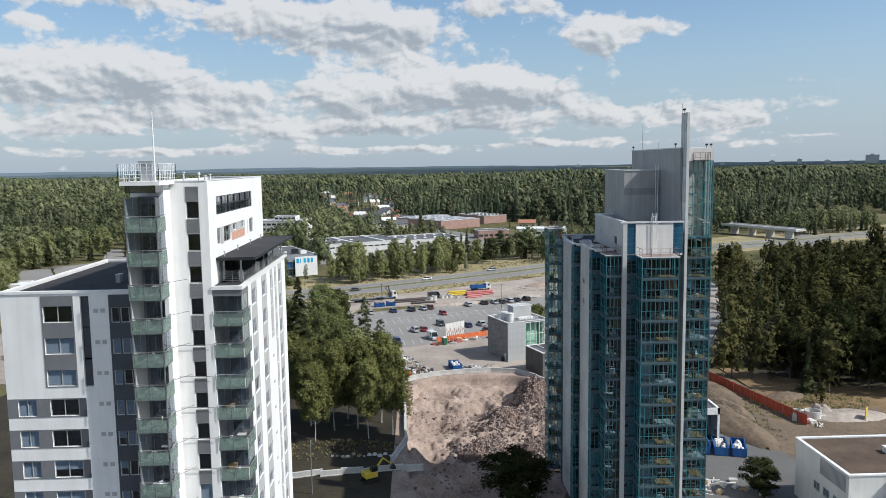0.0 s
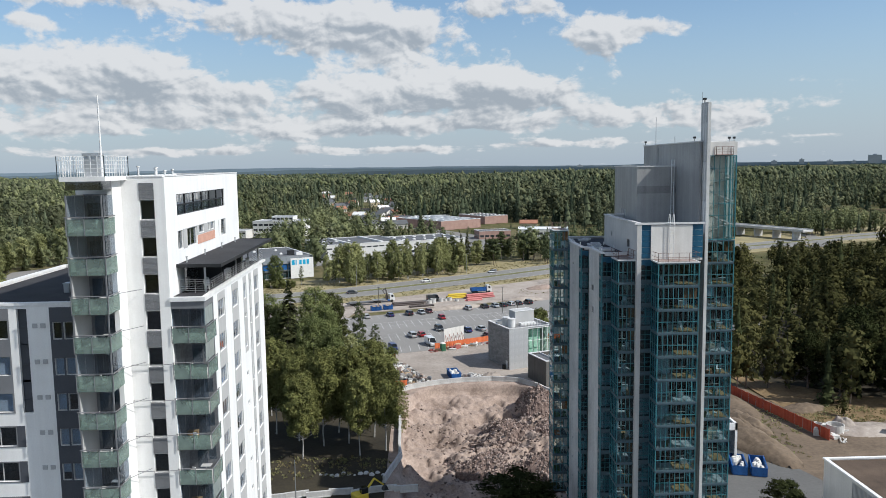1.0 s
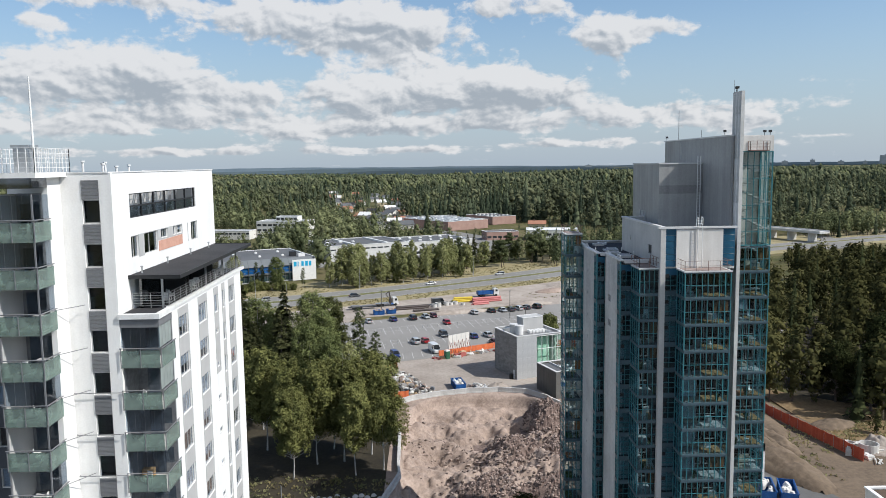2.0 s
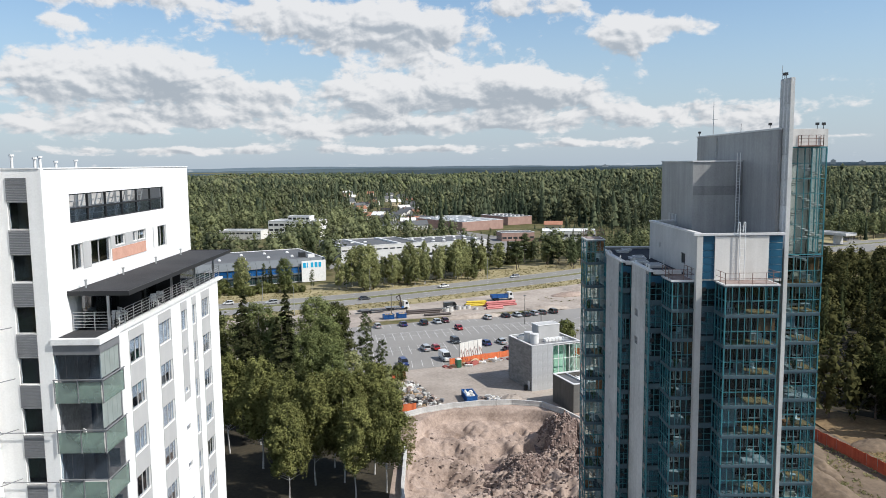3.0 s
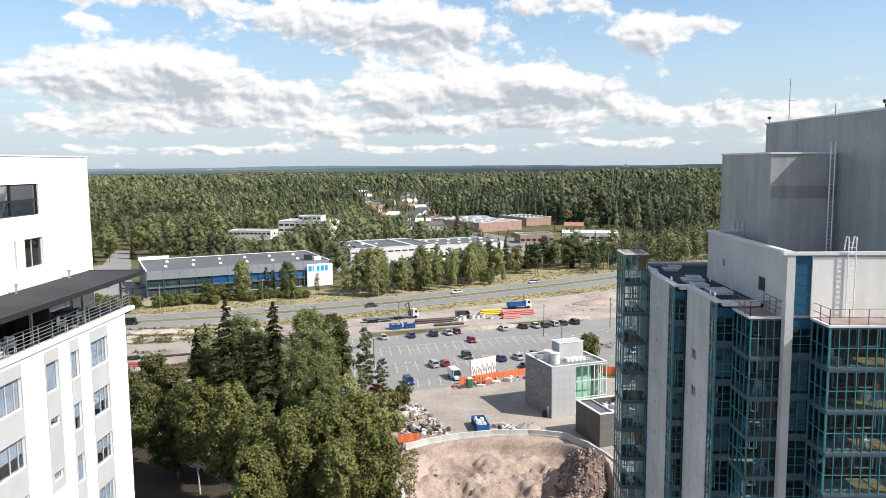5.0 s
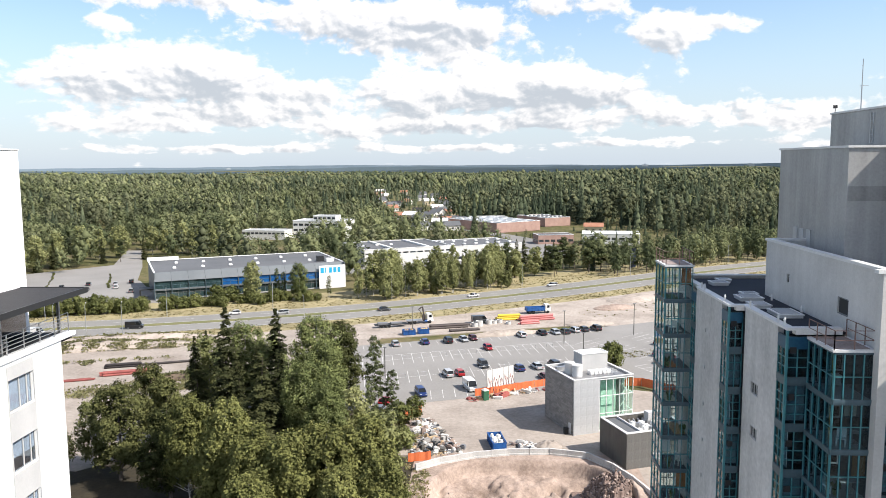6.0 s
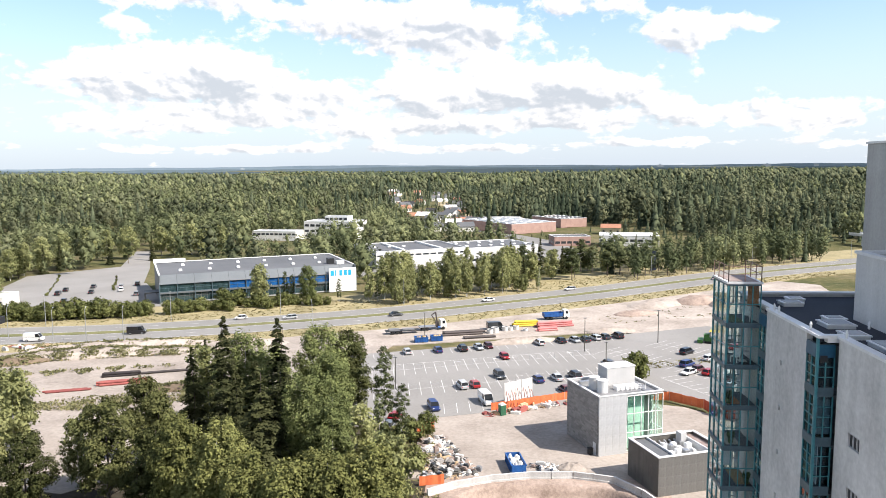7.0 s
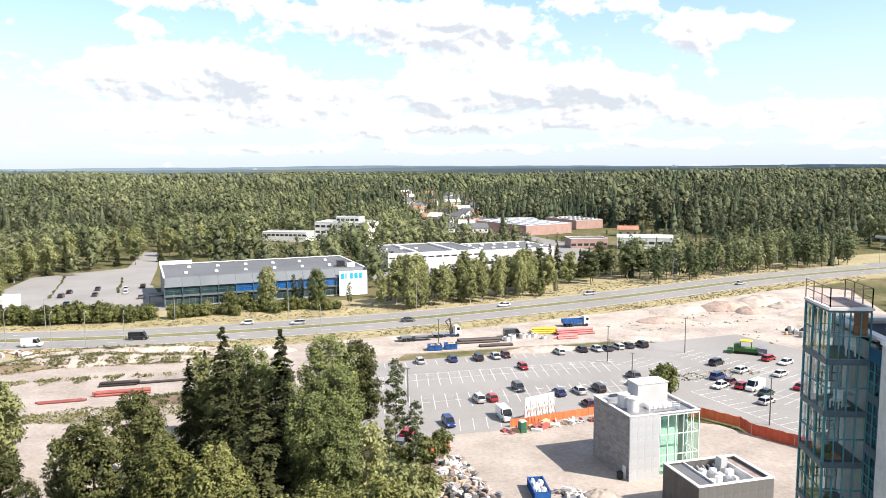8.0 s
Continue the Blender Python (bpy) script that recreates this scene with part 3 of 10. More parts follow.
    for x in (-0.22, 0.18):
        for y in (-0.22, 0.18):
            chair.box(x, x + 0.04, y, y + 0.04, 0, 0.4)
    chair = chair.mesh("balcony_chair", M["whitemetal"])
    table = Shape().box(-0.45, 0.45, -0.35, 0.35, 0.68, 0.72).tube((0, 0, 0), (0, 0, 0.68), 0.05, sides=6).box(-0.25, 0.25, -0.25, 0.25, 0, 0.04).mesh("balcony_table", M["lightgrey"])
    box_ = Shape().box(0, 0.9, 0, 0.5, 0, 0.6).box(-0.02, 0.92, -0.02, 0.52, 0.6, 0.66).mesh("storage_box", M["wooddeck"])
    for x, y, r_ in ((-18.7, 80.6, 20), (-18.9, 82.2, 140), (-18.6, 87.4, 40), (-18.8, 89.0, 200), (-18.7, 94.2, 100), (-18.9, 97.0, 300)):
        put("terrace_chair", chair, T, x, y, 40.0, r_)
    for x, y in ((-18.8, 81.4), (-18.7, 88.2), (-18.8, 95.6)):
        put("terrace_table", table, T, x, y, 40.0)
    # corner balconies
    slab = Shape().box(-20.45, -17.56, 75.4, 78.3, -0.26, 0).mesh("balcony", M["lightgrey"])
    bal = Shape()
    for k in range(2):
        bal.box(-20.4 + k * 1.42, -19.0 + k * 1.42, 75.3, 75.325, -0.28, 1.05)
    bal = bal.mesh("balustrade", M["balglass"])
    bal2 = Shape().box(-17.46, -17.435, 75.35, 78.4, -0.28, 1.05).mesh("balustrade", M["balglass"])
    rail = Shape().tube((-20.5, 75.28, 1.2), (-17.42, 75.28, 1.2), 0.045, sides=6).tube((-17.42, 75.28, 1.2), (-17.42, 78.45, 1.2), 0.045, sides=6)
    for x, y in ((-20.45, 75.3), (-19.0, 75.3), (-17.45, 75.3), (-17.45, 78.35)):
        rail.box(x - 0.03, x + 0.03, y - 0.03, y + 0.03, -0.3, 1.2)
    rail = rail.mesh("rail", M["midgrey"])
    upg = Shape()
    for k in range(4):
        upg.box(-20.42 + k * 0.72, -20.42 + k * 0.72 + 0.69, 75.45, 75.47, 1.22, 2.9)
    upg = upg.mesh("balcony_glazing", M["glass"])
    ups = Shape()
    for k in range(4):
        ups.box(-17.66, -17.64, 75.5 + k * 0.7, 75.5 + k * 0.7 + 0.67, 1.22, 2.9)
    ups = ups.mesh("balcony_glazing", M["sideglass"])
    rod = Shape().tube((-24.0, 75.2, 1.1), (-20.5, 75.2, 1.1), 0.03, sides=5).tube((-24.0, 75.36, 1.1), (-24.0, 75.2, 1.1), 0.03, sides=5).mesh("guard_rod", M["midgrey"])
    frontw = Shape().box(-20.45, -20.35, 75.75, 78.3, 0, 3.0).box(-20.35, -17.6, 78.2, 78.3, 0, 3.0).mesh("loggia_wall", M["interior"])
    door = Shape().box(-19.6, -18.7, 78.12, 78.19, 0.05, 2.15).box(-18.6, -17.9, 78.12, 78.19, 0.9, 2.15).mesh("balcony_door", M["glass"])
    for k in range(12):
        z = 36.45 - 3.2 * k
        b = put("balcony", slab, T, z=z)
        for nm, me in (("balustrade", bal), ("balustrade", bal2), ("rail", rail), ("loggia_wall", frontw), ("balcony_door", door)):
            q = put(nm, me, b)
            if nm in ("balustrade", "side_screen", "balcony_door"):
                q.visible_shadow = False
        if rnd.random() < 0.55 or k == 0:
            put("balcony_glazing", upg, b).visible_shadow = False
        if rnd.random() < 0.6 or k == 0:
            put("balcony_glazing", ups, b).visible_shadow = False
        if k:
            put("guard_rod", rod, b)
        if rnd.random() < 0.7:
            put("balcony_chair", chair, b, -19.6 + rnd.uniform(0, 1.2), 76.1, 0, rnd.uniform(0, 360))
        if rnd.random() < 0.5:
            put("balcony_table", table, b, -18.6, 76.8 + rnd.uniform(0, 0.5), 0)
        if rnd.random() < 0.4:
            put("storage_box", box_, b, -20.2, 77.4, 0)
    part("bay_head", Shape().box(-20.45, -17.56, 75.4, 75.5, 39.2, 39.85).box(-17.66, -17.56, 75.5, 78.3, 39.3, 39.85), M["midgrey"], T)
    # balcony stack standing in front of the wing
    slab = Shape().box(-27.0, -24.1, 71.3, 73.498, -0.28, 0).box(-27.0, -24.52, 73.498, 75.4, -0.28, 0).mesh("balcony", M["lightgrey"])
    bal = Shape().box(-26.98, -25.58, 71.22, 71.245, -0.3, 1.05).box(-25.52, -24.1, 71.22, 71.245, -0.3, 1.05).mesh("balustrade", M["balglass"])
    bal2 = Shape().box(-24.03, -24.005, 71.25, 73.5, -0.3, 1.05).mesh("balustrade", M["balglass"])
    side = Shape()
    for k in range(3):
        side.box(-24.13, -24.11, 71.42 + k * 0.7, 71.42 + k * 0.7 + 0.67, 1.2, 2.9)
    side = side.mesh("balcony_glazing", M["glass"])
    part("wall", Shape().box(-24.5, -24.1, 73.5, 75.398, 0, 50.34), M["cream"], T, "white return wall behind the balcony stack")
    fr = Shape()
    for k in range(4):
        fr.box(-26.95 + k * 0.72, -26.95 + k * 0.72 + 0.69, 71.4, 71.42, 1.2, 2.9)
    fr = fr.mesh("balcony_glazing", M["glass"])
    rail = Shape().tube((-27.1, 71.2, 1.2), (-23.98, 71.2, 1.2), 0.045, sides=6).tube((-23.98, 71.2, 1.2), (-23.98, 73.5, 1.2), 0.045, sides=6)
    for x, y in ((-27.0, 71.22), (-25.55, 71.22), (-24.03, 71.22)):
        rail.box(x - 0.03, x + 0.03, y - 0.03, y + 0.03, -0.32, 1.2)
    rail = rail.mesh("rail", M["midgrey"])
    post = Shape().box(-24.2, -24.1, 71.32, 71.42, 0, 2.95).box(-27.0, -26.9, 71.32, 71.42, 0, 2.95).mesh("post", M["midgrey"])
    rod2 = Shape().tube((-23.95, 73.2, 1.1), (-22.75, 75.2, 1.1), 0.03, sides=5).mesh("guard_rod", M["midgrey"])
    back = Shape().box(-26.9, -24.52, 74.6, 74.7, 0, 2.92).mesh("loggia_wall", M["interior"])
    door = Shape().box(-26.6, -25.7, 74.5, 74.57, 0.05, 2.2).box(-25.6, -24.6, 74.5, 74.57, 0.8, 2.2).mesh("balcony_door", M["glass"])
    pw = Shape().box(-27.0, -26.9, 71.45, 75.3, 0, 2.91).mesh("side_screen", M["lightgrey"])
    for k in range(-3, 12):
        z = 36.7 - 3.2 * k
        b = put("balcony", slab, T, z=z)
        for nm, me in (("balustrade", bal), ("balustrade", bal2), ("rail", rail), ("post", post), ("loggia_wall", back), ("balcony_door", door), ("side_screen", pw)):
            q = put(nm, me, b)
            if nm in ("balustrade", "balcony_door"):
                q.visible_shadow = False
        if rnd.random() < 0.9:
            put("balcony_glazing", side, b).visible_shadow = False
        if rnd.random() < 0.5 or k == -3:
            put("balcony_glazing", fr, b).visible_shadow = False
        if k > -2:
            put("guard_rod", rod2, b)
        if rnd.random() < 0.7:
            put("balcony_chair", chair, b, -26.2 + rnd.uniform(0, 1.2), 72.2, 0, rnd.uniform(0, 360))
        if rnd.random() < 0.5:
            put("balcony_table", table, b, -25.2, 73.2 + rnd.uniform(0, 0.8), 0)
    part("stack_roof", Shape().box(-27.2, -23.6, 71.0, 75.8, 50.35, 50.7), M["cream"], T)
    part("bay_head", Shape().box(-26.9, -24.2, 71.35, 71.45, 49.65, 50.35).box(-24.2, -24.1, 71.45, 73.49, 49.65, 50.35), M["darkglass"], T, "dark glazed top band")
    s = Shape()
    railing(s, [(-27.3, 71.0), (-23.6, 71.0), (-23.6, 76.0), (-27.3, 76.0)], 50.7, 1.65, bars=5, every=0.5, r=0.022, close=True)
    part("roof_railing", s, M["whitemetal"], T, "white steel roof railing")
    mast = part("flag_mast", Shape().tube((-24.6, 73.0, 50.7), (-24.6, 73.0, 57.2), 0.1, 0.05, sides=10), M["whitemetal"], T, "slender white flag mast")
    part("vent_box", Shape().box(-26.0, -25.0, 73.0, 74.2, 50.7, 52.4).box(-26.1, -24.9, 72.9, 74.3, 52.4, 52.6), M["steel"], T)
    return T


M["darkglass"] = pane_glass("dark_glazing", (0.3, 0.33, 0.35), 2.2)
white_tower()


def grey_wing():
    T = thing("apartment_wing", "pale grey rendered apartment wing with dark window bands", "apartment building", z=2.18)
    T.scale = (0.958, 0.958, 0.958)
    y0, y1, L, top = 76.5, 76.85, -41.8, 39.6
    holes = []
    for z in (36.65, 33.4, 30.1):
        holes.append((-37.65, -34.75, z, z + 1.7))
    bands = [26.9 - 3.25 * k for k in range(8)]
    for z in bands:
        holes += [(-40.75, -38.9, z + 0.1, z + 1.85), (-37.55, -34.7, z + 0.1, z + 1.85)]
    rec = [36.55 - 3.2 * k for k in range(11)]
    for z in rec:
        holes += [(-30.9, -30.1, z, z + 1.55), (-29.95, -28.35, z, z + 1.55)]
    holes.append((-33.95, -33.05, 30.0, 39.3))
    part("wall", wall_y(Shape(), y0, y1, L, -28.2, -2.3, top, holes), M["cream"], T)
    part("wall", Shape().box(L, L + 0.35, y1, 103, -2.3, top).box(L + 0.35, -28, 102.65, 103, -2.3, top), M["cream"], T)
    # grey fields between and beside the windows
    part("grey_panel", wall_y(Shape(), 76.46, 76.497, -37.8, -34.6, 30.0, 39.35, holes), M["midgrey"], T, "mid grey panel strip between windows")
    for z in bands:
        part("grey_panel", wall_y(Shape(), 76.46, 76.497, L, -34.6, z, z + 1.95, holes), M["midgrey"], T)
        part("dark_panel", Shape().box(-34.59, -33.9, 76.46, 76.497, z, z + 1.95), M["darkgrey"], T)
    part("dark_panel", wall_y(Shape(), 76.46, 76.497, -31.1, -28.2, 0.5, 39.4, holes), M["darkgrey"], T, "dark blue-grey facade field")
    s = Shape().box(-33.95, -33.05, 76.9, 76.95, 30.0, 39.3)
    for z in (31.0, 32.6, 34.2, 35.9, 37.6):
        s.box(-33.95, -33.05, 76.8, 76.9, z, z + 0.12)
    part("recessed_strip", s, M["darkgrey"], T)
    for a, b, z, z2 in holes[:-1]:
        window(T, a, 76.6, z, b - a, z2 - z, 0, (0.5,) if b - a > 1.5 else (), 0.75 if a < -32 else 0.6)
    for k in range(12):
        z = 37.6 - 3.2 * k
        for x in (-32.6, -31.9):
            part("air_vent", Shape().box(x, x + 0.42, 76.42, 76.498, z, z + 0.4).box(x + 0.06, x + 0.36, 76.4, 76.42, z + 0.06, z + 0.34), M["lightgrey"], T)
    s = Shape()
    for k in range(12):
        s.box(L + 0.4, -28.6, 76.9, 102.6, 36.1 - 3.2 * k - 0.25, 36.1 - 3.2 * k)
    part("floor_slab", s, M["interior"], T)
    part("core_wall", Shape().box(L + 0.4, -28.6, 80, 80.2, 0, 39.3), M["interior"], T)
    part("roof", Shape().box(L + 0.35, -28.6, y1, 102.65, 39.3, 39.45), M["bitumen"], T, "black bitumen flat roof")
    part("coping", Shape().box(L - 0.1, -28.2, 76.4, 76.9, 39.6, 39.85).box(L - 0.1, L + 0.4, 76.9, 103.1, 39.6, 39.85).box(L + 0.4, -28, 102.6, 103.1, 39.6, 39.85), M["whitemetal"], T)
    for x, y, w in ((-33.2, 84, 0.5), (-31.8, 85.5, 0.5), (-32.4, 90, 0.8), (-30.6, 89, 0.8)):
        part("roof_hatch", Shape().box(x, x + w, y, y + 0.9, 39.45, 40.3).box(x - 0.05, x + w + 0.05, y - 0.05, y + 0.95, 40.3, 40.38), M["steel"], T)


grey_wing()


# ---- concrete and glass tower ----
FR = 2.85


def grid_frame(a, b, z0, z1, cols, rows, face, at, d=0.06, w=0.055, beam=0.2):
    """Posts, rails and edge beams of a glazed field, as named boxes; face 'y' runs along x at y=at, 'x' runs along y at x=at."""
    out = []

    def bar(name, u0, u1, za, zb, depth):
        out.append((name, (u0, u1, at - depth, at + 0.06, za, zb) if face == "y" else (at - depth, at + 0.06, u0, u1, za, zb)))
    bar("edge_beam", a, b, z0, z0 + beam, d + 0.03)
    bar("edge_beam", a, b, z1 - 0.12, z1, d)
    for k in range(cols + 1):
        u = a + (b - a) * k / cols
        ww = w * 2 if cols % 3 == 0 and k % 3 == 0 else w
        bar("mullion", u - ww / 2, u + ww / 2, z0 + beam, z1 - 0.12, d)
    for k in range(1, rows):
        z = z0 + beam + (z1 - z0 - beam - 0.12) * k / rows
        bar("transom", a, b, z - 0.025, z + 0.025, d - 0.02)
    return out


def grid_panes(a, b, z0, z1, cols, rows, face, at, beam=0.2):
    out = []
    zz = [z0 + beam + (z1 - z0 - beam - 0.12) * k / rows for k in range(rows + 1)]
    for k in range(cols):
        u0, u1 = a + (b - a) * k / cols + 0.03, a + (b - a) * (k + 1) / cols - 0.03
        for q in range(rows):
            out.append((u0, u1, at - 0.01, at + 0.01, zz[q] + 0.02, zz[q + 1] - 0.02) if face == "y" else (at - 0.01, at + 0.01, u0, u1, zz[q] + 0.02, zz[q + 1] - 0.02))
    return out


def glazed_bay(T, name, fields, floor, tops, single=False, deck=0.0, glass="tealglass", seed=1, curtains=0.35):
    """A stack of glazed storeys. fields: (a, b, cols, rows, face, at); floor: x0, x1, y0, y1; each storey hangs below its top."""
    r = random.Random(seed)
    fr, panes = [], []
    for a, b, c, q, face, at in fields:
        fr += [(nm, Shape().box(*bx).mesh(nm, M["spandrel" if nm == "edge_beam" else "teal"])) for nm, bx in grid_frame(a, b, -FR, 0, c, q, face, at, w=0.045 if glass == "clearglass" else 0.055)]
        panes += grid_panes(a, b, -FR, 0, c, q, face, at)
    fl = Shape().box(floor[0], floor[1], floor[2], floor[3], -FR + 0.02, -FR + 0.16).mesh(name, M["darkgrey" if glass == "clearglass" else "lightgrey"])
    dk = Shape()
    w = floor[1] - floor[0]
    for k in range(12):
        dk.box(floor[0] + w * (0.5 + k / 26), floor[0] + w * (0.5 + (k + 0.9) / 26), floor[2] + 0.2, floor[3] - 0.1, -FR + 0.204, -FR + 0.24)
    dk = dk.mesh("deck", M["wooddeck"])
    one = [Shape().box(*p).mesh("pane", M[glass]) for p in panes] if single else []
    if not single:
        s = Shape()
        for p in panes:
            s.box(*p)
        allp = s.mesh("panes", M[glass])
    # balcony door and window joinery on the back wall
    yb = floor[3] - 0.12
    join_ = Shape()
    for u0, u1, za in ((0.06, 0.26, 0.25), (0.30, 0.62, 0.95), (0.66, 0.94, 0.95)):
        x0, x1 = floor[0] + w * u0, floor[0] + w * u1
        join_.box(x0, x0 + 0.07, yb, yb + 0.08, -FR + za, -FR + 2.4).box(x1 - 0.07, x1, yb, yb + 0.08, -FR + za, -FR + 2.4)
        join_.box(x0 + 0.07, x1 - 0.07, yb, yb + 0.08, -FR + za, -FR + za + 0.08).box(x0 + 0.07, x1 - 0.07, yb, yb + 0.08, -FR + 2.32, -FR + 2.4)
    join_ = join_.mesh("door_frame", M["midframe"])
    awn = [Shape().box(floor[0] + w * u0, floor[0] + w * u1, floor[2] + 0.12, floor[2] + 0.15, -zz, -0.16).mesh("roller_blind", M[mt]) for u0, u1, zz, mt in ((0.03, 0.34, 1.25, "blind"), (0.34, 0.66, 0.8, "sandblind"), (0.62, 0.97, 1.5, "orangeblind"))]
    rugs = [Shape().box(floor[0] + w * 0.15, floor[0] + w * 0.6, floor[2] + 0.3, floor[3] - 0.5, -FR + 0.165, -FR + 0.185).mesh("rug", M[mt]) for mt in ("orangeblind", "sandblind", "potplant")]
    sofa = Shape().box(0, 1.4, 0, 0.65, 0.12, 0.42).box(0, 1.4, 0.5, 0.68, 0.42, 0.8).box(-0.14, 0, 0, 0.68, 0.1, 0.6).box(1.4, 1.54, 0, 0.68, 0.1, 0.6).mesh("balcony_sofa", M["sandblind"])
    bl = Shape().box(floor[0] + 0.2, floor[0] + w * 0.45, floor[3] - 0.5, floor[3] - 0.46, -FR + 0.3, -0.2).mesh("curtain", M["blind"])
    seat = Shape().box(0, 0.5, 0, 0.5, 0.4, 0.46).box(0, 0.5, 0.45, 0.5, 0.46, 0.95).box(0, 0.06, 0, 0.06, 0, 0.4).box(0.44, 0.5, 0, 0.06, 0, 0.4).box(0, 0.06, 0.44, 0.5, 0, 0.4).box(0.44, 0.5, 0.44, 0.5, 0, 0.4).mesh("balcony_chair", M["whitemetal"])
    tab = Shape().box(-0.4, 0.4, -0.3, 0.3, 0.66, 0.7).tube((0, 0, 0), (0, 0, 0.66), 0.05, sides=6).box(-0.25, 0.25, -0.25, 0.25, 0, 0.04).mesh("balcony_table", M["lightgrey"])
    pot = Shape().tube((0, 0, 0), (0, 0, 0.35), 0.14, 0.2, sides=8)
    for k in range(14):
        q = k * 2.4
        pot.face((0, 0, 0.3), (0.3 * math.cos(q), 0.3 * math.sin(q), 0.45 + 0.05 * (k % 5)), (0.2 * math.cos(q + 0.5), 0.2 * math.sin(q + 0.5), 0.75 + 0.06 * (k % 4)))
    pot = pot.mesh("plant_pot", M["potplant"])
    crate = Shape().box(0, 0.7, 0, 0.45, 0, 0.55).box(-0.02, 0.72, -0.02, 0.47, 0.55, 0.6).mesh("storage_box", M["lightgrey"])
    for z in tops:
        o = put(name, fl, T, z=z)
        for nm, me in fr:
            put(nm, me, o)
        for me in one:
            put("pane", me, o).visible_shadow = False
        if not single:
            put("panes", allp, o).visible_shadow = False
        if r.random() < deck:
            put("deck", dk, o, label="wooden deck boards")
        if r.random() < curtains:
            put("curtain", bl, o)
        put("door_frame", join_, o)
        if r.random() < 0.3:
            put("roller_blind", awn[r.randrange(3)], o)
        if r.random() < 0.3:
            put("rug", rugs[r.randrange(3)], o)
        if w > 3 and r.random() < 0.3:
            put("balcony_sofa", sofa, o, floor[0] + w * r.uniform(0.1, 0.5), floor[3] - 0.95, -FR + 0.18)
        if r.random() < 0.6:
            put("balcony_chair", seat, o, floor[0] + w * r.uniform(0.15, 0.75), floor[2] + 0.4, -FR + 0.24, r.uniform(-60, 60))
        if r.random() < 0.45:
            put("plant_pot", pot, o, floor[0] + w * r.uniform(0.1, 0.9), floor[2] + 0.35, -FR + 0.24, r.uniform(0, 360))
        if r.random() < 0.35:
            put("storage_box", crate, o, floor[0] + w * r.uniform(0.1, 0.8), floor[3] - 0.7, -FR + 0.24)
        if r.random() < 0.4:
            put("balcony_table", tab, o, floor[0] + w * r.uniform(0.25, 0.8), floor[2] + 0.8, -FR + 0.24)


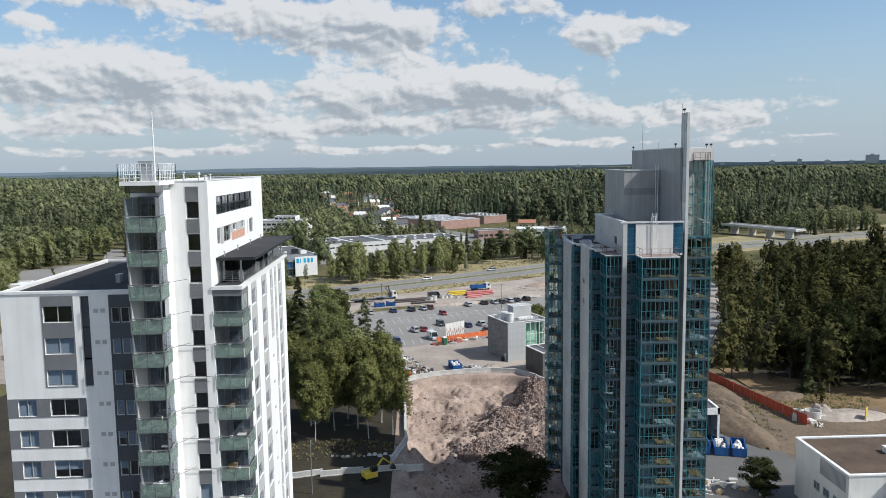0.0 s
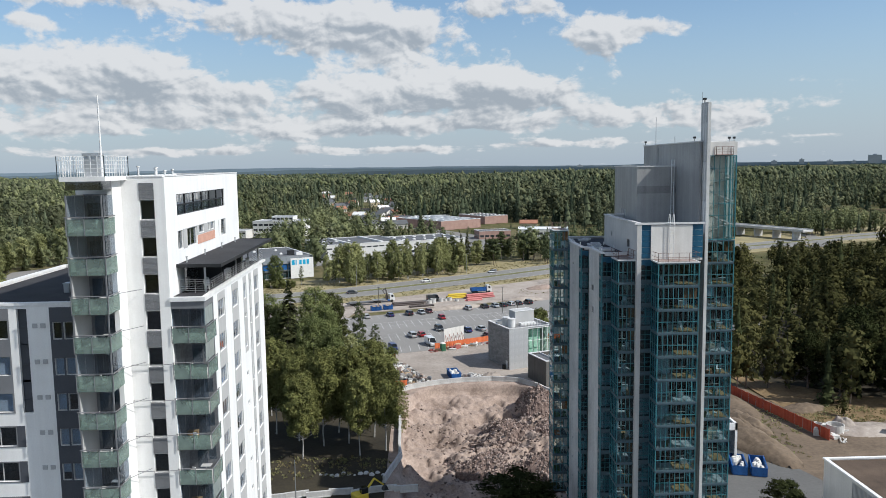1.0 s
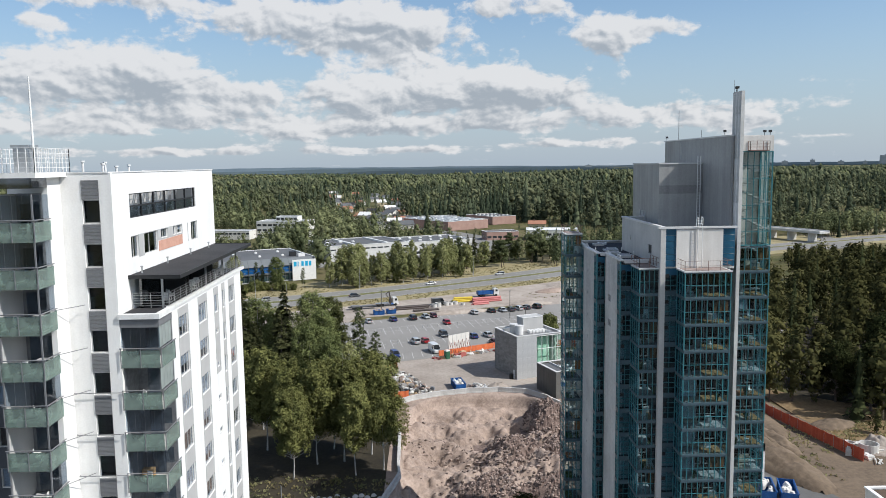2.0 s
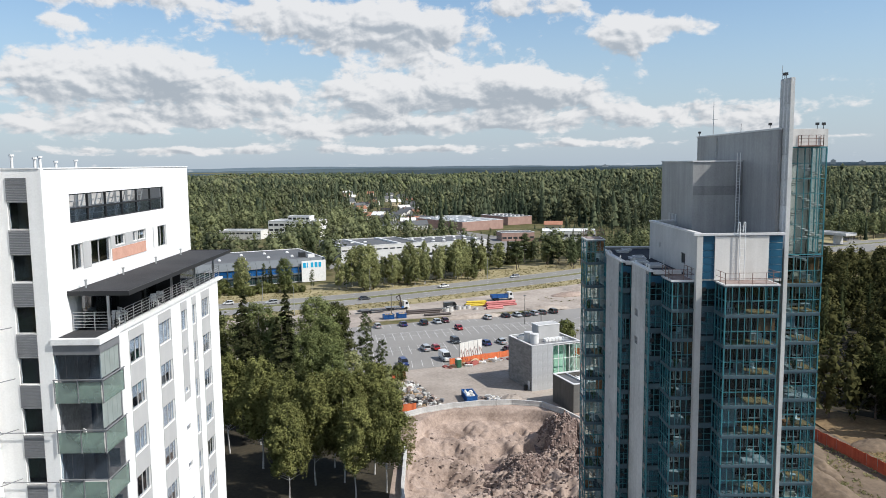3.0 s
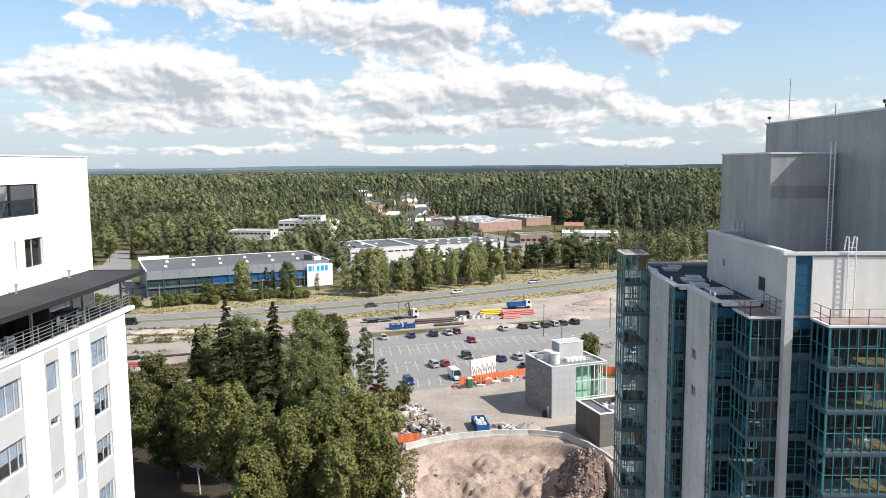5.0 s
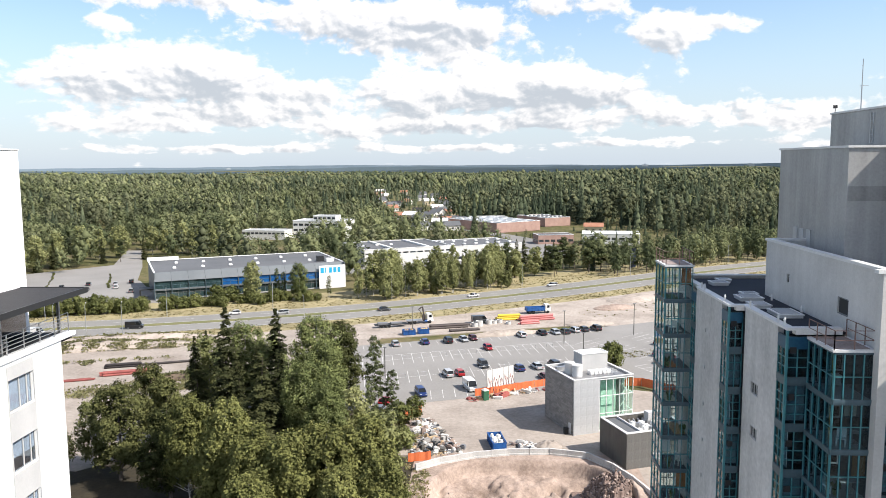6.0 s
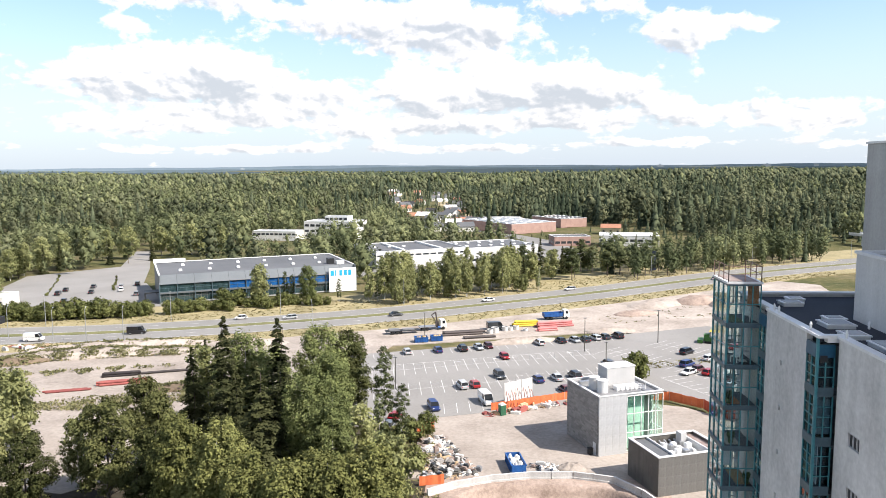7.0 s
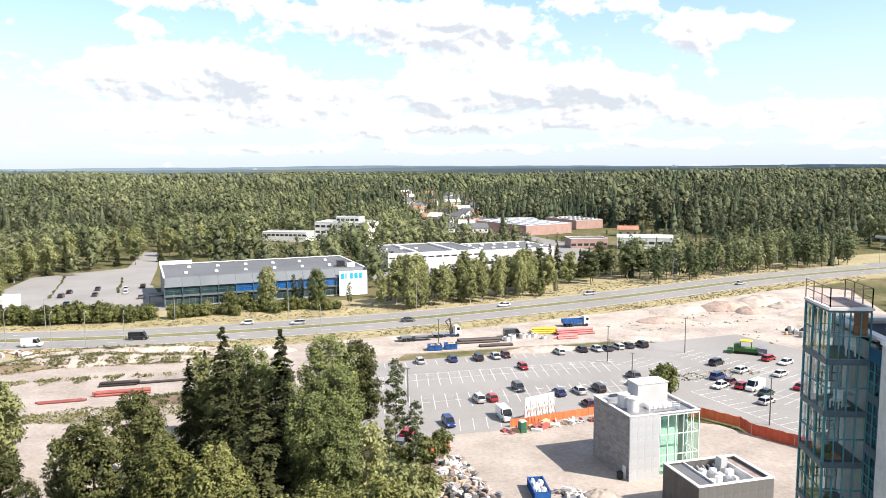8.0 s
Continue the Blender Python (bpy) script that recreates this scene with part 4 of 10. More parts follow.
def glass_tower():
    T = thing("glass_tower", "grey concrete apartment tower with teal steel glazed balconies", "apartment building")
    tops = [39.3 - FR * k for k in range(14)]
    # flat concrete walls towards the canyon
    wins = [(108.45, 109.7, 34.35, 35.2), (108.35, 109.6, 31.4, 32.25)]
    part("wall", wall_x(Shape(), 24.04, 24.4, 105.55, 111.25, 0, 39.8, wins), M["concrete"], T, "flat grey weathered concrete wall")
    part("wall", Shape().box(23.05, 23.4, 113.1, 119.4, 0, 39.8), M["concrete"], T)
    for bx in ((23.4, 40.6, 125.7, 126.0, 0, 39.8), (40.3, 40.6, 105, 125.7, 0, 39.8), (23.4, 23.7, 120.8, 125.7, 0, 39.8)):
        part("wall", Shape().box(*bx), M["concrete"], T)
    for a, b, z, z2 in wins:
        wn = part("window", Shape().box(24.03, 24.16, a, b, z, z + 0.06).box(24.03, 24.16, a, b, z2 - 0.06, z2).box(24.1, 24.16, a + 0.38, a + 0.44, z + 0.06, z2 - 0.06).box(24.1, 24.16, b - 0.44, b - 0.38, z + 0.06, z2 - 0.06), M["lightgrey"], T)
        part("pane", Shape().box(24.16, 24.2, a, b, z, z2), M["black"], wn)
    for k in range(13):
        z = 36.9 - FR * k
        part("wall_lamp", Shape().box(22.98, 23.05, 116.6, 116.75, z, z + 0.28), M["steel"], T)
    part("core_wall", Shape().box(26.2, 40.2, 107, 107.3, 0, 39.5).box(26.2, 26.5, 107.3, 125, 0, 39.5).box(24.45, 26.2, 106.6, 106.8, 0, 39.5).box(23.45, 26.2, 114, 114.2, 0, 39.5).box(24.9, 25.0, 104.9, 106.6, 0, 39.5), M["interior"], T)
    s = Shape()
    for z in tops:
        s.box(24.45, 40.2, 104.8, 125.6, z - 0.3, z - 0.06).box(23.45, 24.45, 112, 125.6, z - 0.3, z - 0.06)
    part("floor_slab", s, M["interior"], T)
    part("roof", Shape().box(24.4, 27.65, 104.6, 125.7, 39.45, 39.6).box(27.65, 35.7, 117.6, 125.7, 39.45, 39.6).box(23.4, 24.4, 111.9, 125.7, 39.45, 39.6), M["navyroof"], T, "dark blue-black roof membrane")
    part("coping", Shape().box(23.98, 24.5, 104.1, 111.4, 39.8, 39.95).box(24.5, 27.2, 104.1, 104.6, 39.55, 39.95).box(22.98, 23.5, 111.4, 119.5, 39.8, 39.95).box(23.5, 24.5, 111.45, 111.9, 39.55, 39.95).box(23.3, 40.6, 125.6, 126.1, 39.8, 39.95).box(23.3, 23.8, 119.5, 125.6, 39.8, 39.95), M["parapet"], T)
    for x, y, w, d in ((25.0, 121.8, 1.3, 1.2), (24.9, 114.7, 1.6, 1.6), (24.8, 111.9, 1.2, 1.4), (25.7, 116.6, 1.1, 1.0), (25.3, 108.6, 1.5, 2.2), (26.0, 123.4, 1.0, 1.0)):
        sk = part("skylight", Shape().box(x, x + w, y, y + d, 39.6, 39.78).box(x - 0.06, x + w + 0.06, y - 0.06, y + d + 0.06, 39.78, 39.86), M["parapet"], T, "low white roof hatch")
        part("hatch_pane", Shape().box(x + 0.14, x + w - 0.14, y + 0.14, y + d - 0.14, 39.86, 39.9), M["palegravel"], sk)
    for x, y in ((24.2, 105.0), (24.2, 106.0), (24.2, 110.8), (23.2, 113.0), (23.2, 118.6), (23.2, 117.8), (26.5, 113.2), (26.8, 108.9)):
        part("roof_spike", Shape().tube((x, y, 39.95), (x, y, 40.25), 0.07, sides=6).tube((x, y, 40.25), (x, y, 40.42), 0.09, 0.02, sides=6), M["parapet"], T)
    # narrow stacks of windows between the concrete walls
    for name, (a, b), at, cols in (("window_strip", (24.12, 25.35), 104.3, 2), ("window_strip", (23.12, 24.04), 111.75, 2), ("side_strip", (104.3, 105.5), 24.12, 2), ("side_strip", (111.75, 113.05), 23.12, 2), ("side_strip", (119.45, 120.75), 23.12, 2), ("window_strip", (27.95, 29.35), 100.75, 2), ("window_strip", (34.25, 36.1), 103.5, 2)):
        pn = Shape()
        way = "x" if name == "side_strip" else "y"
        bars = grid_frame(a, b, -FR, 0, cols, 4, way, at, beam=0.4)
        for p in grid_panes(a, b, -FR, 0, cols, 4, way, at, beam=0.4):
            pn.box(*p)
        fr = [(nm, Shape().box(*bx).mesh(nm, M["spandrel" if nm == "edge_beam" else "teal"])) for nm, bx in bars]
        fr[0] = (name, fr[0][1])
        pn = pn.mesh("panes", M["tealglass"])
        if way == "y":
            vent = Shape().box(a + 0.12, a + 0.5, at - 0.12, at - 0.08, -1.0, -0.62).mesh("vent_window", M["black"])
            cur = Shape().box(a, b, at + 0.25, at + 0.28, -FR + 0.5, -0.1).mesh("curtain", M["blind"])
            cap = Shape().box(a + 0.02, b - 0.02, at - 0.1, at - 0.065, -0.75, -0.02).mesh("top_panel", M["bluepanel"])
        else:
            vent = None
            cur = Shape().box(at + 0.25, at + 0.28, a, b, -FR + 0.5, -0.1).mesh("curtain", M["blind"])
            cap = Shape().box(at - 0.1, at - 0.065, a + 0.02, b - 0.02, -0.75, -0.02).mesh("top_panel", M["bluepanel"])
        for z in tops:
            o = put(name, fr[0][1], T, z=z + 0.1)
            for nm, me in fr[1:]:
                put(nm, me, o)
            put("panes", pn, o)
            if vent and rnd.random() < 0.8:
                put("vent_window", vent, o)
            if z == tops[0]:
                put("top_panel", cap, o)
            if rnd.random() < 0.55:
                put("curtain", cur, o)
    part("corner_post", Shape().box(23.02, 23.16, 111.6, 111.74, 0, 39.8), M["teal"], T)
    # slender glazed strip on the side of each concrete wall's end
    part("corner_post", Shape().box(24.0, 24.14, 104.14, 104.28, 0, 39.8), M["teal"], T)
    # upper block above the roof
    part("upper_wall", wall_x(Shape(), 27.65, 27.95, 100.95, 117.6, 39.3, 43.75, [(104.55, 105.9, 40.5, 41.55), (113.2, 113.6, 41.2, 41.8)]), M["precast"], T)
    wn = part("window", Shape().box(27.67, 27.75, 104.55, 105.9, 40.5, 40.57).box(27.67, 27.75, 104.55, 105.9, 41.48, 41.55), M["midgrey"], T)
    part("pane", Shape().box(27.75, 27.79, 104.55, 105.9, 40.5, 41.55).box(27.75, 27.79, 113.2, 113.6, 41.2, 41.8), M["black"], wn)
    part("upper_wall", Shape().box(27.95, 35.7, 117.3, 117.6, 39.3, 43.75), M["precast"], T)
    part("upper_wall", Shape().box(29.1, 34.15, 100.4, 100.7, 39.5, 43.6), M["whitepanel"], T, "white facade panel")
    part("upper_wall", Shape().box(27.95, 35.55, 100.72, 100.9, 39.3, 43.6), M["whitepanel"], T)
    part("column", Shape().box(27.4, 27.95, 100.35, 100.95, 0, 43.75), M["precast"], T, "slim pale concrete column")
    for a, b in ((27.95, 29.1), (34.15, 35.5)):
        me = Shape().box(a + 0.03, b - 0.03, 100.5, 100.56, 0, 0.65).mesh("blue_panel", M["bluepanel"])
        for k in range(6):
            put("blue_panel", me, T, z=39.6 + k * 0.68, label="blue enamel glass panel")
    part("coping", Shape().box(27.1, 35.6, 100.3, 100.75, 43.72, 43.92).box(27.55, 28.05, 100.95, 117.2, 43.75, 43.92).box(27.55, 35.7, 117.2, 117.7, 43.75, 43.92), M["parapet"], T)
    part("roof", Shape().box(27.95, 35.7, 100.9, 117.3, 42.45, 42.6), M["palegravel"], T)
    part("roof_box", Shape().box(30.45, 35.7, 111.4, 122.9, 39.5, 50.55), M["metalclad"], T, "grey sheet-metal clad plant room")
    part("coping", Shape().box(30.35, 35.7, 111.3, 111.6, 50.55, 50.7).box(30.35, 30.65, 111.6, 123.0, 50.55, 50.7).box(30.65, 35.7, 122.7, 123.0, 50.55, 50.7), M["parapet"], T)
    part("roof_box_band", Shape().box(30.5, 35.7, 111.36, 111.4, 47.0, 48.0), M["midmetal"], T)
    for y in (116.6, 117.8, 119.0):
        part("louvre", Shape().box(30.38, 30.45, y, y + 0.7, 43.3, 44.6), M["lightgrey"], T)
    # tall lift and stair mass
    for bx in ((35.7, 36.0, 102.8, 126.0, 39.5, 53.55), (36.0, 40.9, 125.7, 126, 39.5, 53.55), (40.6, 40.9, 105.3, 125.7, 39.5, 53.55)):
        part("mass_wall", Shape().box(*bx), M["metalclad"], T, "tall grey metal clad wall")
    part("mass_front", Shape().box(36.5, 40.0, 101.95, 105.25, 51.9, 53.55), M["whitepanel"], T, "pale cap over the glazed stair")
    part("mass_front", Shape().box(39.95, 40.9, 104.95, 105.25, 41.5, 53.55), M["whitepanel"], T)
    part("mass_roof", Shape().box(36.0, 40.6, 105.2, 125.7, 53.2, 53.35), M["bitumen"], T)
    part("coping", Shape().box(35.6, 36.05, 102.8, 126.1, 53.55, 53.7).box(36.05, 40.95, 104.85, 105.3, 53.55, 53.7).box(40.55, 40.95, 105.3, 126.1, 53.55, 53.7), M["parapet"], T)
    part("inner_wall", Shape().box(36.05, 39.9, 105.3, 105.5, 39.6, 53.2), M["whitepanel"], T)
    bars = grid_frame(36.55, 39.95, 41.6, 51.9, 5, 7, "y", 102.0, beam=0.1) + grid_frame(102.0, 104.9, 41.6, 51.9, 3, 7, "x", 39.95, beam=0.1)
    st = part("stair_glazing", Shape().box(*bars[0][1]), M["teal"], T)
    for nm, bx in bars[1:]:
        part(nm, Shape().box(*bx), M["teal"], st)
    for p in grid_panes(36.55, 39.95, 41.6, 51.9, 5, 7, "y", 102.0, beam=0.1) + grid_panes(102.0, 104.9, 41.6, 51.9, 3, 7, "x", 39.95, beam=0.1):
        part("pane", Shape().box(*p), M["clearglass"], st).visible_shadow = False
    s = Shape()
    for k in range(7):
        z = 40.5 + k * 1.45
        up = k % 2
        for j in range(8):
            x = 36.7 + j * 0.4
            zz = z + (j if up else 7 - j) * 0.19
            s.box(x, x + 0.42, 102.4 + up * 1.2, 103.5 + up * 1.2, zz, zz + 0.08)
    part("stair_flight", s, M["lightgrey"], T)
    s = Shape()
    s.box(37.2, 39.3, 101.3, 101.95, 51.9, 52.0)
    railing(s, [(37.2, 101.9), (37.2, 101.35), (39.3, 101.35), (39.3, 101.9)], 52.0, 0.95, bars=3, every=0.7, r=0.025)
    part("front_railing", s, M["rustrail"], T)
    # panelled pylon
    pan = Shape().box(-0.03, 0, 0, 0.715, 0, 2.36).mesh("panel", M["pylon"])
    pb = part("pylon", Shape().box(36.13, 36.5, 101.5, 103.7, 0, 58.3), M["pylonedge"], T, "tall slender panelled concrete fin")
    for r in range(24):
        for c in range(3):
            put("panel", pan, pb, 36.128, 101.52 + c * 0.733, 58.28 - 2.39 * (r + 1))
    # teal glazed balconies
    glazed_bay(T, "glazed_bay", [(29.35, 34.2, 8, 2, "y", 98.1), (98.1, 100.6, 3, 2, "x", 29.35), (98.1, 100.6, 2, 2, "x", 34.2)], (29.4, 34.2, 98.2, 100.6), tops[:13], True, 0.7, seed=3)
    glazed_bay(T, "glazed_bay", [(25.35, 27.45, 4, 2, "y", 100.95), (100.95, 104.2, 4, 2, "x", 25.35)], (25.4, 27.45, 101.0, 104.2), tops, False, 0.25, seed=5)
    glazed_bay(T, "glazed_bay", [(36.55, 39.95, 5, 2, "y", 102.0), (102.0, 105.0, 3, 2, "x", 39.95)], (36.55, 39.9, 102.05, 104.8), [t + 2.2 for t in tops], False, 0.7, seed=8)
    gt = [41.3 - FR * k for k in range(14)]
    glazed_bay(T, "glazed_bay", [(20.95, 23.1, 4, 2, "y", 120.8), (120.8, 124.0, 3, 2, "x", 20.95), (20.95, 23.1, 4, 2, "y", 124.0)], (21.0, 23.1, 120.9, 124.0), gt, False, 0.1, "clearglass", seed=9, curtains=0.0)
    part("dividing_wall", Shape().box(29.4, 34.2, 100.6, 100.68, 0, 39.3), M["darkwin"], T)
    part("dividing_wall", Shape().box(36.6, 39.9, 104.82, 104.9, 0, 41.4).box(25.4, 27.4, 104.22, 104.28, 0, 39.0), M["darkwin"], T)
    for b in ((29.2, 34.35, 98.0, 100.7, 39.3), (25.2, 27.55, 100.85, 104.2, 39.3), (20.85, 23.2, 120.7, 124.1, 41.3)):
        part("bay_roof", Shape().box(b[0], b[1], b[2], b[3], b[4], b[4] + 0.14), M["parapet"], T)
        s = Shape()
        railing(s, [(b[0] + 0.1, b[3]), (b[0] + 0.1, b[2] + 0.1), (b[1] - 0.1, b[2] + 0.1), (b[1] - 0.1, b[3])], b[4] + 0.14, 1.05, bars=2, every=1.1, r=0.025)
        part("roof_railing", s, M["rustrail"], T, "thin rust-coloured roof railing")
        part("roof_pan", Shape().box(b[0] + 0.25, b[1] - 0.25, b[2] + 0.25, b[3] - 0.1, b[4] + 0.14, b[4] + 0.17), M["rustpan"], T)
    # ladders, aerials, floodlights
    def ladder(x, y, z0, z1, w=0.5):
        s = Shape().tube((x, y, z0), (x, y, z1), 0.04, sides=6).tube((x + w, y, z0), (x + w, y, z1), 0.04, sides=6)
        for k in range(int((z1 - z0) / 0.35)):
            s.tube((x, y, z0 + 0.2 + k * 0.35), (x + w, y, z0 + 0.2 + k * 0.35), 0.02, sides=4)
        for xx in (x, x + w):
            s.tube((xx, y, z1), (xx, y + 0.35, z1 + 0.05), 0.04, sides=6).tube((xx, y + 0.35, z1 + 0.05), (xx, y + 0.6, z1 - 0.9), 0.04, sides=6)
        part("ladder", s, M["whitemetal"], T, "white steel roof ladder")
    ladder(31.3, 100.15, 39.5, 44.9)
    s = Shape()
    for x in (35.0, 35.35):
        s.tube((x, 111.05, 42.6), (x, 111.05, 51.5), 0.05, sides=6)
    for k in range(24):
        s.tube((35.0, 111.05, 43.0 + k * 0.34), (35.35, 111.05, 43.0 + k * 0.34), 0.02, sides=4)
    part("ladder", s, M["whitemetal"], T)
    s = Shape().tube((35.64, 119.3, 51.0), (35.64, 119.3, 53.3), 0.03, sides=5).tube((35.64, 118.9, 51.0), (35.64, 118.9, 53.3), 0.03, sides=5)
    for k in range(6):
        s.tube((35.64, 118.9, 51.3 + k * 0.35), (35.64, 119.3, 51.3 + k * 0.35), 0.02, sides=4)
    part("ladder", s, M["steel"], T)
    part("aerial", Shape().tube((36.4, 122.5, 53.4), (36.4, 122.5, 57.7), 0.05, 0.03, sides=6).tube((36.2, 122.5, 55.6), (36.9, 122.5, 55.6), 0.025, sides=4).tube((36.4, 122.3, 57.2), (36.4, 122.7, 57.2), 0.02, sides=4), M["steel"], T, "thin roof aerial")
    part("aerial", Shape().tube((36.1, 103.4, 52), (36.1, 103.4, 59.6), 0.04, 0.025, sides=6).tube((36.0, 103.2, 56.5), (36.0, 103.8, 56.5), 0.025, sides=4), M["steel"], T)
    for x, y, z in ((36.3, 103.3, 58.3), (36.3, 103.0, 58.3), (35.8, 105.0, 53.7), (35.8, 125.6, 53.7), (39.7, 102.3, 53.55), (39.1, 102.3, 53.55)):
        part("floodlight", Shape().tube((x, y, z), (x, y, z + 0.35), 0.03, sides=6).box(x - 0.14, x + 0.14, y - 0.12, y + 0.1, z + 0.35, z + 0.6), M["black"], T)
    part("lightning_rod", Shape().tube((35.75, 112.2, 52.4), (35.75, 112.2, 54.6), 0.025, sides=5), M["black"], T)


M.update(
    sandblind=plain("sand_coloured_cloth", (0.50, 0.45, 0.37), 0.9),
    orangeblind=plain("faded_orange_cloth", (0.42, 0.17, 0.07), 0.9),
    potplant=surf("potted_greenery", (0.04, 0.07, 0.02), (0.16, 0.2, 0.07), 3, 14, 0.8),
    navyroof=surf("navy_roof_membrane", (0.012, 0.014, 0.022), (0.025, 0.028, 0.04), 0.3, 7, 0.85, bump=0.2),
    whitepanel=surf("off_white_panel", (0.60, 0.58, 0.55), (0.72, 0.70, 0.67), 0.3, 7, 0.7, bump=0.1, streak=0.7),
    palegravel=surf("pale_roof_membrane", (0.30, 0.31, 0.32), (0.42, 0.43, 0.44), 0.3, 8, 0.9),
    metalclad=surf("grey_zinc_cladding", (0.25, 0.25, 0.25), (0.43, 0.43, 0.425), 0.2, 5, 0.5, 0.25, bump=0.05, streak=0.6, spread=(0.25, 0.75)),
    midmetal=surf("grey_zinc_band", (0.20, 0.20, 0.205), (0.30, 0.30, 0.30), 0.2, 5, 0.4, 0.4, bump=0.05, streak=0.6),
    pylon=surf("stained_precast", (0.22, 0.22, 0.215), (0.72, 0.715, 0.70), 0.5, 6, 0.85, bump=0.2, streak=1.5, rand=0.1, spread=(0.15, 0.52)),
    pylonedge=surf("pale_pylon_edge", (0.5, 0.5, 0.49), (0.68, 0.68, 0.66), 0.3, 7, 0.8, streak=0.8),
    darkwin=pane_glass("dark_balcony_wall", (0.1, 0.11, 0.12), 1.5),
    rustpan=surf("rusty_bay_roof", (0.16, 0.10, 0.08), (0.36, 0.31, 0.29), 0.9, 8, 0.8, spread=(0.3, 0.7)),
)
glass_tower()


# ---- ground, roads, yards ----
def smooth(a, b, x):
    t = np.clip((x - a) / (b - a), 0, 1)
    return t * t * (3 - 2 * t)


def hill(x, y):
    """Height of the land: level round the site, low wooded hills farther off."""
    x, y = np.asarray(x, float), np.asarray(y, float)
    d = np.hypot(x, y)
    h = smooth(600, 2600, d) * (4 + 4 * smooth(-600, 1500, x) + 5 * np.sin(x / 610 + 1.3) * np.sin(y / 830 + 0.4) + 5 * np.sin(x / 230 + y / 310))
    h += smooth(2600, 4600, d) * (3 + 3 * np.sin(x / 900 + 2.0))
    h += smooth(300, 900, d) * smooth(80, 500, x) * 3
    return h


def in_pit(x, y, grow=0.0):
    """Inside measure of the excavation: below 1 is inside."""
    return ((np.asarray(x) - 13.5) / (16.5 + grow)) ** 4 + ((np.asarray(y) - 146) / (37 + grow)) ** 4


def grid_mesh(name, xs, ys, zf, material, smooth_=True, keep=None):
    X, Y = np.meshgrid(xs, ys)
    Z = zf(X, Y)
    v = np.stack([X.ravel(), Y.ravel(), Z.ravel()], 1)
    nx, ny = len(xs), len(ys)
    i = np.arange((ny - 1) * nx).reshape(ny - 1, nx)[:, :-1].ravel()
    f = np.stack([i, i + 1, i + nx + 1, i + nx], 1)
    if keep is not None:
        c = v[f].mean(1)
        f = f[keep(c[:, 0], c[:, 1])]
    me = bpy.data.meshes.new(name)
    me.from_pydata(v.tolist(), [], f.tolist())
    me.materials.append(material)
    if smooth_:
        me.polygons.foreach_set("use_smooth", [True] * len(me.polygons))
    me.update()
    return me


def land_material():
    """Dry grass, moss and bare soil, mixed by noise."""
    m, n, l = mat_new("grass_and_soil")
    tc = n.new("ShaderNodeTexCoord")
    col = None
    p = n.new("ShaderNodeBsdfPrincipled")
    p.inputs["Roughness"].default_value, p.inputs["Specular IOR Level"].default_value = 0.95, 0.1
    a, b, c = (n.new("ShaderNodeTexNoise") for _ in range(3))
    for x, s, d in ((a, 0.035, 6), (b, 0.3, 6), (c, 2.5, 4)):
        x.inputs["Scale"].default_value, x.inputs["Detail"].default_value = s, d
        l.new(tc.outputs["Object"], x.inputs["Vector"])
    r1, r2 = n.new("ShaderNodeValToRGB"), n.new("ShaderNodeValToRGB")
    for r, stops in ((r1, ((0.35, (0.035, 0.055, 0.018)), (0.5, (0.10, 0.10, 0.04)), (0.62, (0.17, 0.145, 0.085)))), (r2, ((0.3, (0.05, 0.06, 0.025)), (0.55, (0.13, 0.11, 0.055)), (0.75, (0.22, 0.18, 0.11))))):
        e = r.color_ramp.elements
        e[0].position, e[0].color = stops[0][0], (*stops[0][1], 1)
        e[1].position, e[1].color = stops[2][0], (*stops[2][1], 1)
        q = e.new(stops[1][0])
        q.color = (*stops[1][1], 1)
    l.new(a.outputs["Fac"], r1.inputs[0])
    l.new(b.outputs["Fac"], r2.inputs[0])
    mx = n.new("ShaderNodeMixRGB")
    l.new(c.outputs["Fac"], mx.inputs[0])
    l.new(r1.outputs[0], mx.inputs[1])
    l.new(r2.outputs[0], mx.inputs[2])
    l.new(mx.outputs[0], p.inputs["Base Color"])
    bp = n.new("ShaderNodeBump")
    bp.inputs["Strength"].default_value, bp.inputs["Distance"].default_value = 0.6, 0.3
    l.new(c.outputs["Fac"], bp.inputs["Height"])
    l.new(bp.outputs[0], p.inputs["Normal"])
    o = n.new("ShaderNodeOutputMaterial")
    l.new(p.outputs[0], o.inputs[0])
    return m


